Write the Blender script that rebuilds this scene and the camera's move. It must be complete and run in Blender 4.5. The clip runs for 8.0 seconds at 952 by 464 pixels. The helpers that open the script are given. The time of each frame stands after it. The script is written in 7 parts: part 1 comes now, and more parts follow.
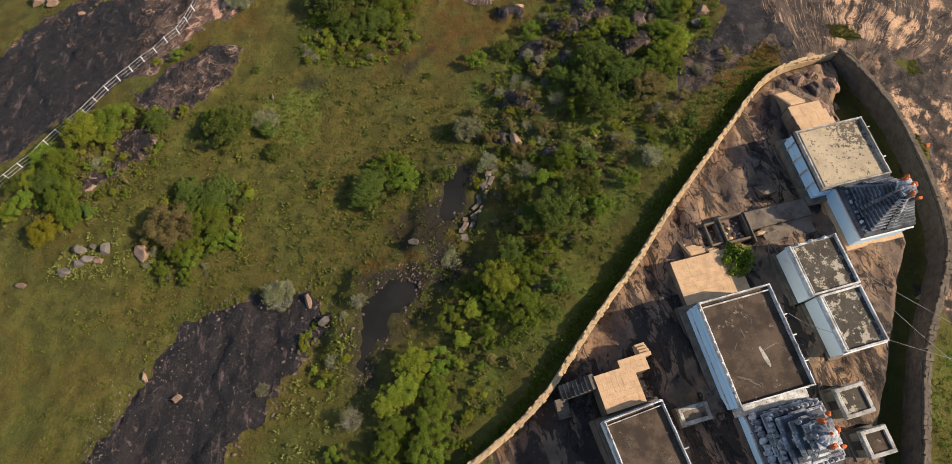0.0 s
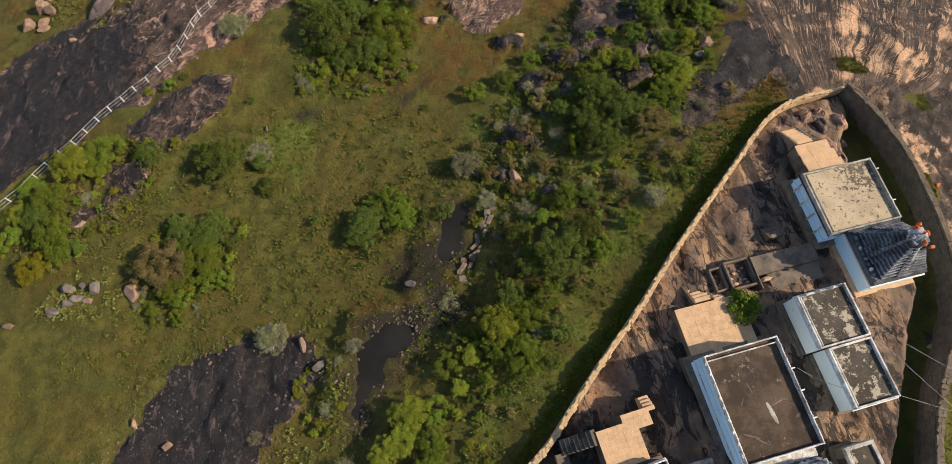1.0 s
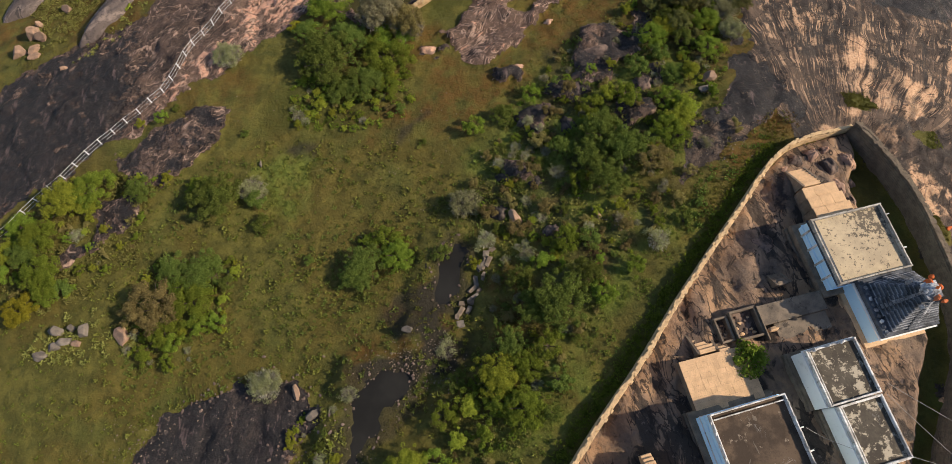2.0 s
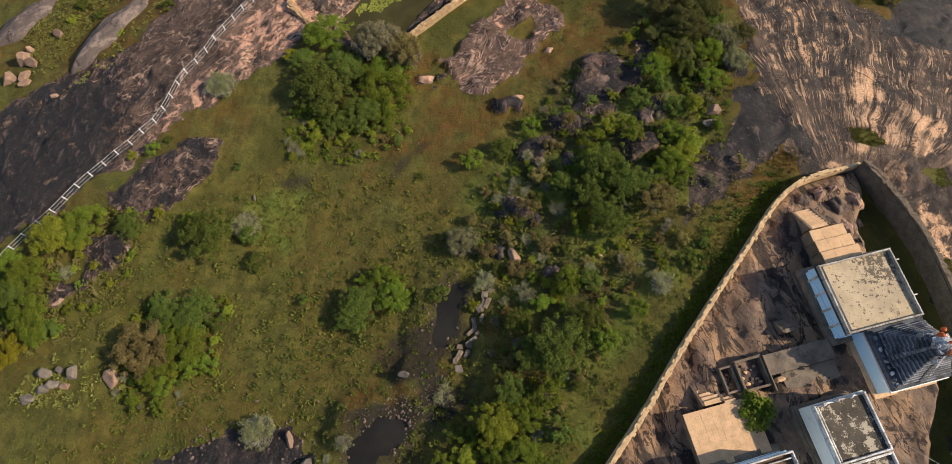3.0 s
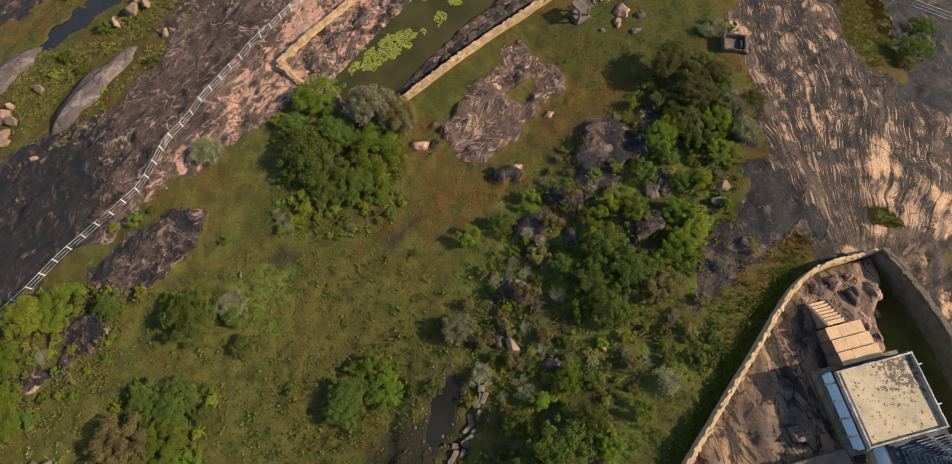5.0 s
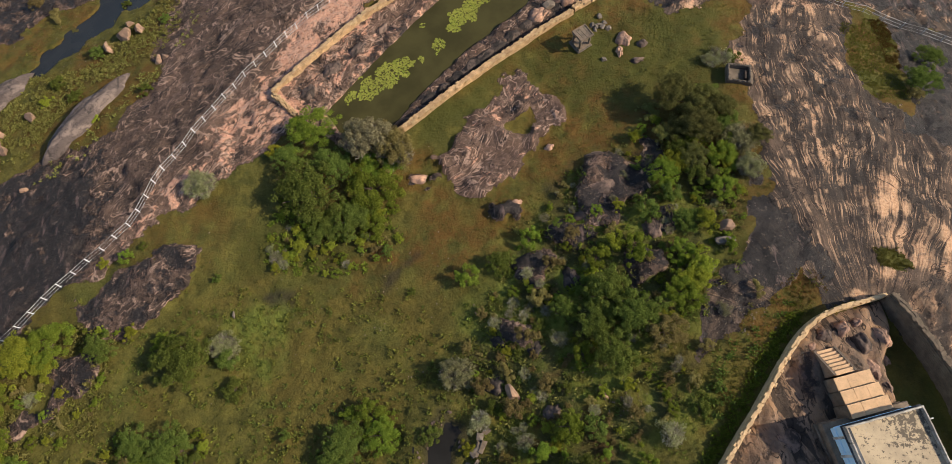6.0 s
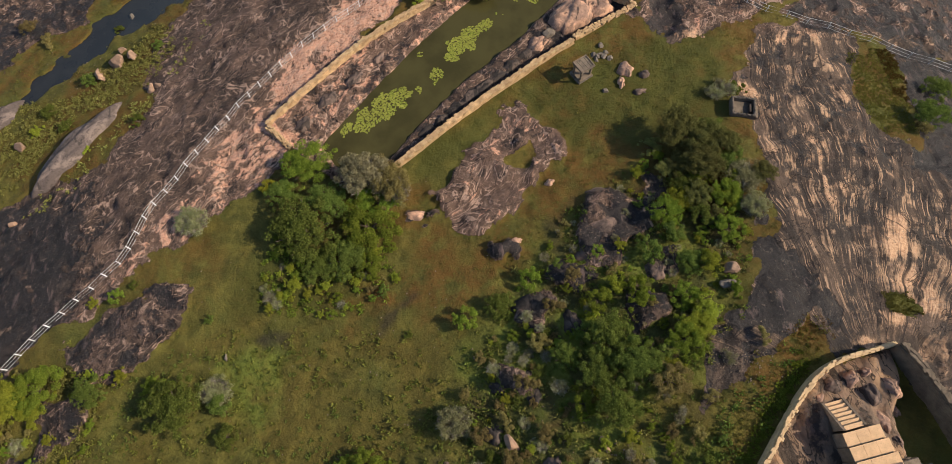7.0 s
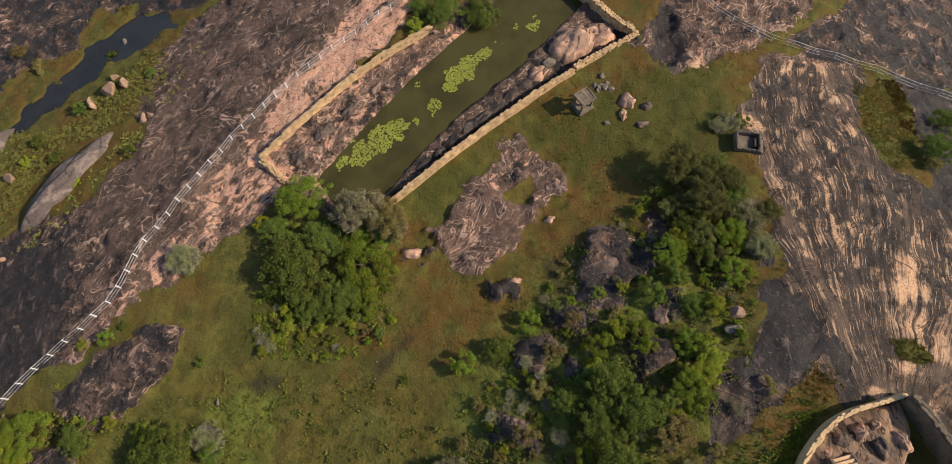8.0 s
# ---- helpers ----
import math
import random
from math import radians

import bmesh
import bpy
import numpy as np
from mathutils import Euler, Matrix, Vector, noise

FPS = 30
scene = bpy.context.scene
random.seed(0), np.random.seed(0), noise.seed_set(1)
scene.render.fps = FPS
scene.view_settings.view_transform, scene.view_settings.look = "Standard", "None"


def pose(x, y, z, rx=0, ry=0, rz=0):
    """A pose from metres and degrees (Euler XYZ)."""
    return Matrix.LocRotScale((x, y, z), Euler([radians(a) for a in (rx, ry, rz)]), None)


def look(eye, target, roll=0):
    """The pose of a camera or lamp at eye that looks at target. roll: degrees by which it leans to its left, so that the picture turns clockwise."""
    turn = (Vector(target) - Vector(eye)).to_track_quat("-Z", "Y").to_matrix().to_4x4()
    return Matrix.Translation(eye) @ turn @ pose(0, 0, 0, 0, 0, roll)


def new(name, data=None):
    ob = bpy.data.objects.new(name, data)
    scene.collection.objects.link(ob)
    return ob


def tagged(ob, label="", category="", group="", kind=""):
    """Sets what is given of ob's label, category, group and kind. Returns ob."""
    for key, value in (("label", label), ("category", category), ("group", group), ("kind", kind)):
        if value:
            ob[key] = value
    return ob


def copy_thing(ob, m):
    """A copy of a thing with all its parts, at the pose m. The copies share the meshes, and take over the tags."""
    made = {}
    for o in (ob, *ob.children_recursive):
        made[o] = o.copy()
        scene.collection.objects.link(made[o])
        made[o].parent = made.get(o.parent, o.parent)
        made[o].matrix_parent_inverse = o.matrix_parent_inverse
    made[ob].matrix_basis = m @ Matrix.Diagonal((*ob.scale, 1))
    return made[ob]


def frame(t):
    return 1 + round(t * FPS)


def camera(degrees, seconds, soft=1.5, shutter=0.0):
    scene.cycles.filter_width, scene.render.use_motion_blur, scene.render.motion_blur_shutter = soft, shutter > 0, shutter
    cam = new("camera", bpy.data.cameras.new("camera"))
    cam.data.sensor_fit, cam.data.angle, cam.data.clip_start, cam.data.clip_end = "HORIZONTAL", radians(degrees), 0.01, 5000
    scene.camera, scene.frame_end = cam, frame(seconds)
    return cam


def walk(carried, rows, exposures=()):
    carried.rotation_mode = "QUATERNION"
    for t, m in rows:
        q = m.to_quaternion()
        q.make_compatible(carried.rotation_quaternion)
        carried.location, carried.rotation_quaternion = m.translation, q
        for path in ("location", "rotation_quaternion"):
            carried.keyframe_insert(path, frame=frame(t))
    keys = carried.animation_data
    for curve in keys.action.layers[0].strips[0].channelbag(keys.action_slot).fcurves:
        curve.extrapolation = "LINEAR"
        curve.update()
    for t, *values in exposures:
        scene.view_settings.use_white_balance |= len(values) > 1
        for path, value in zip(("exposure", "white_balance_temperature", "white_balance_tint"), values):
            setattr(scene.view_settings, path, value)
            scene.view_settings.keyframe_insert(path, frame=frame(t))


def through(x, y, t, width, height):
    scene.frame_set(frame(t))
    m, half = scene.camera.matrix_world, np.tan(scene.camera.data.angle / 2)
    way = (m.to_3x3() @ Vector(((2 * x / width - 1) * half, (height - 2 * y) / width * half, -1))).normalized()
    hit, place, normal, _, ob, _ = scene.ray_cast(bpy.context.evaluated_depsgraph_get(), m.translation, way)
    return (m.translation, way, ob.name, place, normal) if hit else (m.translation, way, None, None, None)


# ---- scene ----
import collections

cam = camera(74.9, 8.0, soft=0.7)
METRES, EYE, TILT, LEAN, TURN = 36.0, 64.0, -69.0, 0.0, 0.0
ROWS = [
    (0.0, 0.0, 0.0, 0.0, 0.0, 0.0, -0.0),
    (0.5, 0.0022, 0.0239, 0.0617, -0.01, -0.0, -0.01),
    (1.0, 0.004, 0.045, 0.1157, -0.01, -0.01, -0.02),
    (1.5, 0.0058, 0.069, 0.1779, -0.02, -0.03, -0.03),
    (3.0, 0.0115, 0.1346, 0.3484, -0.04, -0.06, -0.07),
    (3.5, 0.0136, 0.1585, 0.4115, -0.04, -0.09, -0.07),
    (4.0, 0.0153, 0.1794, 0.4653, -0.05, -0.07, -0.08),
    (4.5, 0.0179, 0.2032, 0.528, -0.04, -0.09, -0.08),
    (6.0, 0.0253, 0.2688, 0.699, -0.02, -0.1, -0.09),
    (6.5, 0.0268, 0.2924, 0.7613, -0.05, -0.11, -0.1),
    (7.0, 0.0294, 0.3132, 0.8155, -0.03, -0.1, -0.11),
    (7.5, 0.0319, 0.3371, 0.879, -0.03, -0.14, -0.12),
    (8.0, 0.0342, 0.3583, 0.933, -0.02, -0.13, -0.13),
]
walk(cam, [(t, pose(0, 0, EYE, TILT, LEAN, TURN) @ pose(METRES * x, METRES * y, METRES * z, 90 + pitch, roll, yaw)) for t, x, y, z, yaw, pitch, roll in ROWS])

# ---- daylight: a low, warm sun from the east and a clear sky ----
SUN_UP, SUN_EAST = 36.0, 2.0          # degrees above the horizon, degrees south of due +x
world = bpy.data.worlds.new("sky")
scene.world = world
world.use_nodes = True
sky = world.node_tree.nodes.new("ShaderNodeTexSky")
sky.sky_type, sky.sun_disc = "NISHITA", False
sky.sun_elevation, sky.sun_rotation = radians(SUN_UP), radians(90 + SUN_EAST)
world.node_tree.links.new(sky.outputs[0], world.node_tree.nodes["Background"].inputs[0])
world.node_tree.nodes["Background"].inputs[1].default_value = 0.11
sun = new("sun", bpy.data.lights.new("sun", "SUN"))
sun.data.energy, sun.data.angle, sun.data.color = 4.6, radians(0.6), (1.0, 0.85, 0.65)
sun.matrix_world = look((math.cos(radians(SUN_UP)) * 90, -math.sin(radians(SUN_EAST)) * 90, math.sin(radians(SUN_UP)) * 90), (0, 0, 0))
scene.view_settings.exposure = 0.34

# ---- materials ----


def material(name):
    m = bpy.data.materials.new(name)
    m.use_nodes = True
    return m, m.node_tree.nodes, m.node_tree.links, m.node_tree.nodes["Principled BSDF"]


class Net:
    """A short way of writing shader nodes."""

    def __init__(self, name):
        self.m, self.n, self.l, self.out = material(name)
        self.co = self.n.new("ShaderNodeNewGeometry").outputs["Position"]

    def put(self, value, socket):
        if isinstance(value, (int, float)):
            socket.default_value = value
        elif isinstance(value, tuple):
            socket.default_value = (*value, 1) if len(value) == 3 and socket.type == "RGBA" else value
        else:
            self.l.new(value, socket)

    def local(self):
        self.co = self.n.new("ShaderNodeTexCoord").outputs["Object"]

    def scaled(self, sx, sy, sz, turn=0.0, warp=None):
        node = self.n.new("ShaderNodeMapping")
        self.put(warp if warp is not None else self.co, node.inputs[0])
        node.inputs["Rotation"].default_value = (0, 0, radians(turn))
        node.inputs["Scale"].default_value = (sx, sy, sz)
        return node.outputs[0]

    def along(self, angle, stretch):
        """Coordinates drawn out along a direction on the plan, in degrees from +x."""
        turned, drawn = self.n.new("ShaderNodeMapping"), self.n.new("ShaderNodeMapping")
        self.put(self.co, turned.inputs[0])
        turned.inputs["Rotation"].default_value = (0, 0, radians(-angle))
        self.put(turned.outputs[0], drawn.inputs[0])
        drawn.inputs["Scale"].default_value = (1 / stretch, 1.0, 0.6)
        return drawn.outputs[0]

    def noise(self, scale, detail=4, rough=0.55, co=None, distort=0.0):
        node = self.n.new("ShaderNodeTexNoise")
        self.put(co if co is not None else self.co, node.inputs["Vector"])
        node.inputs["Scale"].default_value, node.inputs["Detail"].default_value = scale, detail
        node.inputs["Roughness"].default_value, node.inputs["Distortion"].default_value = rough, distort
        return node.outputs["Fac"]

    def cells(self, scale, feature="F1", co=None):
        node = self.n.new("ShaderNodeTexVoronoi")
        node.feature = feature
        self.put(co if co is not None else self.co, node.inputs["Vector"])
        node.inputs["Scale"].default_value = scale
        return node.outputs["Distance"]

    def step(self, value, low, high, to0=0.0, to1=1.0):
        node = self.n.new("ShaderNodeMapRange")
        node.interpolation_type = "SMOOTHSTEP"
        for key, v in zip((0, 1, 2, 3, 4), (value, low, high, to0, to1)):
            self.put(v, node.inputs[key])
        return node.outputs[0]

    def math(self, op, a, b=0.0, clamp=False):
        node = self.n.new("ShaderNodeMath")
        node.operation, node.use_clamp = op, clamp
        self.put(a, node.inputs[0]), self.put(b, node.inputs[1])
        return node.outputs[0]

    def mix(self, fac, a, b):
        node = self.n.new("ShaderNodeMix")
        node.data_type = "RGBA"
        self.put(fac, node.inputs[0]), self.put(a, node.inputs[6]), self.put(b, node.inputs[7])
        return node.outputs[2]

    def attr(self, name):
        node = self.n.new("ShaderNodeAttribute")
        node.attribute_name = name
        return node.outputs["Fac"]

    def chance(self):
        return self.n.new("ShaderNodeObjectInfo").outputs["Random"]

    def island(self):
        return self.n.new("ShaderNodeNewGeometry").outputs["Random Per Island"]

    def bump(self, height, strength, distance):
        node = self.n.new("ShaderNodeBump")
        node.inputs["Strength"].default_value, node.inputs["Distance"].default_value = strength, distance
        self.put(height, node.inputs["Height"])
        self.l.new(node.outputs[0], self.out.inputs["Normal"])

    def done(self, colour, rough, spec=0.3):
        self.put(colour, self.out.inputs["Base Color"])
        self.put(rough, self.out.inputs["Roughness"])
        self.out.inputs["Specular IOR Level"].default_value = spec
        return self.m


def ground_material():
    k = Net("hill_ground")
    fine, mid, broad = k.noise(3.4, 6, 0.68), k.noise(0.55, 6, 0.62), k.noise(0.09, 4)
    grit = k.noise(10.0, 4, 0.7)
    # turf: olive grass with russet and lush stretches
    turf = k.mix(k.step(mid, 0.40, 0.60), (0.073, 0.068, 0.015), (0.122, 0.109, 0.024))
    turf = k.mix(k.step(broad, 0.45, 0.58, 0.0, 0.4), turf, (0.128, 0.084, 0.018))
    turf = k.mix(k.step(k.noise(0.14, 5, 0.6), 0.50, 0.62, 0.0, 0.6), turf, (0.072, 0.080, 0.017))
    turf = k.mix(k.math("MULTIPLY", k.attr("mud"), k.step(k.noise(0.4, 6, 0.65), 0.36, 0.6)), turf, (0.118, 0.062, 0.015))
    turf = k.mix(k.math("MULTIPLY", k.attr("lush"), k.step(k.noise(0.3, 5), 0.3, 0.6)), turf, (0.128, 0.152, 0.026))
    turf = k.mix(k.step(fine, 0.48, 0.68, 0.0, 0.3), turf, (0.044, 0.050, 0.012))
    turf = k.mix(k.step(k.noise(1.3, 5, 0.7), 0.55, 0.66, 0.0, 0.5), turf, (0.052, 0.058, 0.013))
    turf = k.mix(k.step(grit, 0.54, 0.68, 0.0, 0.25), turf, (0.210, 0.195, 0.060))
    turf = k.mix(k.math("MULTIPLY", k.attr("damp"), k.step(mid, 0.35, 0.6, 0.5, 0.9)), turf, (0.060, 0.062, 0.012))
    # soaked ground, and thicket gaps coloured dark for the bushes' shade
    turf = k.mix(k.attr("soak_shade"), turf, (0.032, 0.027, 0.018))
    # granite: a weathered skin, fresh stone showing in streaks drawn out along the fall of each slope
    place = k.n.new("ShaderNodeSeparateXYZ")
    k.put(k.co, place.inputs[0])
    east, court = k.attr("east"), k.attr("court")
    west = k.math("SUBTRACT", 1.0, k.math("ADD", east, court), True)
    both = lambda fac, a, b: k.math("ADD", k.math("MULTIPLY", a, k.math("SUBTRACT", 1.0, fac)), k.math("MULTIPLY", b, fac))
    pick = lambda a, b, c: k.math("ADD", k.math("ADD", k.math("MULTIPLY", a, east), k.math("MULTIPLY", b, west)), k.math("MULTIPLY", c, court))
    # runnels of the eastern dome spread from its crest and draw together again at the neck; south of it they slant
    px, py = place.outputs[0], place.outputs[1]
    spread = k.math("ARCTAN2", k.math("SUBTRACT", px, 40.0), k.math("SUBTRACT", 104.0, py))
    gather = k.math("ARCTAN2", k.math("SUBTRACT", px, 36.8), k.math("MAXIMUM", k.math("SUBTRACT", py, 37.0), 0.5))
    waver = k.math("ADD", k.math("MULTIPLY", k.math("SUBTRACT", k.noise(0.10, 2), 0.5), 4.0), k.math("MULTIPLY", k.math("SUBTRACT", k.noise(0.5, 2), 0.5), 0.35))
    fan = k.n.new("ShaderNodeCombineXYZ")
    k.put(k.math("ADD", k.math("MULTIPLY", k.math("ADD", spread, gather), 17.0), waver), fan.inputs[0])
    k.put(k.math("MULTIPLY", py, 0.05), fan.inputs[1])
    fan, upper = fan.outputs[0], k.step(py, 40.0, 47.0)
    south, ridge, yard = k.along(58, 2.0), k.along(52, 1.5), k.along(104, 2.4)
    streak = pick(both(upper, k.noise(0.36, 5, 0.55, south, 1.1), k.noise(0.40, 6, 0.62, fan, 0.25)), k.noise(0.42, 6, 0.6, ridge, 1.5), k.noise(0.52, 5, 0.55, yard, 0.7))
    hair = pick(both(upper, k.noise(1.1, 5, 0.6, south, 0.9), k.noise(1.9, 6, 0.66, fan, 0.2)), k.noise(1.5, 5, 0.62, ridge, 1.0), k.noise(2.2, 4, 0.55, yard, 0.8))
    tone, patchy = k.noise(0.22, 5, 0.56), k.noise(0.30, 4, 0.55)
    # skins: violet-brown in the west, grey-brown on the dome
    skin = k.mix(k.step(tone, 0.42, 0.58), (0.045, 0.033, 0.028), (0.106, 0.070, 0.056))
    dome = k.mix(k.step(streak, 0.40, 0.60), (0.052, 0.041, 0.035), (0.135, 0.094, 0.070))
    skin = k.mix(k.math("MULTIPLY", k.math("MULTIPLY", k.attr("pink"), west), 0.75), skin, (0.160, 0.098, 0.070))
    dome = k.mix(k.step(tone, 0.52, 0.38, 0.0, 0.65), dome, (0.050, 0.042, 0.037))
    skin = k.mix(east, skin, dome)
    skin = k.mix(k.step(hair, 0.50, 0.66, 0.0, both(west, 0.38, 0.18)), skin, (0.210, 0.142, 0.106))
    skin = k.mix(k.step(hair, 0.47, 0.34, 0.0, both(west, 0.75, 0.35)), skin, (0.040, 0.031, 0.027))
    level = k.math("SUBTRACT", 0.73, k.math("MULTIPLY", k.attr("pink"), 0.27))
    level = k.math("ADD", level, k.math("MULTIPLY", k.math("SUBTRACT", 0.5, patchy), k.math("ADD", 0.15, k.math("MULTIPLY", east, 0.65))))
    level = k.math("ADD", level, k.math("MULTIPLY", k.math("SUBTRACT", 0.5, k.noise(0.13, 4, 0.55)), k.math("MULTIPLY", east, 0.58)))
    shown = k.math("ADD", k.math("MULTIPLY", streak, 0.55), k.math("MULTIPLY", hair, 0.45))
    fresh = k.step(shown, level, k.math("ADD", level, k.math("ADD", 0.07, k.math("MULTIPLY", east, 0.04))))
    stone = k.mix(k.step(fine, 0.38, 0.62), k.mix(east, (0.56, 0.282, 0.185), (0.52, 0.300, 0.175)), k.mix(east, (0.68, 0.395, 0.275), (0.68, 0.440, 0.275)))
    stone = k.mix(k.step(hair, 0.50, 0.38, 0.0, 0.65), stone, (0.24, 0.135, 0.095))
    rock = k.mix(k.math("MULTIPLY", fresh, 0.92), skin, stone)
    rock = k.mix(k.math("MULTIPLY", k.attr("gully"), k.step(hair, 0.30, 0.62, 0.95, 0.65)), rock, (0.046, 0.040, 0.037))
    black = both(east, k.noise(0.33, 6, 0.6, ridge, 1.0), k.noise(0.5, 5, 0.55, fan, 0.8))
    rock = k.mix(k.step(black, 0.43, 0.36, 0.0, 0.85), rock, (0.034, 0.027, 0.025))
    veined = k.math("SUBTRACT", k.math("MULTIPLY", k.math("MULTIPLY", k.attr("pink"), west), 0.09), k.math("MULTIPLY", east, 0.03))
    # threads of pale stone along hairline creases
    for size, wide, amount, bend, spread in ((0.42, 0.030, 0.75, 1.6, 0.46), (0.8, 0.034, 0.6, 1.6, 0.47), (1.5, 0.036, 0.5, 1.2, 0.49)):
        crease = k.math("ABSOLUTE", k.math("SUBTRACT", both(east, k.noise(size, 3, 0.5, ridge, bend), k.noise(size * 1.8, 3, 0.5, fan, 0.1)), 0.5))
        thread = k.math("MULTIPLY", k.step(crease, wide, wide * 0.15, 0.0, amount), k.math("MULTIPLY", both(west, 1.0, min(1.0, 0.5 / size)), k.math("SUBTRACT", 1.0, k.math("MULTIPLY", east, k.math("SUBTRACT", 1.0, upper)))))
        rock = k.mix(k.math("MULTIPLY", thread, k.step(k.noise(0.25 + size * 0.3, 4, 0.6), k.math("SUBTRACT", spread, veined), k.math("SUBTRACT", spread + 0.12, veined))), rock, k.mix(east, (0.47, 0.315, 0.24), (0.62, 0.40, 0.25)))
    gap = k.math("ABSOLUTE", k.math("SUBTRACT", k.noise(0.20, 5, 0.55, ridge, 1.0), 0.5))
    rock = k.mix(k.step(gap, 0.008, 0.002, 0.0, 0.8), rock, (0.020, 0.016, 0.015))
    # the temple yard: tawny humps between black trails of rainwater
    hump = k.mix(k.step(hair, 0.32, 0.68), (0.190, 0.128, 0.090), (0.310, 0.205, 0.140))
    hump = k.mix(k.step(patchy, 0.46, 0.60, 0.0, 0.7), hump, (0.400, 0.245, 0.140))
    hump = k.mix(k.step(tone, 0.50, 0.40, 0.0, 0.65), hump, (0.125, 0.098, 0.080))
    trail = k.math("ADD", streak, k.math("ADD", k.step(py, 8.0, 30.0, -0.04, 0.015), k.step(px, 27.0, 33.0, 0.0, 0.07)))
    yard_rock = k.mix(k.step(trail, 0.485, 0.435, 0.0, 0.92), hump, (0.050, 0.040, 0.034))
    run = k.math("ABSOLUTE", k.math("SUBTRACT", k.noise(0.8, 4, 0.55, yard, 0.9), 0.5))
    yard_rock = k.mix(k.math("MULTIPLY", k.step(run, 0.035, 0.012, 0.0, 0.85), k.step(tone, 0.44, 0.52)), yard_rock, (0.032, 0.026, 0.023))
    rock = k.mix(court, rock, yard_rock)
    thr = k.math("ADD", k.math("MULTIPLY", k.attr("wet"), 0.40), 0.34)
    wet = k.math("MULTIPLY", k.step(k.noise(0.45, 6, 0.62), thr, k.math("SUBTRACT", thr, 0.1)), k.step(k.attr("wet"), 0.02, 0.2))
    rock = k.mix(k.math("MULTIPLY", wet, 0.92), rock, (0.018, 0.016, 0.017))
    dry = k.math("SUBTRACT", 1.0, k.math("MULTIPLY", wet, 0.35))
    rock = k.mix(k.math("MULTIPLY", dry, k.step(k.noise(1.9, 4, 0.6, None, 0.5), 0.61, 0.66, 0.0, 0.6)), rock, (0.19, 0.14, 0.115))
    rock = k.mix(k.step(grit, 0.60, 0.72, 0.0, 0.25), rock, (0.30, 0.21, 0.17))
    rock = k.mix(k.step(fine, 0.45, 0.30, 0.0, 0.4), rock, (0.035, 0.028, 0.026))
    rock = k.mix(k.math("MULTIPLY", wet, k.step(k.noise(1.1, 6, 0.66, k.along(97, 3.2), 0.3), 0.57, 0.66, 0.0, 0.6)), rock, (0.17, 0.115, 0.105))
    rock = k.mix(k.math("MULTIPLY", wet, k.step(k.cells(1.7), 0.10, 0.06, 0.0, 0.7)), rock, (0.26, 0.20, 0.18))
    jag = k.math("ADD", k.math("MULTIPLY", k.noise(1.2, 6, 0.62), 0.7), k.math("MULTIPLY", fine, 0.3))
    edge = k.math("ADD", k.attr("rock"), k.math("MULTIPLY", k.math("SUBTRACT", jag, 0.5), 2.2))
    mask = k.step(edge, 0.46, 0.54)
    colour = k.mix(mask, turf, rock)
    rough = k.math("SUBTRACT", 0.93, k.math("MULTIPLY", k.math("MULTIPLY", wet, mask), 0.45))
    ledge = k.math("MULTIPLY", k.math("MULTIPLY", k.math("MULTIPLY", mask, k.math("SUBTRACT", 1.0, k.math("MULTIPLY", k.math("ADD", court, east), 0.5))), k.math("SUBTRACT", 1.0, k.math("MULTIPLY", wet, 0.75))), k.math("ADD", k.math("MULTIPLY", streak, 1.3), k.math("MULTIPLY", hair, 0.6)))
    relief = k.math("ADD", k.math("MULTIPLY", fine, 0.6), k.math("ADD", k.math("MULTIPLY", grit, 0.3), k.math("ADD", ledge, k.math("MULTIPLY", k.noise(1.4, 4), 0.5))))
    k.bump(relief, 0.9, 0.3)
    return k.done(colour, rough, 0.22)


def stone_material(name, light, dark, lichen=0.35, seed=0.0, spread=0.5):
    """Rubble, boulders and dressed granite."""
    k = Net(name)
    a, b = k.noise(1.3 + seed, 5, 0.6), k.noise(9.0, 5, 0.7)
    c = k.mix(k.step(a, 0.3, 0.7), dark, light)
    c = k.mix(k.math("MULTIPLY", k.chance(), spread), c, tuple(v * 0.5 for v in dark))
    c = k.mix(k.step(k.island(), 0.0, 0.5, spread * 0.5, 0.0), c, tuple(min(0.7, v * 1.2) for v in light))
    c = k.mix(k.step(k.island(), 0.6, 1.0, 0.0, spread), c, tuple(v * 0.7 for v in dark))
    c = k.mix(k.step(b, 0.5, 0.72, 0.0, lichen), c, (0.05, 0.045, 0.04))
    k.bump(b, 0.5, 0.06)
    return k.done(c, 0.88, 0.25)


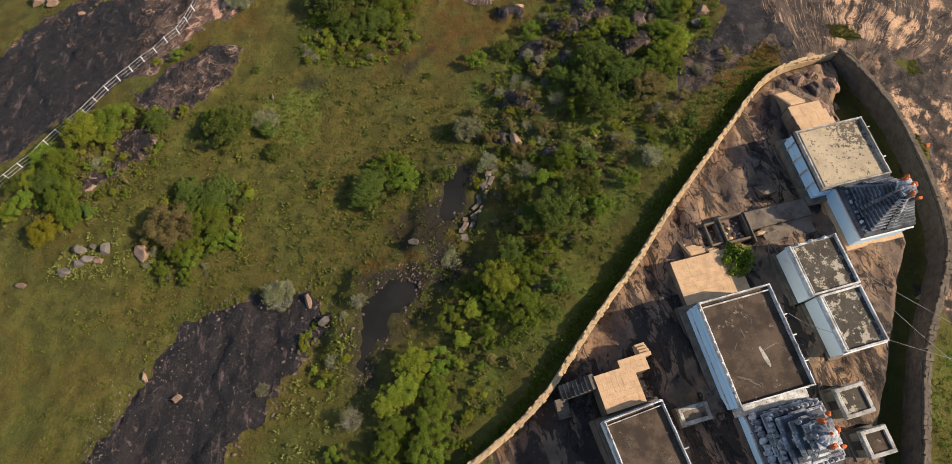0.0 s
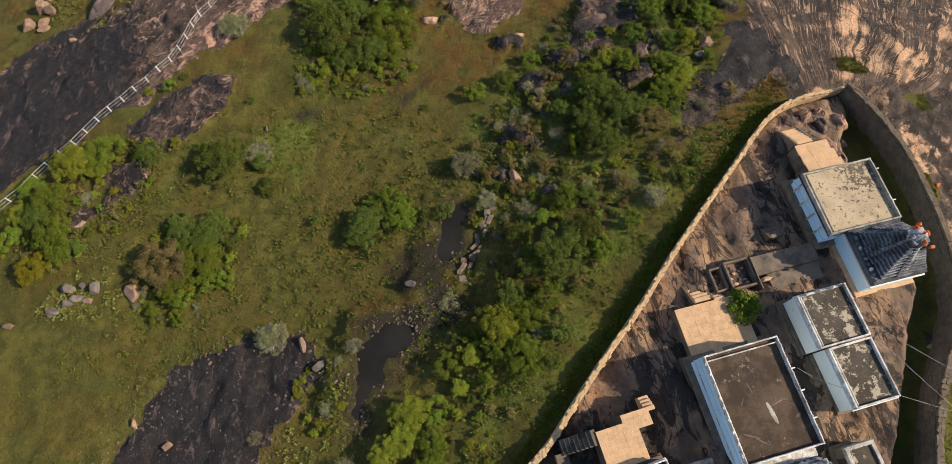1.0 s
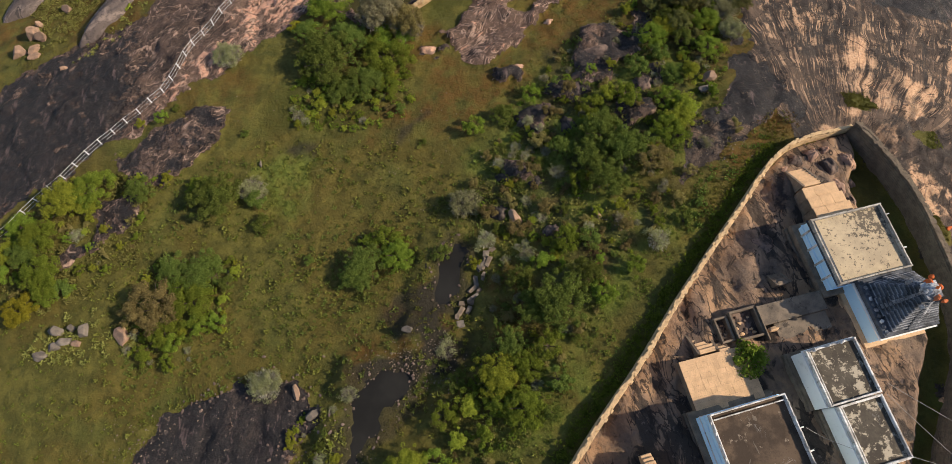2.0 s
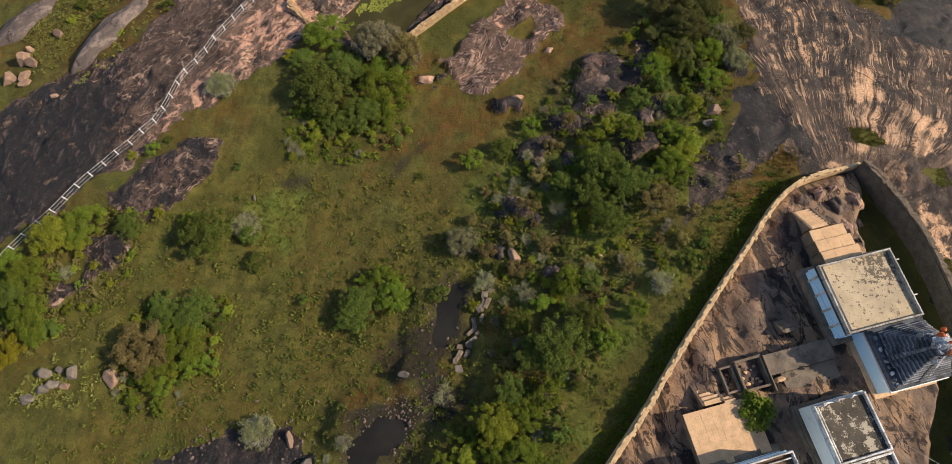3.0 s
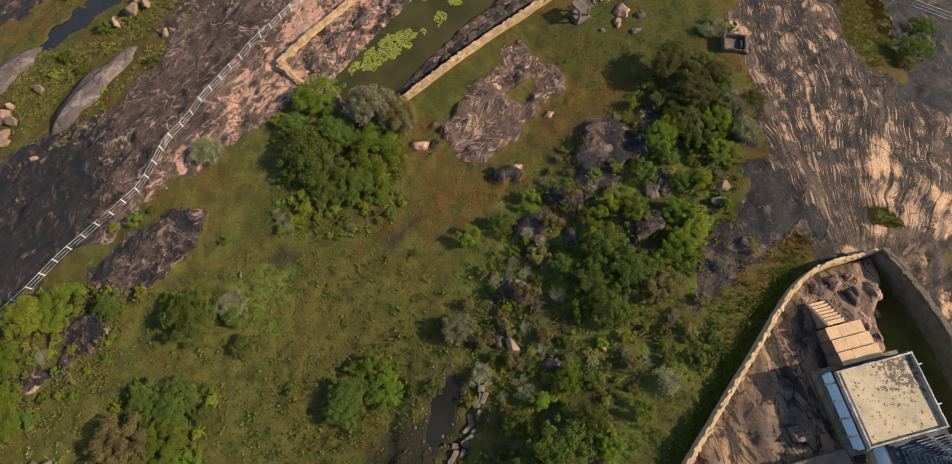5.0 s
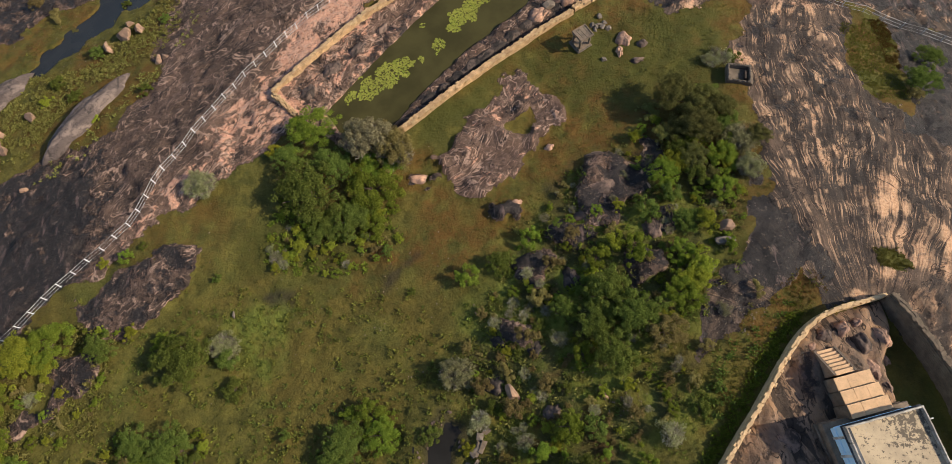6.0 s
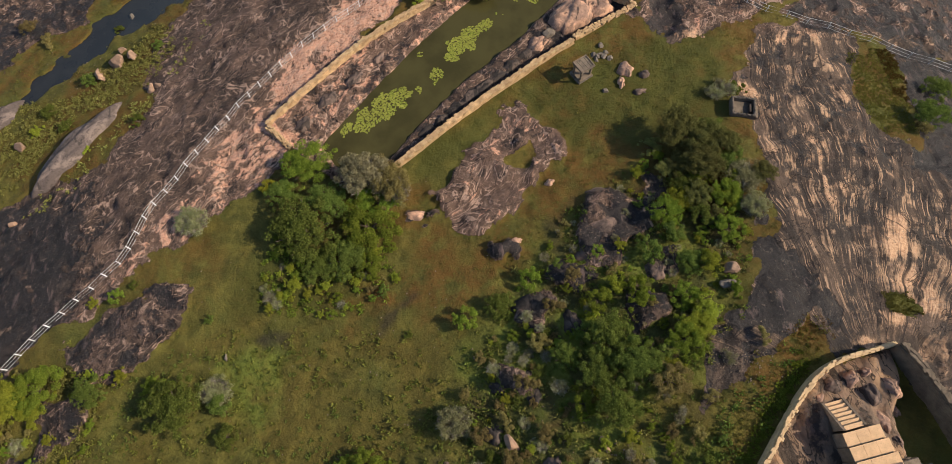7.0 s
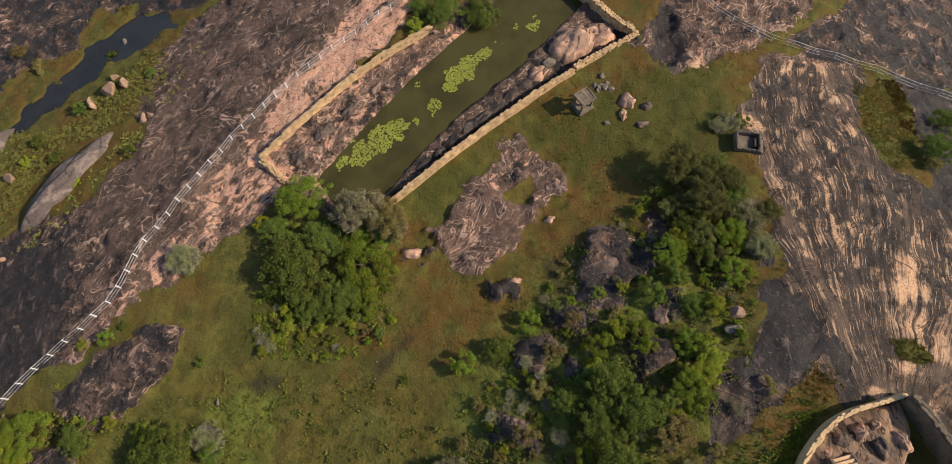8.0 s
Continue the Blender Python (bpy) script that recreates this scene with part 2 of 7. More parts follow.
def hump_material(name, fresh, skin, stain, reach):
    """Living rock: a dull skin, fresher stone and painted-in light on the brows, black trails in the creases."""
    k = Net(name)
    a, b, c = k.noise(0.7, 6, 0.6, k.along(52, 1.8), 0.8), k.noise(3.0, 6, 0.66), k.noise(11.0, 4, 0.7)
    # paler patches: fresher stone, with the light on the brows put into the colour
    colour = k.mix(k.step(a, 0.44, 0.60), skin, fresh)
    colour = k.mix(k.step(b, 0.52, 0.36, 0.0, 0.6), colour, tuple(0.55 * v for v in skin))
    trail = k.noise(0.9, 5, 0.58, k.along(95, 2.0), 0.9)
    colour = k.mix(k.step(trail, reach + 0.03, reach - 0.03, 0.0, 0.92), colour, stain)
    colour = k.mix(k.step(c, 0.58, 0.70, 0.0, 0.35), colour, tuple(min(0.7, 1.3 * v) for v in fresh))
    k.bump(k.math("ADD", k.math("MULTIPLY", b, 0.7), k.math("MULTIPLY", a, 0.8)), 0.7, 0.15)
    return k.done(colour, 0.85, 0.25)


def plaster(name, light, stain, amount, streak=True, grime=(0.035, 0.03, 0.026)):
    """Lime wash and cement, blotched by rain."""
    k = Net(name)
    a = k.noise(0.8, 6, 0.68)
    b = k.noise(5.0, 6, 0.7, k.scaled(1.0, 1.0, 0.2) if streak else None)
    c = k.mix(k.step(a, 0.62 - amount * 0.5, 0.78 - amount * 0.4), light, stain)
    c = k.mix(k.step(b, 0.66 - amount * 0.3, 0.80 - amount * 0.25, 0.0, 0.8), c, grime)
    k.bump(b, 0.3, 0.03)
    return k.done(c, 0.85, 0.2)


def roof_wash(name, light, dull, patch, amount, scale, corner=None):
    """Old roof plaster: blotches with ragged edges and a net of mended cracks."""
    k = Net(name)
    a, b = k.noise(scale, 9, 0.72), k.noise(6.0, 6, 0.72)
    c = k.mix(k.step(k.noise(0.5, 6, 0.66), 0.38, 0.62), light, dull)
    if corner:
        # thicker lichen round one corner of the roof: centre and reach in the building's own axes
        own = k.n.new("ShaderNodeTexCoord").outputs["Object"]
        dist = k.n.new("ShaderNodeVectorMath")
        dist.operation = "DISTANCE"
        k.put(own, dist.inputs[0]), k.put(corner[0], dist.inputs[1])
        edge = k.math("SUBTRACT", amount, k.step(dist.outputs["Value"], corner[1], corner[1] * 0.3, 0.0, 0.10))
        c = k.mix(k.step(a, edge, k.math("ADD", edge, 0.05), 0.0, 0.9), c, patch)
    else:
        c = k.mix(k.step(a, amount, amount + 0.05, 0.0, 0.9), c, patch)
    line = k.math("ABSOLUTE", k.math("SUBTRACT", k.noise(0.55, 4, 0.6, None, 1.2), 0.5))
    c = k.mix(k.math("MULTIPLY", k.step(line, 0.006, 0.002, 0.0, 0.6), k.step(k.noise(0.3, 3), 0.54, 0.62)), c, tuple(0.5 * (u + 0.45) for u in light))
    c = k.mix(k.step(b, 0.56, 0.70, 0.0, 0.5), c, tuple(u * 0.4 for u in dull))
    k.bump(b, 0.4, 0.04)
    return k.done(c, 0.86, 0.2)


def leaf_material(name, light, dark, through=0.3):
    k = Net(name)
    m, n, l = k.m, k.n, k.l
    n.remove(k.out)
    c = k.mix(k.island(), dark, light)
    c = k.mix(k.step(k.noise(0.55, 3), 0.35, 0.65, 0.0, 0.6), c, tuple(v * 0.6 for v in light))
    hue = n.new("ShaderNodeHueSaturation")
    k.put(c, hue.inputs["Color"])
    k.put(k.step(k.chance(), 0.0, 1.0, 0.485, 0.515), hue.inputs["Hue"])
    k.put(k.step(k.chance(), 0.0, 1.0, 0.75, 1.2), hue.inputs["Value"])
    front, back, both = n.new("ShaderNodeBsdfDiffuse"), n.new("ShaderNodeBsdfTranslucent"), n.new("ShaderNodeMixShader")
    k.put(hue.outputs[0], front.inputs[0]), k.put(hue.outputs[0], back.inputs[0])
    both.inputs[0].default_value = through
    l.new(front.outputs[0], both.inputs[1]), l.new(back.outputs[0], both.inputs[2])
    l.new(both.outputs[0], n["Material Output"].inputs[0])
    return m


def water_material(name, deep, rough=0.06, gloss=0.18):
    k = Net(name)
    c = k.mix(k.step(k.noise(0.25, 4), 0.35, 0.65), deep, tuple(v * 1.5 for v in deep))
    k.bump(k.noise(2.2, 3), 0.05, 0.05)
    return k.done(c, rough, gloss)


GROUND = ground_material()
BOULDER = stone_material("granite_boulder", (0.44, 0.275, 0.18), (0.20, 0.135, 0.10), 0.55)
GREY_ROCK = stone_material("grey_granite", (0.23, 0.19, 0.155), (0.10, 0.085, 0.072), 0.6)
DARK_ROCK = stone_material("dark_granite", (0.095, 0.070, 0.054), (0.036, 0.028, 0.024), 0.5)
WALL_STONE = stone_material("sunbaked_wall_stone", (0.72, 0.480, 0.260), (0.42, 0.275, 0.148), 0.40, 0.0, 0.5)
FORT_STONE = stone_material("fort_wall_stone", (0.68, 0.475, 0.265), (0.52, 0.36, 0.205), 0.40, 0.0, 0.10)
# brown wall stone, darkened in its colour for the shade on the east wall
SHADED_WALL = stone_material("shaded_wall_stone", (0.225, 0.172, 0.122), (0.135, 0.104, 0.076), 0.5, 0.0, 0.22)
PINK_ROCK = hump_material("pink_granite_hump", (0.56, 0.33, 0.22), (0.26, 0.165, 0.125), (0.050, 0.038, 0.034), 0.40)
BROWN_HUMP = hump_material("brown_granite_hump", (0.22, 0.150, 0.118), (0.098, 0.071, 0.060), (0.036, 0.029, 0.026), 0.44)
WHALE = hump_material("grey_whaleback", (0.20, 0.155, 0.135), (0.105, 0.082, 0.074), (0.050, 0.042, 0.039), 0.40)
DARK_HUMP = hump_material("dark_granite_hump", (0.105, 0.078, 0.066), (0.048, 0.039, 0.035), (0.022, 0.019, 0.018), 0.48)
MORTAR = stone_material("earth_mortar", (0.22, 0.155, 0.09), (0.12, 0.088, 0.055), 0.4, 0.2)
RUBBLE = stone_material("slab_rubble", (0.26, 0.185, 0.15), (0.12, 0.085, 0.07), 0.4, 0.2, 0.6)
OCHRE = stone_material("ochre_paving", (0.70, 0.455, 0.265), (0.56, 0.365, 0.212), 0.24, 0.3, 0.14)
PLINTH = stone_material("plinth_granite", (0.27, 0.205, 0.15), (0.15, 0.115, 0.085), 0.45, 0.1)
WHITE = plaster("white_limewash", (0.76, 0.75, 0.73), (0.58, 0.56, 0.53), 0.12)
BLUE_WASH = plaster("pale_blue_limewash", (0.58, 0.82, 1.0), (0.62, 0.78, 0.94), 0.12)
CREAM = roof_wash("cream_roof_wash", (0.51, 0.405, 0.27), (0.40, 0.32, 0.22), (0.095, 0.080, 0.064), 0.555, 2.2, ((2.2, 2.2, 3.5), 3.4))
MOTTLED = roof_wash("mottled_roof", (0.095, 0.080, 0.062), (0.060, 0.050, 0.040), (0.44, 0.38, 0.29), 0.525, 1.3)
ROOF_BROWN = roof_wash("brown_roof", (0.112, 0.078, 0.054), (0.052, 0.037, 0.027), (0.25, 0.20, 0.155), 0.61, 1.3)
ROOF_GREY = roof_wash("grey_terrace", (0.21, 0.165, 0.125), (0.115, 0.094, 0.075), (0.06, 0.05, 0.042), 0.57, 0.8)
PARAPET = plaster("weathered_parapet", (0.72, 0.70, 0.68), (0.38, 0.35, 0.32), 0.44)
RIM = plaster("weathered_rim", (0.52, 0.48, 0.42), (0.30, 0.27, 0.235), 0.45)
EDGE = plaster("tower_lip", (0.60, 0.60, 0.62), (0.17, 0.17, 0.185), 0.54)
# blue-grey that holds the shade of west faces and recesses in its colour
SLATE = plaster("shaded_tower_stucco", (0.105, 0.113, 0.130), (0.048, 0.051, 0.058), 0.4)
CHALK = plaster("pale_tower_edge", (0.30, 0.30, 0.32), (0.11, 0.115, 0.125), 0.50)
ORANGE = plaster("vermilion_paint", (0.62, 0.15, 0.045), (0.42, 0.16, 0.08), 0.25)
STEEL = Net("galvanised_steel").done((0.72, 0.72, 0.73), 0.45, 0.5)
RAIL_STEEL = Net("dull_rail_steel").done((0.52, 0.52, 0.52), 0.5, 0.4)
CABLE = Net("cable_sheath").done((0.22, 0.21, 0.20), 0.6, 0.3)
BARK = stone_material("bark", (0.16, 0.12, 0.085), (0.07, 0.055, 0.04), 0.4)
TWIG = leaf_material("grey_twig", (0.46, 0.42, 0.34), (0.20, 0.18, 0.145), 0.05)
LEAF = {
    "deep": leaf_material("deep_green_leaf", (0.190, 0.235, 0.052), (0.066, 0.095, 0.020)),
    "fresh": leaf_material("fresh_green_leaf", (0.245, 0.310, 0.044), (0.095, 0.140, 0.020)),
    "lime": leaf_material("lime_green_leaf", (0.350, 0.375, 0.048), (0.150, 0.185, 0.026)),
    "gold": leaf_material("yellow_leaf", (0.400, 0.370, 0.036), (0.165, 0.165, 0.020)),
    "rusty": leaf_material("olive_brown_leaf", (0.330, 0.270, 0.105), (0.140, 0.120, 0.045)),
    "herb": leaf_material("lush_grass", (0.215, 0.245, 0.050), (0.105, 0.132, 0.027), 0.2),
    "tuft": leaf_material("tussock_grass", (0.310, 0.295, 0.090), (0.145, 0.148, 0.042), 0.2),
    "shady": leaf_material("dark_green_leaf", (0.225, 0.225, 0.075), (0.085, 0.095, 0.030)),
    "rust": leaf_material("rust_brown_grass", (0.200, 0.135, 0.036), (0.092, 0.072, 0.019), 0.2),
    "olive": leaf_material("olive_grass", (0.205, 0.195, 0.045), (0.108, 0.112, 0.027), 0.2),
    "pale": leaf_material("grey_green_leaf", (0.360, 0.360, 0.180), (0.165, 0.165, 0.080)),
    "ashen": leaf_material("ashen_leaf", (0.300, 0.255, 0.155), (0.135, 0.112, 0.070)),
}
GRASS_BLADE = leaf_material("grass_blade", (0.165, 0.145, 0.040), (0.060, 0.066, 0.017), 0.2)
HERB = leaf_material("herb_leaf", (0.165, 0.185, 0.045), (0.082, 0.098, 0.024), 0.25)
LILY_PAD = leaf_material("lily_pad", (0.380, 0.400, 0.085), (0.150, 0.200, 0.032), 0.15)
TANK_WATER = water_material("green_tank_water", (0.040, 0.036, 0.013), 0.12)
POOL_WATER = water_material("dark_pool_water", (0.016, 0.015, 0.013), 0.08, 0.2)

# ---- the lie of the land ----
# heights of a smooth sheet, every 20 m from x = -80, y = -20
LAND = np.array([
    [-0.4, 0.2, 1.6, 4.0, 7.3, 10.0, 11.2, 11.2, 10.8],
    [-1.5, -0.7, 0.7, 2.5, 6.8, 10.7, 10.9, 9.1, 7.4],
    [-3.3, -1.6, 0.1, 0.5, 4.8, 9.7, 9.7, 7.1, 4.4],
    [-6.6, -3.2, -0.3, -1.0, 2.1, 7.0, 8.3, 5.9, 1.9],
    [-10.0, -6.7, -1.6, 0.1, -1.4, 2.2, 5.5, 2.2, -1.5],
    [-11.5, -9.8, -5.1, 0.1, -1.2, -0.5, 1.3, -1.7, -4.9],
    [-12.0, -12.6, -10.1, -3.4, -0.5, 1.5, 0.7, -3.0, -7.1],
    [-13.4, -13.6, -11.6, -6.5, -1.1, 1.9, 0.7, -3.2, -8.2],
])


def spline(u, n):
    u = np.clip(u, 0, n - 1 - 1e-6)
    i = np.floor(u).astype(int)
    f = u - i
    w = np.stack([(1 - f) ** 3, 3 * f**3 - 6 * f**2 + 4, -3 * f**3 + 3 * f**2 + 3 * f + 1, f**3], -1) / 6
    return np.clip(np.stack([i - 1, i, i + 1, i + 2], -1), 0, n - 1), w


def land(x, y):
    """Height of the smooth hill."""
    x, y = np.atleast_1d(np.asarray(x, float)), np.atleast_1d(np.asarray(y, float))
    ix, wx = spline((x + 80) / 20, LAND.shape[1])
    iy, wy = spline((y + 20) / 20, LAND.shape[0])
    return sum(LAND[iy[..., b], ix[..., a]] * wx[..., a] * wy[..., b] for a in range(4) for b in range(4))


def smooth(v, low, high):
    t = np.clip((v - low) / (high - low), 0, 1)
    return t * t * (3 - 2 * t)


def inward(x, y, outline):
    """Metres by which points lie inside an outline (outside: minus)."""
    p = np.array(outline, float)
    q = np.roll(p, -1, 0)
    best, inside = np.full(x.shape, 1e9), np.zeros(x.shape, bool)
    for (ax, ay), (bx, by) in zip(p, q):
        dx, dy = bx - ax, by - ay
        t = np.clip(((x - ax) * dx + (y - ay) * dy) / (dx * dx + dy * dy), 0, 1)
        best = np.minimum(best, np.hypot(x - ax - t * dx, y - ay - t * dy))
        if dy:
            inside ^= ((ay > y) != (by > y)) & (x < (y - ay) * dx / dy + ax)
    return np.where(inside, best, -best)


def ripple(x, y, scale, seed=0.0):
    """Cheap smooth unevenness between about -1 and 1."""
    s = 0.0
    for i, (a, b) in enumerate(((1.0, 0.3), (-0.6, 0.9), (0.45, -1.1), (1.7, 1.2), (-2.1, 1.4), (2.6, -2.3))):
        s = s + np.sin((a * x + b * y) / scale + seed + 1.7 * i + 0.8 * np.sin((b * x - a * y) / scale * 0.7 + seed)) / (1 + 0.45 * i)
    return s / 2.6


LATTICE = np.random.RandomState(77).uniform(-1, 1, (256, 256))


def fbm(x, y, scale, octaves=4, gain=0.5, seed=0):
    """Cloudy unevenness, mostly between -0.6 and 0.6."""
    total, amp = 0.0, 1.0
    for o in range(octaves):
        u, v = x / scale * 2**o + 37.3 * seed + 11.1 * o, y / scale * 2**o + 17.9 * seed + 5.7 * o
        i, j = np.floor(u).astype(int), np.floor(v).astype(int)
        f, g = u - i, v - j
        f, g = f * f * (3 - 2 * f), g * g * (3 - 2 * g)
        a, b, c, d = LATTICE[j % 256, i % 256], LATTICE[j % 256, (i + 1) % 256], LATTICE[(j + 1) % 256, i % 256], LATTICE[(j + 1) % 256, (i + 1) % 256]
        total, amp = total + amp * ((a * (1 - f) + b * f) * (1 - g) + (c * (1 - f) + d * f) * g), amp * gain
    return total


# outlines of bare rock on the plan
BLACK_SLAB = [(-37.6, -4.4), (-37.1, 0.6), (-35.9, 4.1), (-33.4, 7.6), (-33.3, 10), (-30.2, 13.4), (-26.1, 15.9), (-22.4, 16.8), (-19.2, 17.5), (-16.2, 17.2), (-14.8, 13.3), (-17.1, 11.5), (-18, 8.6), (-20.5, 4.6), (-22, 2.9), (-23.4, 0.6), (-24.8, -4.3), (-28, -14), (-40, -14)]
RIDGE = [(-75, 28), (-60.5, 33.7), (-54.8, 36.4), (-51.4, 38.1), (-47.4, 40.9), (-43, 45), (-37.8, 50.4), (-34.2, 53.6), (-30.4, 57), (-24.9, 60.4), (-22, 64), (-20.7, 66.9), (-23.3, 70.3), (-18.2, 76.9), (-12.7, 83.1), (-8, 90), (-7, 102), (-12, 125), (-38, 125), (-33, 101), (-39, 95.8), (-41.8, 91), (-42.4, 87), (-41.6, 80.5), (-41.2, 75.4), (-44.3, 67), (-49.4, 64.2), (-54, 61.5), (-61, 57.2), (-64.8, 53.8), (-75, 49)]
LEDGES = [
    [(-42, 43.3), (-38.5, 47.1), (-33.9, 49.7), (-29.5, 49.6), (-29.8, 46.8), (-30.7, 43.8), (-32.4, 41.6), (-36.1, 39.4), (-39.1, 40.6)],
    [(-42.6, 37.5), (-38.9, 38.0), (-37.7, 36.1), (-39.1, 34.2), (-40.8, 32.7), (-41.4, 31.1), (-44.1, 29.4), (-45.3, 29.9), (-44.9, 32.2), (-42.4, 32.7), (-42.6, 35.3)],
    [(-6.4, 57.4), (-5, 59), (-3, 58.6), (-3.3, 57.2)],
    [(1.6, 52.9), (4.8, 54.8), (6.4, 54.4), (5.4, 52.9)],
]
CRACKED = [(-4.1, 61.2), (-0.4, 63.4), (1, 66.8), (3.1, 68.4), (4.2, 72.4), (6.7, 74), (7.3, 71.5), (9.4, 70.6), (11.6, 67.2), (11.2, 64.9), (8.4, 63.1), (6.9, 59.8), (3.6, 57), (0.3, 55.3), (-1.7, 57.2), (-3, 59.3)]
HOLLOW = [(5.1, 66.7), (7.5, 67), (8.8, 65.4), (7.1, 64.3), (5.4, 64.4)]
EAST_DOME = [(31.5, 74.4), (34.3, 79.7), (38.1, 83.6), (42.8, 84.1), (48, 83.1), (48.3, 78.3), (45.5, 72.7), (47.7, 68.5), (50.4, 64.6), (55, 63.3), (75, 64.6), (75, 10), (52, -10), (36, -12), (36.5, 3), (39, 10), (44, 18), (44.5, 26), (43, 34), (39.2, 42.5), (34, 42.3), (33.3, 47.3), (31.2, 52.3), (31, 56.3), (32.6, 68.4)]
BARE_STRIP = [(30.7, 55.5), (31.9, 53.5), (32.2, 51.7), (33.3, 50), (34.2, 47.5), (35, 44.6), (34.4, 43.4), (33, 45.6), (31.5, 45.2), (29.5, 43), (27.3, 41.2), (24, 38.2), (20.8, 35.8), (22.4, 42.2), (25, 45.6), (27.6, 47.6), (28.4, 50.1), (29.3, 52.1)]
ISLET = [(47.6, 78.7), (49.6, 80), (52.1, 80.7), (52.9, 78.4), (52.2, 73.9), (51.3, 70.2), (51.1, 68.1), (49.4, 67), (47.8, 68.3), (46.6, 70.6), (45.6, 72.6), (46.2, 76)]
GRASS_ISLES = [ISLET, [(44.4, 32.6), (45.5, 32.2), (46.2, 30.6), (45.7, 28.6), (44.7, 29.2)], [(40.2, 47.2), (41.3, 47.4), (42.8, 46.5), (43.2, 45.4), (41.5, 45), (39.9, 45.7)], [(46.4, 42), (48.9, 42.6), (48, 40.2), (46.7, 40.6)], [(-54.1, 96.2), (-53.3, 99.2), (-51, 100.7), (-49, 101.3), (-48.7, 99.5), (-50.6, 97.8), (-52.2, 95.8)], [(39.6, 11), (42, 12.4), (45, 9), (42, -3), (36.2, -3), (37.6, 3), (38.4, 6.6)]]
RUST_SLOPE = [(31.8, 45), (33.2, 45.2), (34.3, 43), (32, 41.2), (29.6, 39.2), (26, 34.8), (22.4, 30.2), (20.4, 31.4), (22.6, 36), (26, 39.8), (29.2, 42.6)]
NORTH_ROCKS = [(23.1, 97.7), (25.5, 90), (22.1, 86.5), (19.8, 85.7), (21.8, 82.9), (25.3, 81.8), (31.9, 82.5), (36.1, 85.3), (39.6, 87.3), (44.8, 92.6), (51.7, 99.9), (40, 130), (15, 130), (16, 97)]
FAR_ROCKS = [(42.8, 84.1), (39.2, 85.3), (47.4, 89.9), (53.7, 100.2), (58, 130), (95, 130), (91, 75), (62, 77), (59.8, 79.6), (54, 80.5), (49, 83)]
WET_GAP = [(50.8, 81), (56, 81), (75, 77), (75, 61), (55, 60.5), (50, 62.5), (50.6, 66), (52, 70), (52.6, 76)]
FAR_WEST = [(-90, 70), (-66, 84), (-62, 90.5), (-56, 93), (-55, 100), (-44, 97.5), (-38, 99), (-34, 108), (-38, 130), (-95, 130)]
THICKET_SHEETS = [
    [(13.7, 59.3), (15.9, 60.4), (17.5, 58.6), (20.6, 57.6), (19.1, 54.9), (16.6, 53.8), (16.3, 51.5), (15.5, 50.1), (13.0, 52.1), (11.5, 54.9), (12.7, 56.8)],
    [(9.5, 52.2), (12.2, 51.0), (12.8, 49.8), (11.3, 48.8), (8.4, 50.0)],
    [(6.2, 47.9), (8.0, 48.9), (9.6, 47.4), (7.0, 44.4), (4.4, 45.2)],
    [(16.1, 47.5), (19.7, 47.8), (20.0, 45.7), (16.6, 44.1)],
    [(19.4, 61.9), (21.4, 60.9), (20.8, 59.2), (19.4, 59.3)],
    [(3.0, 41.5), (5.9, 40.2), (6.7, 38.0), (3.6, 38.6)],
    [(19.0, 51.4), (20.9, 52.4), (20.6, 49.5), (19.0, 49.2)],
    [(1.7, 53.3), (5.7, 54.7), (5.7, 53.6), (3.2, 52.5)],
]
WHALEBACKS = [[(-53, 62.4), (-54.6, 64.8), (-54.6, 66.4), (-53.7, 69.6), (-52, 72.7), (-50.2, 75), (-48.2, 75.6), (-46.6, 75.4), (-45, 75.4), (-44.8, 73.9), (-46.2, 72), (-47.6, 70.2), (-49, 69.2), (-50.4, 68.2), (-50.8, 66.7), (-50.9, 65.5), (-51.8, 63.2)], [(-68, 72), (-65, 76.1), (-62.5, 78.7), (-60.7, 77.3), (-61, 74.4), (-63.4, 70.8), (-66, 69)]]
COMPOUND = [(-8, -5), (0.3, 0.9), (3.4, 3.4), (6.4, 6.4), (8.6, 9.7), (11.8, 14.1), (14.9, 18), (18.2, 22.9), (22.4, 28.4), (26.3, 33.4), (29.5, 37.2), (32.6, 40), (38.8, 41.8), (39, 39), (37.5, 36), (37.5, 31), (40, 27), (40.5, 20), (38, 15), (36, 10), (33.4, 4), (32, -12), (0, -14)]
POOLS = [
    [(-11.6, 12), (-11.3, 15.7), (-8.9, 17.9), (-5.8, 18.7), (-5.1, 17.3), (-7.4, 14.3), (-9.7, 11.3), (-10.7, 8.4), (-11.4, 9.6)],
    [(-1.6, 31.6), (-3.6, 29.4), (-3.9, 26.4), (-3.6, 24.4), (-2.3, 24.6), (-1.1, 27.5), (-0.9, 29.9)],
    [(-4.9, 20.6), (-2.7, 21.1), (-1.5, 19.7), (-3.9, 19.2)],
]
NORTH_CHANNEL = [(23.4, 89.6), (24.9, 91), (26.1, 90.1), (26, 87.3), (26.4, 84.1), (25.2, 82.3), (23.2, 82), (22.6, 82.9), (24.1, 84.5), (24.1, 87.3)]
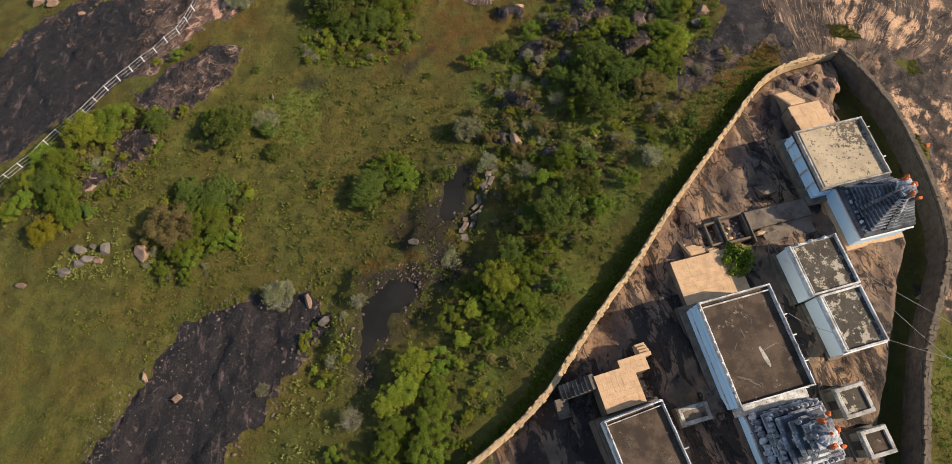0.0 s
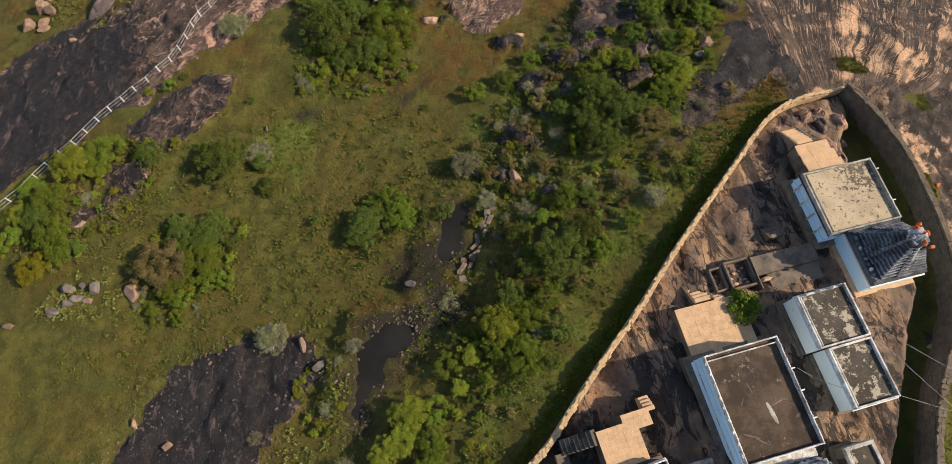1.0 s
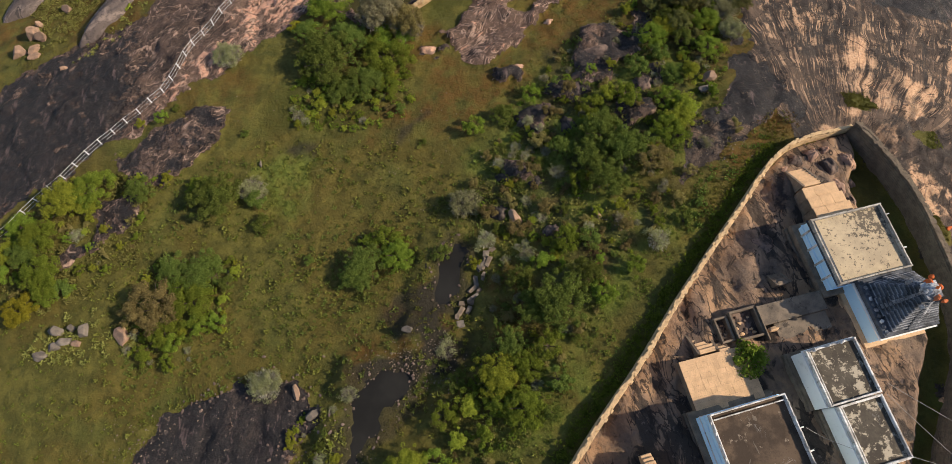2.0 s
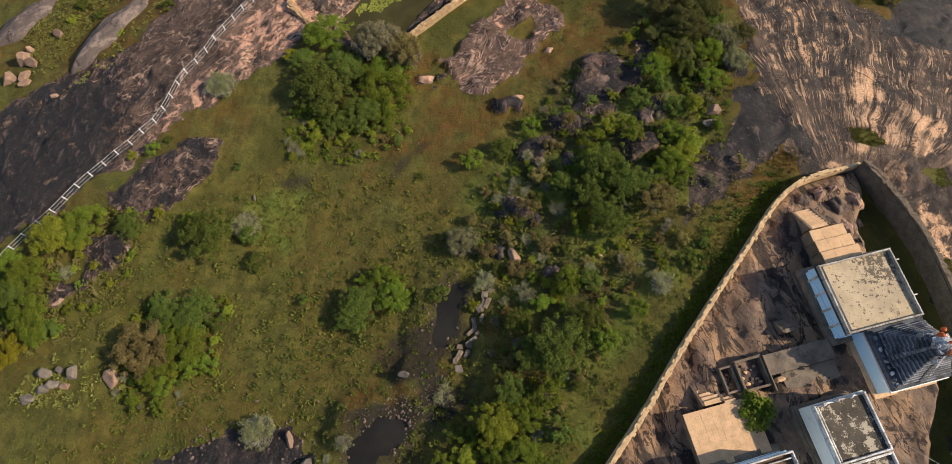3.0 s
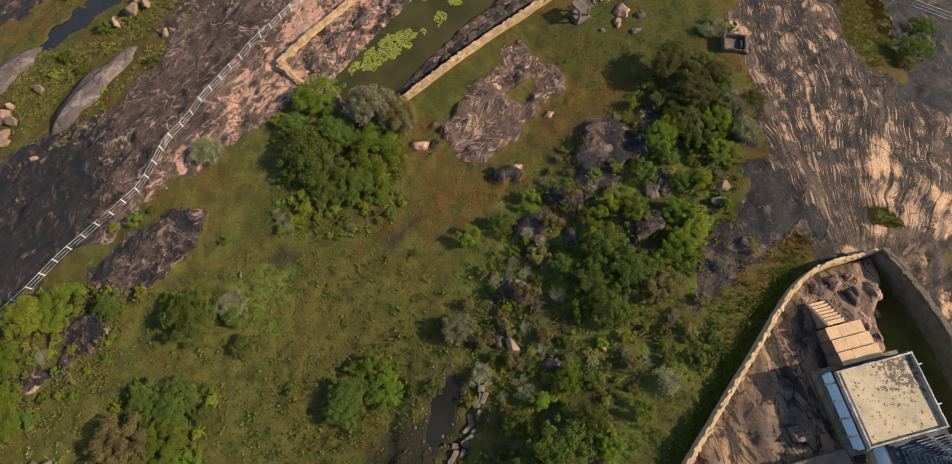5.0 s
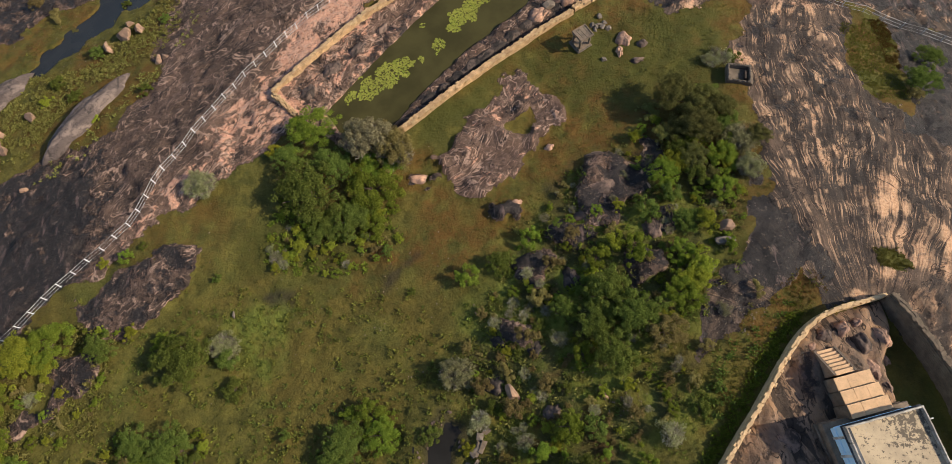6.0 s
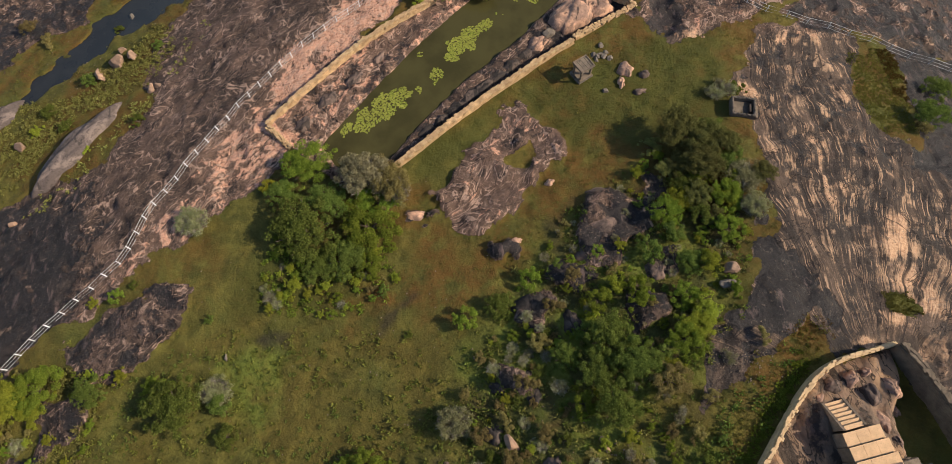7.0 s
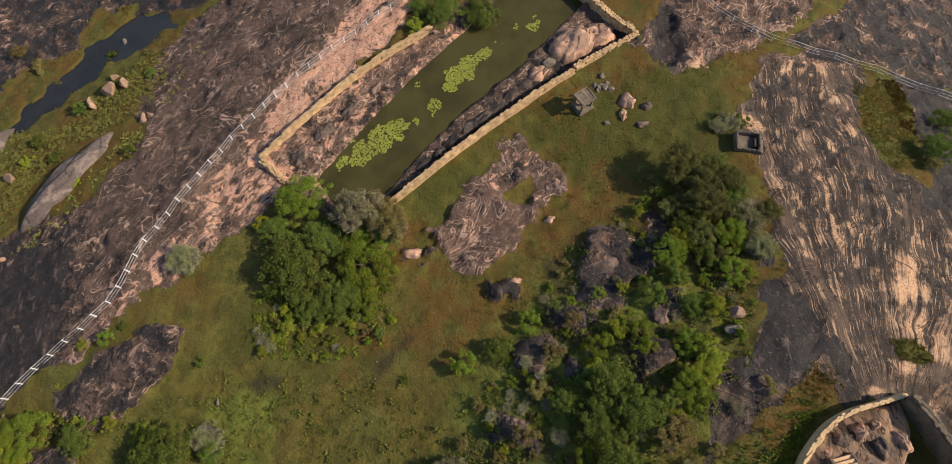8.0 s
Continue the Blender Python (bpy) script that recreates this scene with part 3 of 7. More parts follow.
STREAM = [(-61.4, 78.8), (-61.3, 80.9), (-58.7, 84.5), (-56.1, 87.7), (-54.6, 90.6), (-55.3, 92.6), (-53.8, 94.6), (-51.3, 95.6), (-48.5, 98), (-46.4, 98.4), (-42.3, 97), (-41.8, 94.9), (-43.5, 94.5), (-45.7, 92.3), (-47.4, 90.3), (-50, 89.4), (-50.9, 87.8), (-52.8, 86.3), (-54.5, 84.3), (-55.4, 82.4), (-57.3, 80.4), (-58.8, 78.2)]
TANK = [(-23.9, 69.8), (-19.4, 75.2), (-13.3, 81.7), (-4.5, 88.3), (3, 96), (12, 99), (16.2, 92.5), (21.5, 86.9), (13.1, 81.5), (8.2, 78.1), (-0.5, 71.1), (-8.5, 63.8), (-14, 61.5), (-21, 67)]
TANK_POND = [(-17.4, 67.3), (-10.9, 76.2), (-5.2, 83.3), (0.1, 88.9), (5, 95), (11, 97), (15.4, 93), (10.2, 87), (6.2, 82.4), (-0.5, 76.2), (-5.5, 70.5), (-8.9, 65.7), (-14.3, 63.2)]
TANK_LEVEL = -1.4
MUDDY = [[(1, 22), (3, 32), (9, 37), (16, 36), (13, 29), (7, 22)], [(-8.6, 24), (-4, 25), (-1, 22.8), (-2.7, 19.1), (-8.8, 15.9), (-12, 17.7)], [(-13, 48), (-4, 53.5), (2, 55), (8, 62), (13, 69), (11, 58), (4, 50), (-4, 45)], [(7, 72), (13, 76), (26, 75), (28, 70), (20, 66), (12, 66)], RUST_SLOPE]
SOAKED = [[(-8.6, 26.2), (-3.6, 27.4), (-3, 21.2), (-8.2, 20.6), (-9.4, 23.4)], [(-9.5, 19.6), (-4, 21), (-1.2, 19), (-4.6, 16.6), (-9.6, 17.4)], [(-9.4, 46.2), (-7.2, 48.3), (-5, 49.9), (-4.6, 48.4), (-6.4, 46), (-8.4, 44.6)], [(-22.5, 43.9), (-20.3, 44.9), (-18.4, 44.6), (-18.6, 43.6), (-21.4, 43.2)]]
LUSH = [[(38, 12), (45, 12), (45, -3), (36, -3)], [(-24.8, 42.8), (-21, 42.6), (-19.8, 38), (-22, 36.4), (-24.6, 39)], [(14, 77), (30, 80), (29, 72), (20, 70)], [(0, 4), (8, 14), (17, 26), (25, 36), (20, 36), (12, 27), (4, 15), (-4, 4)], [(2, 44), (12, 58), (28, 56), (20, 38), (12, 22), (2, 30)]]


DAMP = [[(6, 72), (12, 78), (20, 82), (30, 82.5), (31, 74), (30, 68), (22, 66), (12, 68)], [(-24, 47), (-22, 58), (-12, 49)], [(-10, 62), (6, 76), (2, 70), (-3, 63)]]
THICKET = [(-2, 35), (2, 44), (5, 49), (9, 55), (14, 60), (20, 64), (29, 59), (30, 53), (26, 46), (20, 38), (22, 35), (16, 29), (10, 20), (4, 10), (-2, -2), (-10, -3), (-8, 7), (-1, 14), (1, 21), (2, 30)]
MOAT = [(38.9, 41.5), (38.6, 38.5), (37.3, 36), (37.3, 31), (39.8, 27), (40.3, 20), (37.8, 15), (35.8, 10), (33.2, 4), (31.8, -10), (33.4, -9), (34.7, -1.1), (35.9, 3.4), (37.4, 8.3), (39.2, 12), (41.7, 16), (43.2, 19.5), (43.6, 23.9), (43.3, 28.6), (42.6, 33.6), (40.8, 38.3)]
# dark runnels down the eastern dome: path and half width
GULLIES = [
    ([(35.6, 41.5), (36.2, 43.6), (38.0, 49), (39.6, 54.5)], 1.3), ([(39.6, 54.5), (38.3, 56), (37.4, 60.4), (36.4, 66), (35.3, 72.5)], 0.8), ([(39.6, 54.5), (42.6, 58.4), (47.4, 63.7), (48.8, 66.5)], 1.4),
    ([(35.6, 42.3), (34.0, 43.6), (33.4, 49.6), (32, 53.2), (31.7, 56.6)], 0.5), ([(51.4, 62), (52.4, 58.3), (51.4, 52.1), (49, 47.1), (45.9, 43.8), (44, 40)], 0.5), ([(42, 40), (46, 48), (47.5, 55), (47, 60)], 0.7),
]


def away(x, y, path):
    """Metres between points and a broken line."""
    best = np.full(x.shape, 1e9)
    for (ax, ay), (bx, by) in zip(path, path[1:]):
        dx, dy = bx - ax, by - ay
        t = np.clip(((x - ax) * dx + (y - ay) * dy) / (dx * dx + dy * dy), 0, 1)
        best = np.minimum(best, np.hypot(x - ax - t * dx, y - ay - t * dy))
    return best


def level_of(outline):
    c = np.mean(np.array(outline), 0)
    return float(land(c[0], c[1])[0]) - 0.12


def hill(x, y, outlines=False):
    """Final ground height, and the cover at each place."""
    base = land(x, y)
    d = {}
    stray, fray = 1.3 * fbm(x, y, 4.0, 5, 0.55), 0.8 * fbm(x, y, 2.0, 4, 0.55, 1)
    soft = lambda o, w=0.7: smooth(inward(x, y, o) + stray, -w, w)
    crisp = lambda o, w=0.4: smooth(inward(x, y, o) + fray, -w, w)
    slab, ridge, cracked = crisp(BLACK_SLAB), soft(RIDGE), crisp(CRACKED) * (1 - crisp(HOLLOW))
    dome, strip, wetgap = soft(EAST_DOME), crisp(BARE_STRIP), crisp(WET_GAP)
    isles = np.max([smooth(inward(x, y, o) + 0.4 * fray, -0.3, 0.3) for o in GRASS_ISLES], 0)
    north, far = soft(NORTH_ROCKS), np.maximum(soft(FAR_ROCKS), soft(FAR_WEST))
    thick = np.max([smooth(inward(x, y, o) + 0.7 * fray + 0.2, -0.3, 0.3) for o in THICKET_SHEETS], 0)
    whale = np.max([smooth(inward(x, y, o) + 0.35 * fray, -0.2, 1.7) for o in WHALEBACKS], 0)
    yard, tank = smooth(inward(x, y, COMPOUND), -0.4, 0.4), smooth(inward(x, y, TANK), -0.4, 0.4)
    ledges = np.max([crisp(o) for o in LEDGES], 0)
    d["rock"] = np.clip(np.max([slab, ridge, cracked, dome, strip, north, far, thick, yard, tank, ledges, wetgap], 0) * (1 - isles), 0, 1)
    pinkish = smooth(x - 0.62 * y + 3 * fbm(x, y, 5.0, 4, 0.5, 3), -75, -69)
    d["pink"] = np.clip((0.37 + 0.47 * smooth(x - 0.25 * y + 3 * stray, 24, 30) * (1 - smooth(y, 48, 60)) + 0.32 * smooth(y, 60, 68) * smooth(-x, -47, -42)) * dome * (1 - wetgap) * (1 - strip) + 0.62 * north + 0.22 * far + 0.8 * yard * (1 - dome) + 0.64 * cracked + 0.2 * thick + 0.12 * whale + 0.12 * ledges
                        + ridge * (0.24 + pinkish * (0.66 + 0.60 * smooth(y, 63, 73))) + 0.8 * tank * (1 - 0.95 * smooth(x - 1.05 * y, -82, -76)), 0, 1.35)
    d["wet"] = np.clip(slab + strip * (0.45 + 0.55 * smooth(y, 42, 46)) + 0.85 * wetgap + 0.5 * ledges + 0.3 * dome * smooth(y, 56, 66) + 0.25 * yard * (1 - dome) + (0.85 - 0.45 * smooth(y, 54, 66)) * ridge * smooth(-x, 38, 46) + 0.62 * thick + 0.12 * whale + 0.9 * tank * smooth(x - 1.05 * y, -76, -72) + 0.3 * tank + 0.6 * far + 0.35 * north + 1.0 * smooth(inward(x, y, NORTH_CHANNEL) + fray, -0.8, 0.6), 0, 1)
    d["court"] = yard * (1 - smooth(inward(x, y, EAST_DOME), -0.5, 0.5))
    d["east"] = smooth(x, 16, 22) * (1 - smooth(y, 81, 84)) * (1 - d["court"])
    d["mud"] = np.clip(np.max([smooth(inward(x, y, o) + 2 * stray, -2, 2) for o in MUDDY], 0) + 0.9 * smooth(y, 38, 62) * smooth(fbm(x, y, 9.0, 4, 0.5, 5), -0.45, 0.2), 0, 1)
    # soak round pools; in the thicket, mud plus bush shade as colour
    d["soak_shade"] = np.clip(np.max([smooth(inward(x, y, o) + fray, -0.7, 0.7) for o in SOAKED], 0) * 0.8 + np.max([smooth(inward(x, y, o) + 1.5 * fray, -1.9, -0.2) for o in POOLS], 0) * 0.75 + 0.55 * smooth(y, 20, 28) * smooth(inward(x, y, THICKET) + 2.5 * fray, -1.0, 2.0) * smooth(fbm(x, y, 3.5, 4, 0.55, 16), -0.25, 0.2), 0, 1)
    d["damp"] = np.max([smooth(inward(x, y, o) + 2 * stray, -2, 2) for o in DAMP], 0)
    lines = [smooth(w * (0.75 + 0.5 * fbm(x, y, 3.0, 3, 0.5, 15)) - away(x + 1.6 * fbm(x, y, 5.0, 3, 0.5, 14), y, o), -0.7 * w, 0.5 * w) for o, w in GULLIES]
    d["gully"] = np.max(lines, 0) * d["east"]
    d["lush"] = (1 - 0.5 * smooth(y, 50, 62) * smooth(x, -40, -30)) * np.max([smooth(inward(x, y, o) + 2 * stray, -2.5, 2.5) for o in LUSH], 0)
    # rock stands proud of the turf, in sheets with broken edges
    bare = d["rock"]
    z = base + (0.13 * fbm(x, y, 1.7, 3, 0.55, 4) + 0.12 * fbm(x, y, 5.0, 2, 0.5, 13)) * (1 - bare)
    sheets = 0.22 * smooth(fbm(x, y, 6.0, 5, 0.5, 6), -0.06, 0.06) + 0.16 * smooth(fbm(x, y, 3.0, 4, 0.5, 7), 0.05, 0.15)
    z = z + bare * (0.20 * fbm(x, y, 2.4, 4, 0.5, 8) + sheets - 0.2) + 0.34 * (cracked + ledges + 0.4 * slab)
    z = z + cracked * 0.2 * fbm(x, y, 1.2, 3, 0.5, 9) + thick * (0.5 + 0.4 * fbm(x, y, 2.5, 3, 0.5, 12)) + 0.15 * whale + strip * 0.1
    z = z + d["court"] * (0.35 * fbm(x * 1.0, y * 0.45, 1.4, 3, 0.5, 10) + 0.15)
    z = z - 1.1 * smooth(inward(x, y, MOAT), -0.2, 0.9)
    # hollows that hold water
    for o in POOLS:
        lv = level_of(o)
        s = inward(x, y, o) + 0.8 * fray
        near = smooth(s, -3.6, -1.2)
        z = z * (1 - near) + (lv + 0.10 + 0.05 * ripple(x, y, 0.8)) * near
        z = np.where(s > 0, lv - 0.35 * smooth(s, 0, 1.2) + 0.1 * (1 - smooth(s, 0, 0.6)), z)
    s = inward(x, y, STREAM) + fray
    z = z - 0.55 * smooth(s, -0.6, 0.5)
    z = z - 0.45 * smooth(inward(x, y, NORTH_CHANNEL) + 0.8 * fray, -0.6, 0.5)
    s = inward(x, y, TANK)
    side = 0.45 * np.abs(fbm(x, y, 1.6, 3, 0.5, 11)) + 0.2
    z = np.where(s > 0, z * (1 - smooth(s, 0, 0.5)) + (TANK_LEVEL + side) * smooth(s, 0, 0.5), z)
    s = inward(x, y, TANK_POND)
    z = np.where(s > -0.3, z * (1 - smooth(s, -0.3, 0.7)) + (TANK_LEVEL - 0.8) * smooth(s, -0.3, 0.7), z)
    return (z, d) if outlines else z


def at(x, y):
    return float(hill(np.array([float(x)]), np.array([float(y)]))[0])


def outer(start, sign, reach=2600.0):
    out, step, v = [], 1.0, start
    while abs(v - start) < reach:
        v += sign * step
        step *= 1.35
        out.append(v)
    return out


xs = np.array(outer(-78, -1)[::-1] + list(np.arange(-78, 78.01, 0.34)) + outer(78, 1))
ys = np.array(outer(-14, -1)[::-1] + list(np.arange(-14, 112.01, 0.34)) + outer(112, 1))
gx, gy = np.meshgrid(xs, ys)
gz, cover = hill(gx.ravel(), gy.ravel(), True)


def sheet(name, px, py, pz, keep=None, mat=None):
    """A grid of quads as one mesh; keep: which vertices belong to it."""
    rows, cols = px.shape
    idx = np.arange(rows * cols).reshape(rows, cols)
    quads = np.stack([idx[:-1, :-1], idx[:-1, 1:], idx[1:, 1:], idx[1:, :-1]], -1).reshape(-1, 4)
    verts = np.stack([px.ravel(), py.ravel(), pz.ravel()], -1)
    if keep is not None:
        quads = quads[keep.ravel()[quads].any(1)]
        used = np.unique(quads)
        back = np.zeros(len(verts), int)
        back[used] = np.arange(len(used))
        verts, quads = verts[used], back[quads]
    me = bpy.data.meshes.new(name)
    me.from_pydata(verts.tolist(), [], quads.tolist())
    me.polygons.foreach_set("use_smooth", np.ones(len(quads), bool))
    me.materials.append(mat)
    me.update()
    return new(name, me)


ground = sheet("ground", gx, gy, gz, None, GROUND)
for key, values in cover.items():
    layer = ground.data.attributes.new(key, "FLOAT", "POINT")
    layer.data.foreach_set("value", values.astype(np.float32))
tagged(ground, "rocky hilltop of dark granite and olive grass", "ground", kind="structure")


def water(name, outline, level, mat, label, slack=0.5, slope=False):
    p = np.array(outline)
    x, y = np.meshgrid(np.arange(p[:, 0].min() - 1, p[:, 0].max() + 1, 0.5), np.arange(p[:, 1].min() - 1, p[:, 1].max() + 1, 0.5))
    z = land(x, y) - 0.22 if slope else np.full(x.shape, level)
    return tagged(sheet(name, x, y, z, inward(x, y, outline) + (0.8 * fbm(x, y, 2.0, 4, 0.55, 1) if slope else 0) > -slack, mat), label, "water", kind="structure")


water("water_tank", TANK_POND, TANK_LEVEL, TANK_WATER, "still olive-green water filling the old stone tank", 0.8)
for o in POOLS:
    water("water_pool", o, level_of(o), POOL_WATER, "shallow dark rain pool lying in the grass", 0.7)
water("water_stream", STREAM, 0, POOL_WATER, "dark rainwater stream on bare rock", 0.3, True)

# ---- making things ----


def mesh_of(bm, name, mat):
    me = bpy.data.meshes.new(name)
    bm.to_mesh(me)
    bm.free()
    me.materials.append(mat)
    return me


def part(name, bm, mat, parent, label="", flat=True):
    """Links a bmesh as one mesh object under a thing or a part."""
    ob = new(name, mesh_of(bm, name, mat))
    if not flat:
        ob.data.polygons.foreach_set("use_smooth", np.ones(len(ob.data.polygons), bool))
    ob.parent = parent
    return tagged(ob, label) if label else ob


def base(name, x, y, z, turn, label, category, group="", kind=""):
    """An Empty at a thing's foot, to carry its parts."""
    ob = new(name)
    ob.empty_display_size = 0.2
    ob.matrix_world = pose(x, y, z, 0, 0, turn)
    return tagged(ob, label, category, group, kind)


def block(x0, x1, y0, y1, z0, z1, bevel=0.03, worn=0.0, rng=random):
    """A box with softened, slightly uneven edges."""
    bm = bmesh.new()
    add_block(bm, x0, x1, y0, y1, z0, z1)
    if bevel:
        bmesh.ops.bevel(bm, geom=bm.edges[:], offset=bevel, segments=1, affect="EDGES")
    if worn:
        for v in bm.verts:
            v.co += Vector((rng.uniform(-worn, worn), rng.uniform(-worn, worn), rng.uniform(-worn, worn)))
    return bm


def add_block(bm, x0, x1, y0, y1, z0, z1):
    v = [bm.verts.new((x, y, z)) for z in (z0, z1) for y in (y0, y1) for x in (x0, x1)]
    for f in ((0, 2, 3, 1), (4, 5, 7, 6), (0, 1, 5, 4), (1, 3, 7, 5), (3, 2, 6, 7), (2, 0, 4, 6)):
        bm.faces.new([v[i] for i in f])


def rail(points, radius, sides=6):
    """A tube along points."""
    bm = bmesh.new()
    rings = []
    pts = [Vector(p) for p in points]
    for i, p in enumerate(pts):
        way = (pts[min(i + 1, len(pts) - 1)] - pts[max(i - 1, 0)]).normalized()
        a = way.orthogonal().normalized()
        b = way.cross(a)
        r = radius[i] if isinstance(radius, (list, tuple)) else radius
        rings.append([bm.verts.new(p + r * (math.cos(t) * a + math.sin(t) * b)) for t in [2 * math.pi * k / sides for k in range(sides)]])
    for r0, r1 in zip(rings, rings[1:]):
        best = min(range(sides), key=lambda s: (r0[0].co - r1[s].co).length)
        r1[:] = r1[best:] + r1[:best]
        if (r0[1].co - r1[1].co).length > (r0[1].co - r1[-1].co).length:
            r1[1:] = r1[1:][::-1]
        for k in range(sides):
            bm.faces.new((r0[k], r0[(k + 1) % sides], r1[(k + 1) % sides], r1[k]))
    bm.faces.new(rings[0]), bm.faces.new(rings[-1])
    bmesh.ops.recalc_face_normals(bm, faces=bm.faces[:])
    return bm


def rough_stone(seed, squash=(1, 1, 1), jag=0.10, cuts=1, planes=9, shallow=0.30):
    """A weathered, many-sided block about 1 across, its corners rounded off."""
    rng = random.Random(seed)
    bm = bmesh.new()
    bmesh.ops.create_icosphere(bm, subdivisions=cuts + 1, radius=0.5)
    shift = Vector((rng.uniform(0, 90), rng.uniform(0, 90), rng.uniform(0, 90)))
    cut = [(Vector((rng.gauss(0, 1), rng.gauss(0, 1), rng.gauss(0, 0.9))).normalized(), rng.uniform(shallow, shallow + 0.2)) for _ in range(planes)]
    for v in bm.verts:
        n = v.co.normalized()
        r = min([d / max(0.05, n.dot(q)) for q, d in cut if n.dot(q) > 0.05] + [0.6])
        r = min(r, 0.62) * (1 + jag * noise.noise(n * 2.2 + shift) + jag * 0.6 * noise.noise(n * 6 + shift))
        v.co = Vector((n.x * r * squash[0] * 1.1, n.y * r * squash[1] * 1.1, n.z * r * squash[2] * 1.1))
    return bm


def cut_stone(seed):
    """A dressed wall stone, 1 x 1 x 1, few faces, uneven corners."""
    rng = random.Random(seed)
    bm = block(-0.5, 0.5, -0.5, 0.5, -0.5, 0.5, 0.06)
    for v in bm.verts:
        v.co += Vector((rng.uniform(-0.07, 0.07), rng.uniform(-0.07, 0.07), rng.uniform(-0.06, 0.06)))
    return bm


STONE_SHAPES = [mesh_of(cut_stone(40 + i), "stone", WALL_STONE) for i in range(8)]
FORT_SHAPES = [mesh_of(cut_stone(60 + i), "stone", FORT_STONE) for i in range(8)]
SHADED_SHAPES = [mesh_of(cut_stone(80 + i), "stone", SHADED_WALL) for i in range(8)]


def resample(path, gap, rounds=2):
    """Points every gap metres along a softened path."""
    p = np.array(path, float)
    for _ in range(rounds):
        q = np.empty((2 * len(p), 2))
        q[0], q[-1] = p[0], p[-1]
        q[1:-1:2], q[2:-1:2] = 0.75 * p[:-1] + 0.25 * p[1:], 0.25 * p[:-1] + 0.75 * p[1:]
        p = q
    s = np.concatenate([[0], np.cumsum(np.hypot(*np.diff(p, axis=0).T))])
    n = max(2, int(round(s[-1] / gap)) + 1)
    t = np.linspace(0, s[-1], n)
    return np.stack([np.interp(t, s, p[:, 0]), np.interp(t, s, p[:, 1])], -1)


def masonry(name, path, thick, foot, top, label, shapes, size=0.5, height=0.34, single=300, near=None, batter=0.0, rounds=2, taper=None, wild=14, tight=1.0, core=None, uneven=0.035):
    """A rubble wall along a path: a mortar core, and stones that stand proud of it. foot, top: heights by place."""
    rng = random.Random(len(path) * 7 + int(thick * 100))
    pts = resample(path, size, rounds)
    root = base(name, 0, 0, 0, 0, label, "wall", kind="structure")
    way = np.gradient(pts, axis=0)
    way /= np.hypot(way[:, 0], way[:, 1])[:, None]
    side = np.stack([-way[:, 1], way[:, 0]], -1)
    lo, hi = [foot(*p) for p in pts], [top(*p) for p in pts]
    widths = [thick * (taper(*p) if taper else 1.0) for p in pts]
    bm = bmesh.new()
    rings = []
    for p, s, a, b, thick in zip(pts, side, lo, hi, widths):
        w0, w1 = thick / 2 - 0.05 + batter, thick / 2 - 0.06
        rings.append([bm.verts.new((p[0] + s[0] * o, p[1] + s[1] * o, z)) for o, z in ((-w0, a - 0.6), (-w1, b - 0.06), (w1, b - 0.06), (w0, a - 0.6))])
    for r0, r1 in zip(rings, rings[1:]):
        for k in range(4):
            bm.faces.new((r0[k], r1[k], r1[(k + 1) % 4], r0[(k + 1) % 4]))
    bm.faces.new(rings[0]), bm.faces.new(rings[-1])
    bmesh.ops.recalc_face_normals(bm, faces=bm.faces[:])
    part("mortar_core", bm, core or MORTAR, root)
    stones = []
    across = max(1, int(round(thick / (size * 0.8))))
    for i in range(len(pts) - 1):
        p, s = (pts[i] + pts[i + 1]) / 2, side[i]
        turn = math.degrees(math.atan2(way[i][1], way[i][0]))
        a, b = (lo[i] + lo[i + 1]) / 2, (hi[i] + hi[i + 1]) / 2
        gap = np.hypot(*(pts[i + 1] - pts[i]))
        thick = widths[i]
        across = max(1, int(round(thick / (size * 0.8))))
        for k in range(across):
            o = (k + 0.5) / across * thick - thick / 2
            stones.append((p[0] + s[0] * o + way[i][0] * rng.uniform(-.18, .18), p[1] + s[1] * o + way[i][1] * rng.uniform(-.18, .18), b - 0.13 + rng.uniform(-uneven, uneven), turn + rng.uniform(-wild, wild), gap * tight * rng.uniform(0.82, 1.1), thick / across * min(tight, 1.12) * rng.uniform(0.9, 1.02), 0.3))
        for edge in (-1, 1):
            z = b - 0.42
            row = 0
            while z > a - 0.25:
                o = edge * (thick / 2 - 0.10 + batter * (b - z) / max(0.3, b - a))
                shift = (row % 2) * 0.5 * gap
                stones.append((p[0] + s[0] * o + way[i][0] * shift, p[1] + s[1] * o + way[i][1] * shift, z, turn + rng.uniform(-4, 4), gap * max(1.0, tight * 0.85) * rng.uniform(0.85, 1.02), 0.34, height * rng.uniform(0.85, 1.05)))
                z -= height
                row += 1
    if near:
        stones.sort(key=lambda q: math.hypot(q[0] - near[0], q[1] - near[1]))
    rest_v, rest_f = [], []
    for n, (x, y, z, turn, sx, sy, sz) in enumerate(stones):
        m = pose(x, y, z, rng.uniform(-4, 4), rng.uniform(-4, 4), turn) @ Matrix.Diagonal((sx, sy, sz, 1))
        me = shapes[rng.randrange(len(shapes))]
        if n < single:
            ob = new("stone", me)
            ob.parent = root
            ob.matrix_basis = m
        else:
            k = len(rest_v)
            rest_v += [m @ v.co for v in me.vertices]
            rest_f += [[k + i for i in f.vertices] for f in me.polygons]
    if rest_v:
        me = bpy.data.meshes.new("stonework")
        me.from_pydata([tuple(v) for v in rest_v], [], rest_f)
        me.materials.append(shapes[0].materials[0])
        ob = new("stonework", me)
        ob.parent = root
        tagged(ob, kind="stuff")
    return root


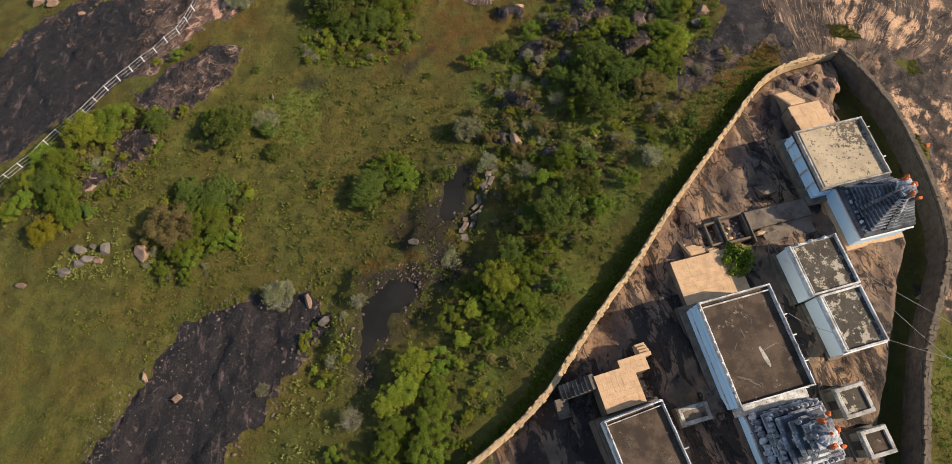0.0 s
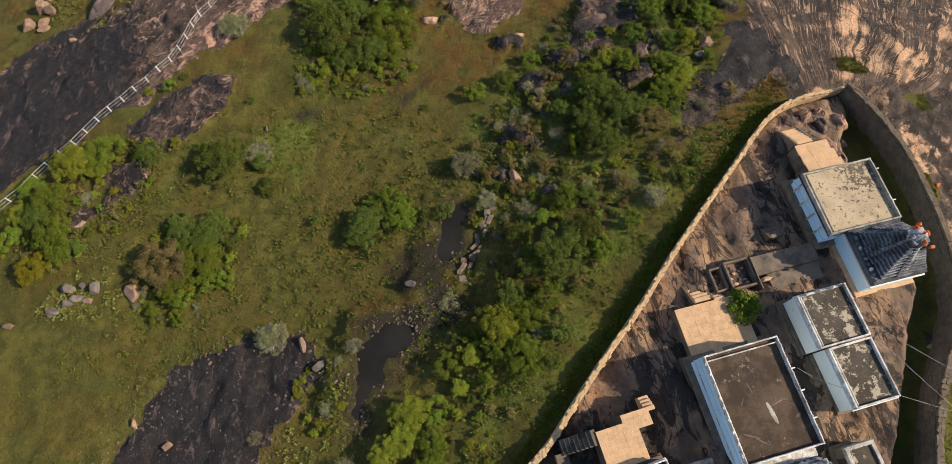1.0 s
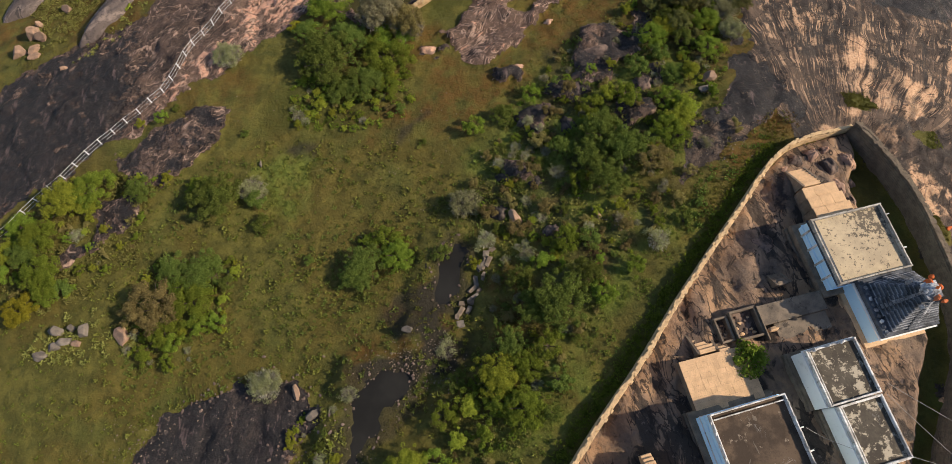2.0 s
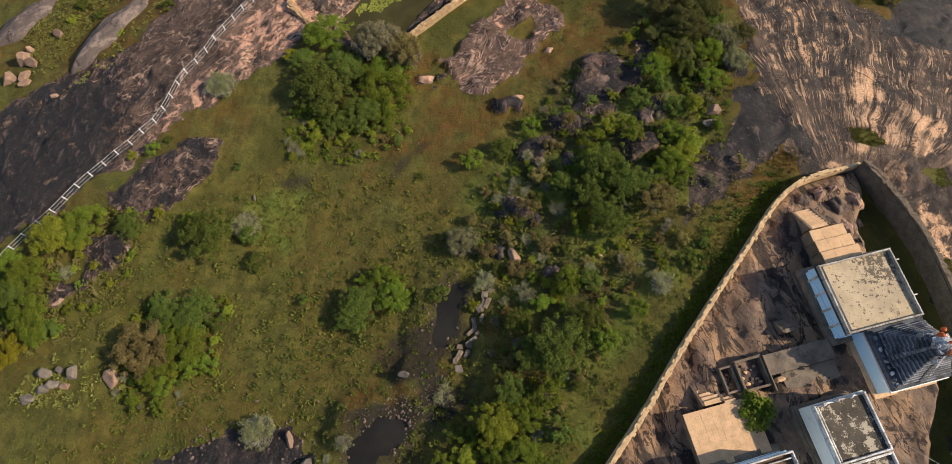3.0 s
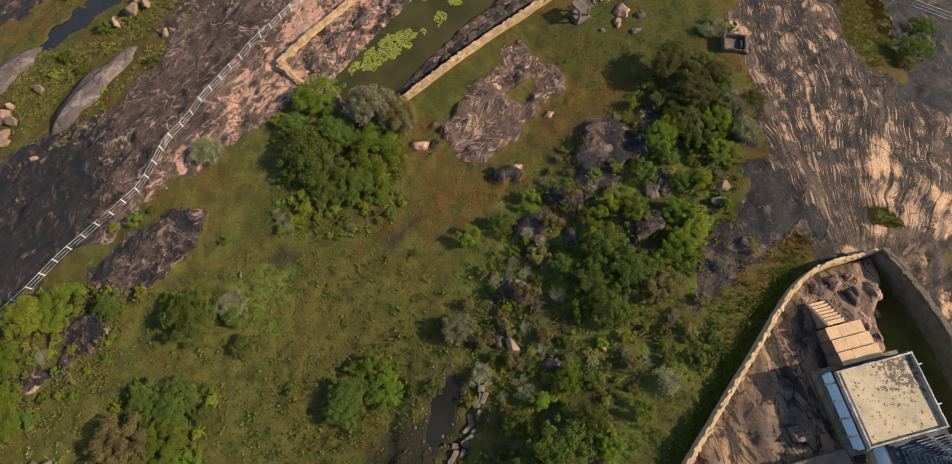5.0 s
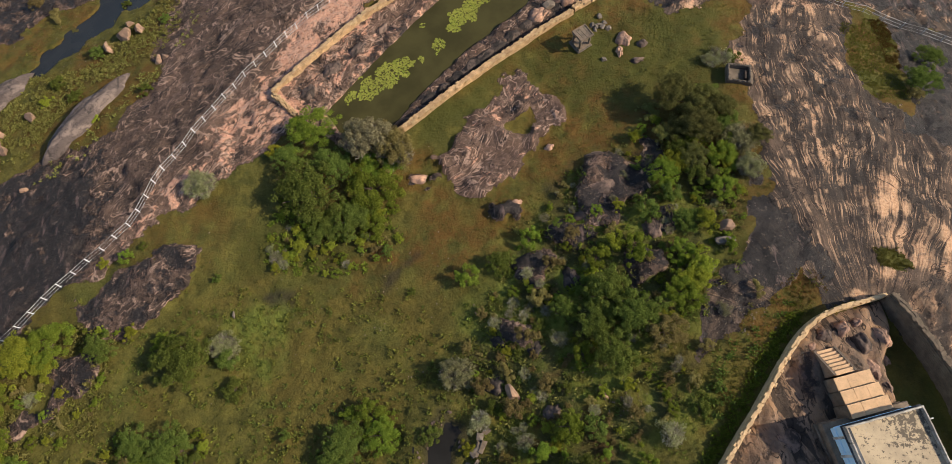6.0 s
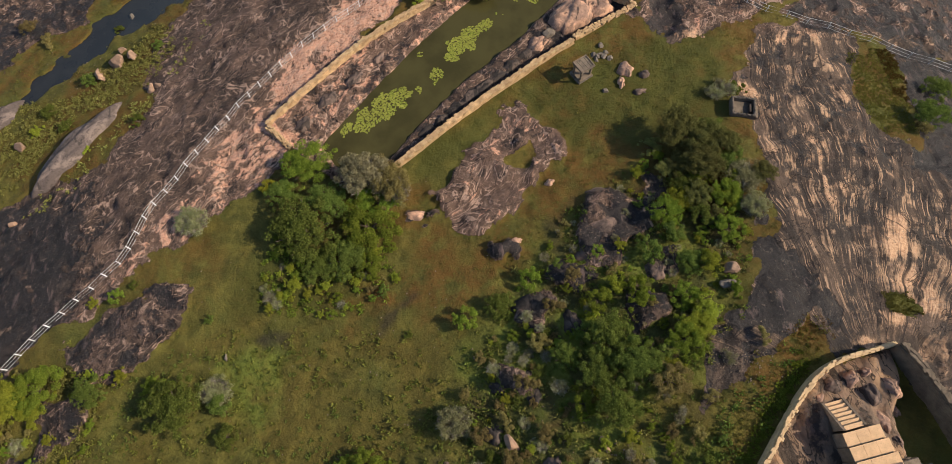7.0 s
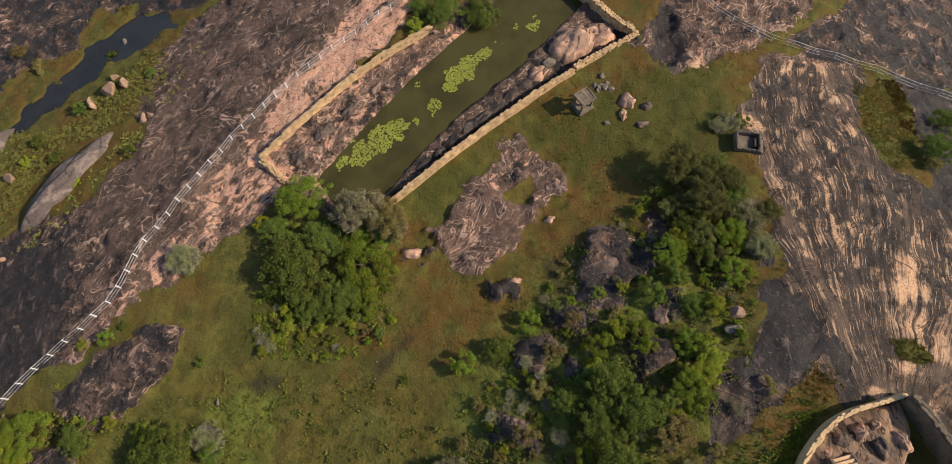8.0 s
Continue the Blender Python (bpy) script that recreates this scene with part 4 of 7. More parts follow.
# ---- walls ----
FORT_WEST = [(-8, -5), (-3, -1.4), (0.3, 0.9), (3.4, 3.4), (6.4, 6.4), (8.6, 9.7), (11.8, 14.1), (14.9, 18), (18.2, 22.9), (22.4, 28.4), (26.3, 33.4), (29.3, 37.4), (31.6, 39.6), (34, 40.8), (36.4, 41.4), (38.8, 42.1)]
FORT_EAST = [(38.9, 41.9), (40.8, 38.3), (42.6, 33.6), (43.3, 28.6), (43.6, 23.9), (43.2, 19.5), (41.7, 16.0), (39.2, 12), (37.4, 8.3), (35.9, 3.4), (34.7, -1.1), (33.4, -9)]
smooth_land = lambda x, y: float(land(x, y)[0])
masonry("wall_fort_west", FORT_WEST, 0.40, lambda x, y: smooth_land(x, y) - 0.9, lambda x, y: smooth_land(x, y) + 1.28 + 0.06 * math.sin(x * 1.3), "low curving fort wall of sunlit ochre rubble", FORT_SHAPES, 0.22, 0.28, 300, (16, 20), 0.0, 2, lambda x, y: 1.0 - 0.25 * max(0.0, min(1.0, (y - 2) / 26)), 3, 1.75, FORT_STONE, 0.010)
# the shade on its west face is put into the stone colour
masonry("wall_fort_east", FORT_EAST, 0.5, lambda x, y: smooth_land(x, y) - 0.6, lambda x, y: smooth_land(x, y) + 2.0 + 0.2 * max(0.0, min(1.0, (y - 30) / 8)), "rubble fort wall above the granite dome, its stone coloured as in shade", SHADED_SHAPES, 0.26, 0.24, 300, (40, 36), 0.06, 2, None, 10, 1.4, SHADED_WALL, 0.012)
masonry("wall_tank_west", [(-23.9, 69.8), (-19.4, 75.2), (-13.3, 81.7), (-8, 86), (-4.5, 88.3)], 0.5, lambda x, y: -1.6, lambda x, y: -0.4 + 0.012 * (x + 24), "old stone wall edging the water tank", STONE_SHAPES, 0.28, 0.3, 300, (-18, 76), 0.0, 2, None, 6, 1.5, WALL_STONE, 0.015)
masonry("wall_tank_south", [(-20.6, 66.6), (-23.7, 69.5)], 0.6, lambda x, y: -1.5, lambda x, y: -0.45, "short stone end wall of the water tank", STONE_SHAPES, 0.28, 0.3, 60, None, 0.0, 0)
masonry("wall_tank_east", [(-8.7, 63.6), (-4, 68), (-0.5, 71.1), (8.2, 78.1), (13.1, 81.5)], 0.56, lambda x, y: -1.3, lambda x, y: 0.1 + 0.012 * (x + 8), "long straight stone wall edging the water tank", STONE_SHAPES, 0.28, 0.3, 300, (0, 71), 0.0, 2, None, 6, 1.5, WALL_STONE, 0.015)
masonry("wall_tank_end", [(13.3, 81.9), (17.4, 84.4), (21.6, 87), (18.5, 89.6), (15.7, 93), (12.5, 97)], 0.7, lambda x, y: -1.4, lambda x, y: 0.45, "mossy stone corner wall of the water tank", STONE_SHAPES, 0.28, 0.3, 200, (20, 86), 0.0, 0)


# ---- temple buildings ----


def flat_roof(root, w, l, deck, top, rim, roof_mat, rim_mat, sides="nsew", base_z=0.0):
    """Roof deck with a low parapet round it, in the thing's own axes."""
    roof = part("roof", block(-w / 2 + 0.05, w / 2 - 0.05, -l / 2 + 0.05, l / 2 - 0.05, deck - 0.25, deck, 0), roof_mat, root)
    rng = random.Random(int(w * 31 + l * 17))
    for s, (x0, x1, y0, y1) in {"n": (-w / 2, w / 2, l / 2 - rim, l / 2), "s": (-w / 2, w / 2, -l / 2, -l / 2 + rim), "e": (w / 2 - rim, w / 2, -l / 2 + rim + 0.005, l / 2 - rim - 0.005), "w": (-w / 2, -w / 2 + rim, -l / 2 + rim + 0.005, l / 2 - rim - 0.005)}.items():
        if s not in sides:
            continue
        bm = kerb(x0, x1, y0, y1, deck - 0.1, top, rng)
        part("parapet", bm, rim_mat, root)
    return roof


def kerb(x0, x1, y0, y1, z0, z1, rng, wear=0.02):
    """A long low wall of one piece, its line and top slightly uneven."""
    bm = bmesh.new()
    long = x1 - x0 > y1 - y0
    n = max(2, int(max(x1 - x0, y1 - y0) / 0.5))
    rings = []
    for i in range(n + 1):
        t, dz, dw = i / n, rng.uniform(-wear, wear), rng.uniform(-wear, wear) * 0.6
        if long:
            x = x0 + (x1 - x0) * t
            ring = [(x, y0 + dw, z0), (x, y1 + dw, z0), (x, y1 + dw, z1 + dz - 0.02), (x, y1 + dw - 0.025, z1 + dz), (x, y0 + dw + 0.025, z1 + dz), (x, y0 + dw, z1 + dz - 0.02)]
        else:
            y = y0 + (y1 - y0) * t
            ring = [(x0 + dw, y, z0), (x1 + dw, y, z0), (x1 + dw, y, z1 + dz - 0.02), (x1 + dw - 0.025, y, z1 + dz), (x0 + dw + 0.025, y, z1 + dz), (x0 + dw, y, z1 + dz - 0.02)]
        rings.append([bm.verts.new(p) for p in ring])
    for a, b in zip(rings, rings[1:]):
        for k in range(6):
            bm.faces.new((a[k], a[(k + 1) % 6], b[(k + 1) % 6], b[k]))
    bm.faces.new(rings[0]), bm.faces.new(rings[-1])
    bmesh.ops.recalc_face_normals(bm, faces=bm.faces[:])
    return bm


def moulded_wall(root, w, l, courses, mat_for):
    """Stacked courses: (bottom, top, how far it stands out, material)."""
    for z0, z1, out, name, mat in courses:
        part(name, block(-w / 2 - out, w / 2 + out, -l / 2 - out, l / 2 + out, z0, z1, min(0.06, (z1 - z0) * 0.3), 0.012, random.Random(int(z0 * 100))), mat, root)


def pipes(root, w, ys, z):
    """Short drain spouts on the east side."""
    for y in ys:
        part("drain_spout", rail([(w / 2 - 0.1, y, z), (w / 2 + 0.45, y, z - 0.05)], 0.06), PARAPET, root)


def cross_plan(cx, cy, a, b, out):
    """Corners of a rectangle whose faces each have a projecting middle bay."""
    p, q = a * 0.36, b * 0.36
    return [(cx - a, cy - b), (cx - p, cy - b), (cx - p, cy - b - out), (cx + p, cy - b - out), (cx + p, cy - b), (cx + a, cy - b), (cx + a, cy - q), (cx + a + out, cy - q), (cx + a + out, cy + q), (cx + a, cy + q),
            (cx + a, cy + b), (cx + p, cy + b), (cx + p, cy + b + out), (cx - p, cy + b + out), (cx - p, cy + b), (cx - a, cy + b), (cx - a, cy + q), (cx - a - out, cy + q), (cx - a - out, cy - q), (cx - a, cy - q)]


def loft(profile, cx, cy, bay=0.14):
    """A moulded course: (half width, half length, z) from bottom to top."""
    bm = bmesh.new()
    rings = [[bm.verts.new((x, y, z)) for x, y in cross_plan(cx, cy, a, b, bay)] for a, b, z in profile]
    n = len(rings[0])
    for r0, r1 in zip(rings, rings[1:]):
        for k in range(n):
            bm.faces.new((r0[k], r0[(k + 1) % n], r1[(k + 1) % n], r1[k]))
    bm.faces.new(rings[-1]), bm.faces.new(rings[0][::-1])
    return bm


def tier_share(i, tiers, least=0.30):
    """How much of its lowest width a tower keeps at a tier."""
    return 1 - (1 - least) * (min(i, tiers - 1) / (tiers - 1)) ** 0.9


def shrine_row(cx, cy, a, b, z, tall, gap, rng):
    """Miniature shrines side by side round a tier: small blocks with a cap and a rounded crown."""
    bm = bmesh.new()
    spots = []
    for sx, sy, half, other in ((1, 0, a, b), (-1, 0, a, b), (0, 1, b, a), (0, -1, b, a)):
        n = max(3, int(round(2 * other / gap)))
        for i in range(n):
            t = -other + (i + 0.5) * 2 * other / n
            spots.append((cx + sx * half + (0 if sx else t), cy + sy * half + (0 if sy else t), 1.25 if i == n // 2 else 1.0))
    for x, y, big in spots:
        w, h = gap * 0.47 * big * rng.uniform(0.9, 1.05), tall * big * rng.uniform(0.9, 1.1)
        rings = [[bm.verts.new((x + u * k, y + v * k, z + q * h)) for u, v in ((-1, -1), (1, -1), (1, 1), (-1, 1))] for k, q in ((w * 0.86, 0.0), (w * 0.80, 0.52), (w * 1.08, 0.56), (w * 1.02, 0.64), (w * 0.72, 0.70), (w * 0.55, 0.9), (w * 0.16, 1.0))]
        for r0, r1 in zip(rings, rings[1:]):
            for k in range(4):
                bm.faces.new((r0[k], r0[(k + 1) % 4], r1[(k + 1) % 4], r1[k]))
        bm.faces.new(rings[-1])
    return bm


def stepped_tower(root, cx, cy, w, l, z0, height, tiers=12, lip=0.02, edge=None, shrines=False, least=0.30):
    """A diminishing tower of moulded tiers, with a ribbed dome, painted niches and a finial."""
    z = z0
    h = height * 0.78 / tiers
    rng = random.Random(tiers)
    for i in range(tiers):
        f = tier_share(i, tiers, least)
        a, b = w / 2 * f, l / 2 * f
        bay = 0.13 * f + 0.03
        # tier body coloured dark for the shade in the recess
        tier = part("tower_tier", loft([(a + 0.01, b + 0.01, z), (a - 0.03, b - 0.03, z + h * 0.2), (a - 0.06, b - 0.06, z + h * 0.70)], cx, cy, bay), SLATE, root)
        part("tier_cornice", loft([(a - 0.05, b - 0.05, z + h * 0.702), (a + lip, b + lip, z + h * 0.76), (a + lip, b + lip, z + h * 0.84), (a - 0.03, b - 0.03, z + h * 0.94)], cx, cy, bay), edge or CHALK, tier)
        if lip > 0.1:
            part("tier_moulding", loft([(a - 0.02, b - 0.02, z + h * 0.34), (a + lip * 0.7, b + lip * 0.7, z + h * 0.38), (a + lip * 0.7, b + lip * 0.7, z + h * 0.44), (a - 0.04, b - 0.04, z + h * 0.50)], cx, cy, bay), PARAPET, tier)
        part("tier_ledge", loft([(a - 0.04, b - 0.04, z + h * 0.942), (a - 0.12, b - 0.12, z + h)], cx, cy, bay), SLATE, tier)
        if shrines and i == 0:
            part("shrine_row", shrine_row(cx, cy, a - 0.10, b - 0.10, z + h * 0.95, h * 0.62, 0.42, rng), EDGE, root, "row of pale weathered miniature shrines")
        z += h
    for sx, sy in ((0, 1), (0, -1), (1, 0), (-1, 0)):
        # rib of small stacked shrines up the middle of each face
        bm = bmesh.new()
        rings = []
        for i in range(tiers + 1):
            f = tier_share(i, tiers, least)
            d = (w / 2 if sx else l / 2) * f + 0.2
            hw = 0.20 * f + 0.05
            zz = z0 + i * h
            for grow, dz in ((1.0, 0.0), (0.7, h * 0.55)):
                px, py = cx + sx * d, cy + sy * d
                ax, ay = (0, hw * grow) if sx else (hw * grow, 0)
                bx, by = -sx * 0.5, -sy * 0.5
                rings.append([bm.verts.new(q) for q in ((px - ax, py - ay, zz + dz), (px + ax, py + ay, zz + dz), (px + ax + bx, py + ay + by, zz + dz), (px - ax + bx, py - ay + by, zz + dz))])
        for r0, r1 in zip(rings, rings[1:]):
            for k in range(4):
                bm.faces.new((r0[k], r0[(k + 1) % 4], r1[(k + 1) % 4], r1[k]))
        bm.faces.new(rings[0]), bm.faces.new(rings[-1])
        bmesh.ops.recalc_face_normals(bm, faces=bm.faces[:])
        part("face_rib", bm, EDGE, root)
    r = w * least * 0.5
    part("neck", loft([(r * 0.9, r * 0.9, z - 0.02), (r * 0.86, r * 0.86, z + height * 0.05), (r * 1.1, r * 1.1, z + height * 0.06), (r * 1.05, r * 1.05, z + height * 0.08)], cx, cy, 0.05), EDGE, root)
    bm = bmesh.new()
    bmesh.ops.create_uvsphere(bm, u_segments=24, v_segments=10, radius=1)
    for v in bm.verts:
        rib = 1 + 0.06 * math.cos(12 * math.atan2(v.co.y, v.co.x))
        v.co = Vector((cx + v.co.x * r * rib, cy + v.co.y * r * rib, z + height * 0.08 + max(0.0, v.co.z) * height * 0.11))
    dome = part("dome", bm, EDGE, root)
    for n, (dx, dy) in enumerate(((1, 0.1), (0.1, -1), (-1, 0.1), (0.1, 1))):
        niche = loft([(0.20, 0.20, z + height * 0.02), (0.24, 0.24, z + height * 0.07), (0.20, 0.20, z + height * 0.12), (0.05, 0.05, z + height * 0.16)], cx + dx * r * 0.98, cy + dy * r * 0.98, 0.05)
        part("painted_niche", niche, ORANGE if n != 2 else EDGE, dome, "vermilion painted niche" if n != 2 else "")
    for n, (sx, sy) in enumerate(((1, 1), (1, -1), (-1, -1), (-1, 1))):
        part("corner_figure", rough_stone_at(cx + sx * w * 0.24 * (least / 0.3) ** 0.5, cy + sy * l * 0.24 * (least / 0.3) ** 0.5, z - height * 0.07, 520 + n, (0.34, 0.34, 0.6)), ORANGE if n in (0, 1) else EDGE, root)
    part("finial", rail([(cx, cy, z + height * 0.17), (cx, cy, z + height * 0.20), (cx, cy, z + height * 0.22), (cx, cy, z + height * 0.25), (cx, cy, z + height * 0.28)], [0.1, 0.05, 0.12, 0.11, 0.02], 8), ORANGE, dome)


def ragged_patch(cx, cy, rx, ry, z, seed, turn=0.0, points=26):
    """A thin smear of plaster with a torn outline, a few millimetres thick."""
    rng = random.Random(seed)
    bm = bmesh.new()
    rims = []
    ring = []
    for i in range(points):
        a = 2 * math.pi * i / points
        g = 1 + 0.45 * noise.noise(Vector((math.cos(a) * 1.6, math.sin(a) * 1.6, seed * 3.7))) + rng.uniform(-0.12, 0.12)
        u, v = rx * g * math.cos(a), ry * g * math.sin(a)
        ring.append((cx + u * math.cos(turn) - v * math.sin(turn), cy + u * math.sin(turn) + v * math.cos(turn)))
    for dz, grow in ((0.0, 1.0), (0.012, 0.97)):
        rims.append([bm.verts.new((cx + (x - cx) * grow, cy + (y - cy) * grow, z + dz)) for x, y in ring])
    for k in range(points):
        bm.faces.new((rims[0][k], rims[0][(k + 1) % points], rims[1][(k + 1) % points], rims[1][k]))
    top = bm.verts.new((cx, cy, z + 0.014))
    for k in range(points):
        bm.faces.new((rims[1][k], rims[1][(k + 1) % points], top))
    return bm


def temple_hall():
    """The large hall with a brown roof, its vestibule and tower."""
    z = 9.3
    w, l = 6.5, 8.75
    root = base("temple_hall", 22.95, 9.78, z, 15.3, "large white temple hall with a flat brown roof and stepped tower", "temple")
    moulded_wall(root, w, l, [
        (-1.2, 0.1, 0.62, "plinth", PLINTH), (0.104, 0.35, 0.48, "plinth_course", PLINTH), (0.354, 0.62, 0.58, "ledge", PLINTH),
        (0.624, 1.5, 0.0, "wall", BLUE_WASH), (1.504, 1.6, 0.05, "cornice", PARAPET), (1.604, 2.6, 0.0, "wall", BLUE_WASH), (2.604, 2.7, 0.05, "cornice", BLUE_WASH), (2.704, 3.3, 0.0, "wall", BLUE_WASH),
    ], None)
    roof = flat_roof(root, w, l, 3.42, 3.9, 0.12, ROOF_BROWN, PARAPET)
    part("roof_gutter", block(-w / 2 + 0.3, w / 2 - 0.2, l / 2 - 0.52, l / 2 - 0.42, 3.425, 3.72, 0.02), PARAPET, root)
    part("plaster_smear", ragged_patch(0.45, -1.25, 0.20, 0.75, 3.424, 5, 0.1), RIM, roof, "pale plaster smear on the brown roof")
    for n, (x, y, rx, ry, turn) in enumerate(((-1.9, -2.4, 0.55, 0.10, -0.5), (1.3, -0.55, 0.65, 0.05, 0.2), (-1.2, -3.0, 0.45, 0.07, -0.7), (2.4, -1.9, 0.30, 0.12, 0.4), (-0.5, 1.1, 0.05, 0.5, 0.1), (0.3, 3.2, 0.16, 0.26, 0.3), (-1.5, 0.2, 0.35, 0.05, 0.9))):
        part("plaster_smear", ragged_patch(x, y, rx, ry, 3.423, 20 + n, turn, 18), ROOF_GREY, roof)
    for n in range(9):
        part("merlon_stub", rough_stone_at(-w / 2 - 0.10 + 0.03 * (n % 2), l / 2 - 0.6 - n * 0.92, 3.86, 640 + n, (0.16, 0.30, 0.22)), PARAPET, root)
    for n in range(7):
        part("merlon_stub", rough_stone_at(w / 2 - 0.06, l / 2 - 0.8 - n * 1.15, 3.9, 660 + n, (0.14, 0.22, 0.18)), PARAPET, root)
    pipes(root, w, (1.6, -0.2, -2.4), 3.6)
    # vestibule and shrine under the tower
    part("vestibule", block(-w / 2 + 0.35, w / 2 - 0.5, -l / 2 - 0.75, -l / 2 - 0.004, -1.0, 3.1, 0.05), PARAPET, root)
    for z0, z1, o, mat in ((-1.0, 1.2, 0.3, PLINTH), (1.204, 2.6, 0.0, BLUE_WASH), (2.604, 2.8, 0.14, PARAPET), (2.804, 3.3, 0.02, SLATE)):
        part("shrine_wall", block(-2.75 - o, 2.65 + o, -l / 2 - 6.1 - o, -l / 2 - 0.76, z0, z1, 0.05), mat, root)
    for n in range(11):
        part("eave_figure", rough_stone_at(-2.45 + 0.06 * (n % 2), -l / 2 - 0.9 - n * 0.48, 3.42, 700 + n, (0.62, 0.56, 0.66)), EDGE if n % 4 else PARAPET, root)
    for n in range(8):
        part("eave_figure", rough_stone_at(-2.0 + 0.62 * n, -l / 2 - 1.0, 3.42, 720 + n, (0.70, 0.46, 0.56)), EDGE if n % 4 else SLATE, root)
    stepped_tower(root, 0.35, -l / 2 - 3.3, 4.5, 4.4, 3.3, 4.9, 4, 0.15, EDGE, True, 0.38)
    return root


def north_temple():
    """The upper temple: cream roof, blue-white wall, tower."""
    z = 8.3
    w, l = 6.9, 6.2
    root = base("temple_shrine", 34.5, 28.0, z, 14.0, "white temple with a stained cream roof and weathered tower", "temple")
    moulded_wall(root, w, l, [
        (-1.0, 0.5, 0.55, "plinth", PLINTH), (0.504, 0.9, 0.40, "plinth_course", PLINTH), (0.904, 1.5, 0.5, "ledge", PLINTH),
        (1.504, 2.2, 0.0, "wall", BLUE_WASH), (2.204, 2.32, 0.08, "cornice", BLUE_WASH), (2.324, 3.3, 0.0, "wall", BLUE_WASH), (3.304, 3.42, 0.12, "cornice", SLATE),
    ], None)
    flat_roof(root, w, l, 3.5, 3.86, 0.15, CREAM, RIM)
    part("west_kerb", block(-w / 2 + 0.16, -w / 2 + 0.5, -l / 2 + 0.16, l / 2 - 0.16, 3.45, 3.62, 0.03, 0.015), SLATE, root)
    pipes(root, w, (2.0, -1.3), 3.65)
    for i in range(4):
        y = l / 2 - 0.8 - i * 1.45
        part("buttress", block(-w / 2 - 0.09, -w / 2 - 0.004, y - 0.1, y + 0.1, 1.51, 3.3, 0.02), PARAPET, root)
    for z0, z1, o, mat in ((-1.0, 0.9, 0.5, OCHRE), (0.904, 1.3, 0.38, OCHRE), (1.304, 3.0, 0.0, BLUE_WASH), (3.004, 3.25, 0.14, WHITE), (3.254, 3.8, 0.02, SLATE)):
        part("shrine_wall", block(-1.9 - o, 3.2 + o, -l / 2 - 5.2 - o, -l / 2 - 0.004, z0, z1, 0.05), mat, root)
    for n in range(10):
        part("eave_figure", rough_stone_at(-1.62 + 0.05 * (n % 2), -l / 2 - 0.35 - n * 0.5, 3.88, 740 + n, (0.26, 0.32, 0.40)), EDGE if n % 2 else SLATE, root)
    stepped_tower(root, 0.95, -l / 2 - 2.7, 4.3, 4.4, 3.8, 4.4, 11, 0.03, CHALK)
    return root


def side_shrine():
    """The narrow double-roofed building between the two temples."""
    z = 9.4
    root = base("side_shrine", 30.6, 14.3, z, 15.3, "long white shrine building with two mottled flat roofs", "temple")
    for cx, cy, w, l, extra in ((-0.05, 2.35, 4.5, 4.6, 0.0), (0.25, -2.55, 3.9, 5.0, -0.12)):
        a, b, c, d = cx - w / 2, cx + w / 2, cy - l / 2, cy + l / 2 - 0.006
        part("plinth", block(a - 0.35, b + 0.35, c - (0.3 if cy < 0 else 0), d + (0.3 if cy > 0 else 0), -1.0, 0.9 + extra, 0.05), PLINTH, root)
        part("plinth_course", block(a - 0.24, b + 0.24, c - (0.2 if cy < 0 else 0), d + (0.2 if cy > 0 else 0), 0.905 + extra, 1.25 + extra, 0.05), PLINTH, root)
        part("wall", block(a, b, c, d, 1.255 + extra, 3.2 + extra, 0.03), WHITE, root)
        part("cornice", block(a - 0.1, b + 0.1, c - (0.1 if cy < 0 else 0), d + (0.1 if cy > 0 else 0), 3.205 + extra, 3.36 + extra, 0.04), WHITE, root)
        part("roof", block(a + 0.05, b - 0.05, c + 0.05, d - 0.05, 3.364 + extra, 3.5 + extra, 0), MOTTLED, root)
        for x0, x1, y0, y1 in ((a, a + 0.16, c, d), (b - 0.16, b, c, d), (a + 0.165, b - 0.165, d - 0.16, d), (a + 0.165, b - 0.165, c, c + 0.16)):
            part("parapet", block(x0, x1, y0, y1, 3.37 + extra, 3.82 + extra, 0.03, 0.012), PARAPET, root)
        for x in (a + 0.32,):
            part("roof_kerb", block(x, x + 0.1, c + 0.2, d - 0.2, 3.505 + extra, 3.66 + extra, 0.02), PARAPET, root)
    for x in (-1.6, -0.4, 0.8, 1.9):
        part("parapet_figure", rough_stone_at(x, 4.55, 4.0, int(x * 10) + 60), PARAPET, root)
    return root


def rough_stone_at(x, y, z, seed, size=(0.4, 0.3, 0.45)):
    bm = rough_stone(seed, size, 0.2)
    bmesh.ops.translate(bm, verts=bm.verts[:], vec=(x, y, z))
    return bm


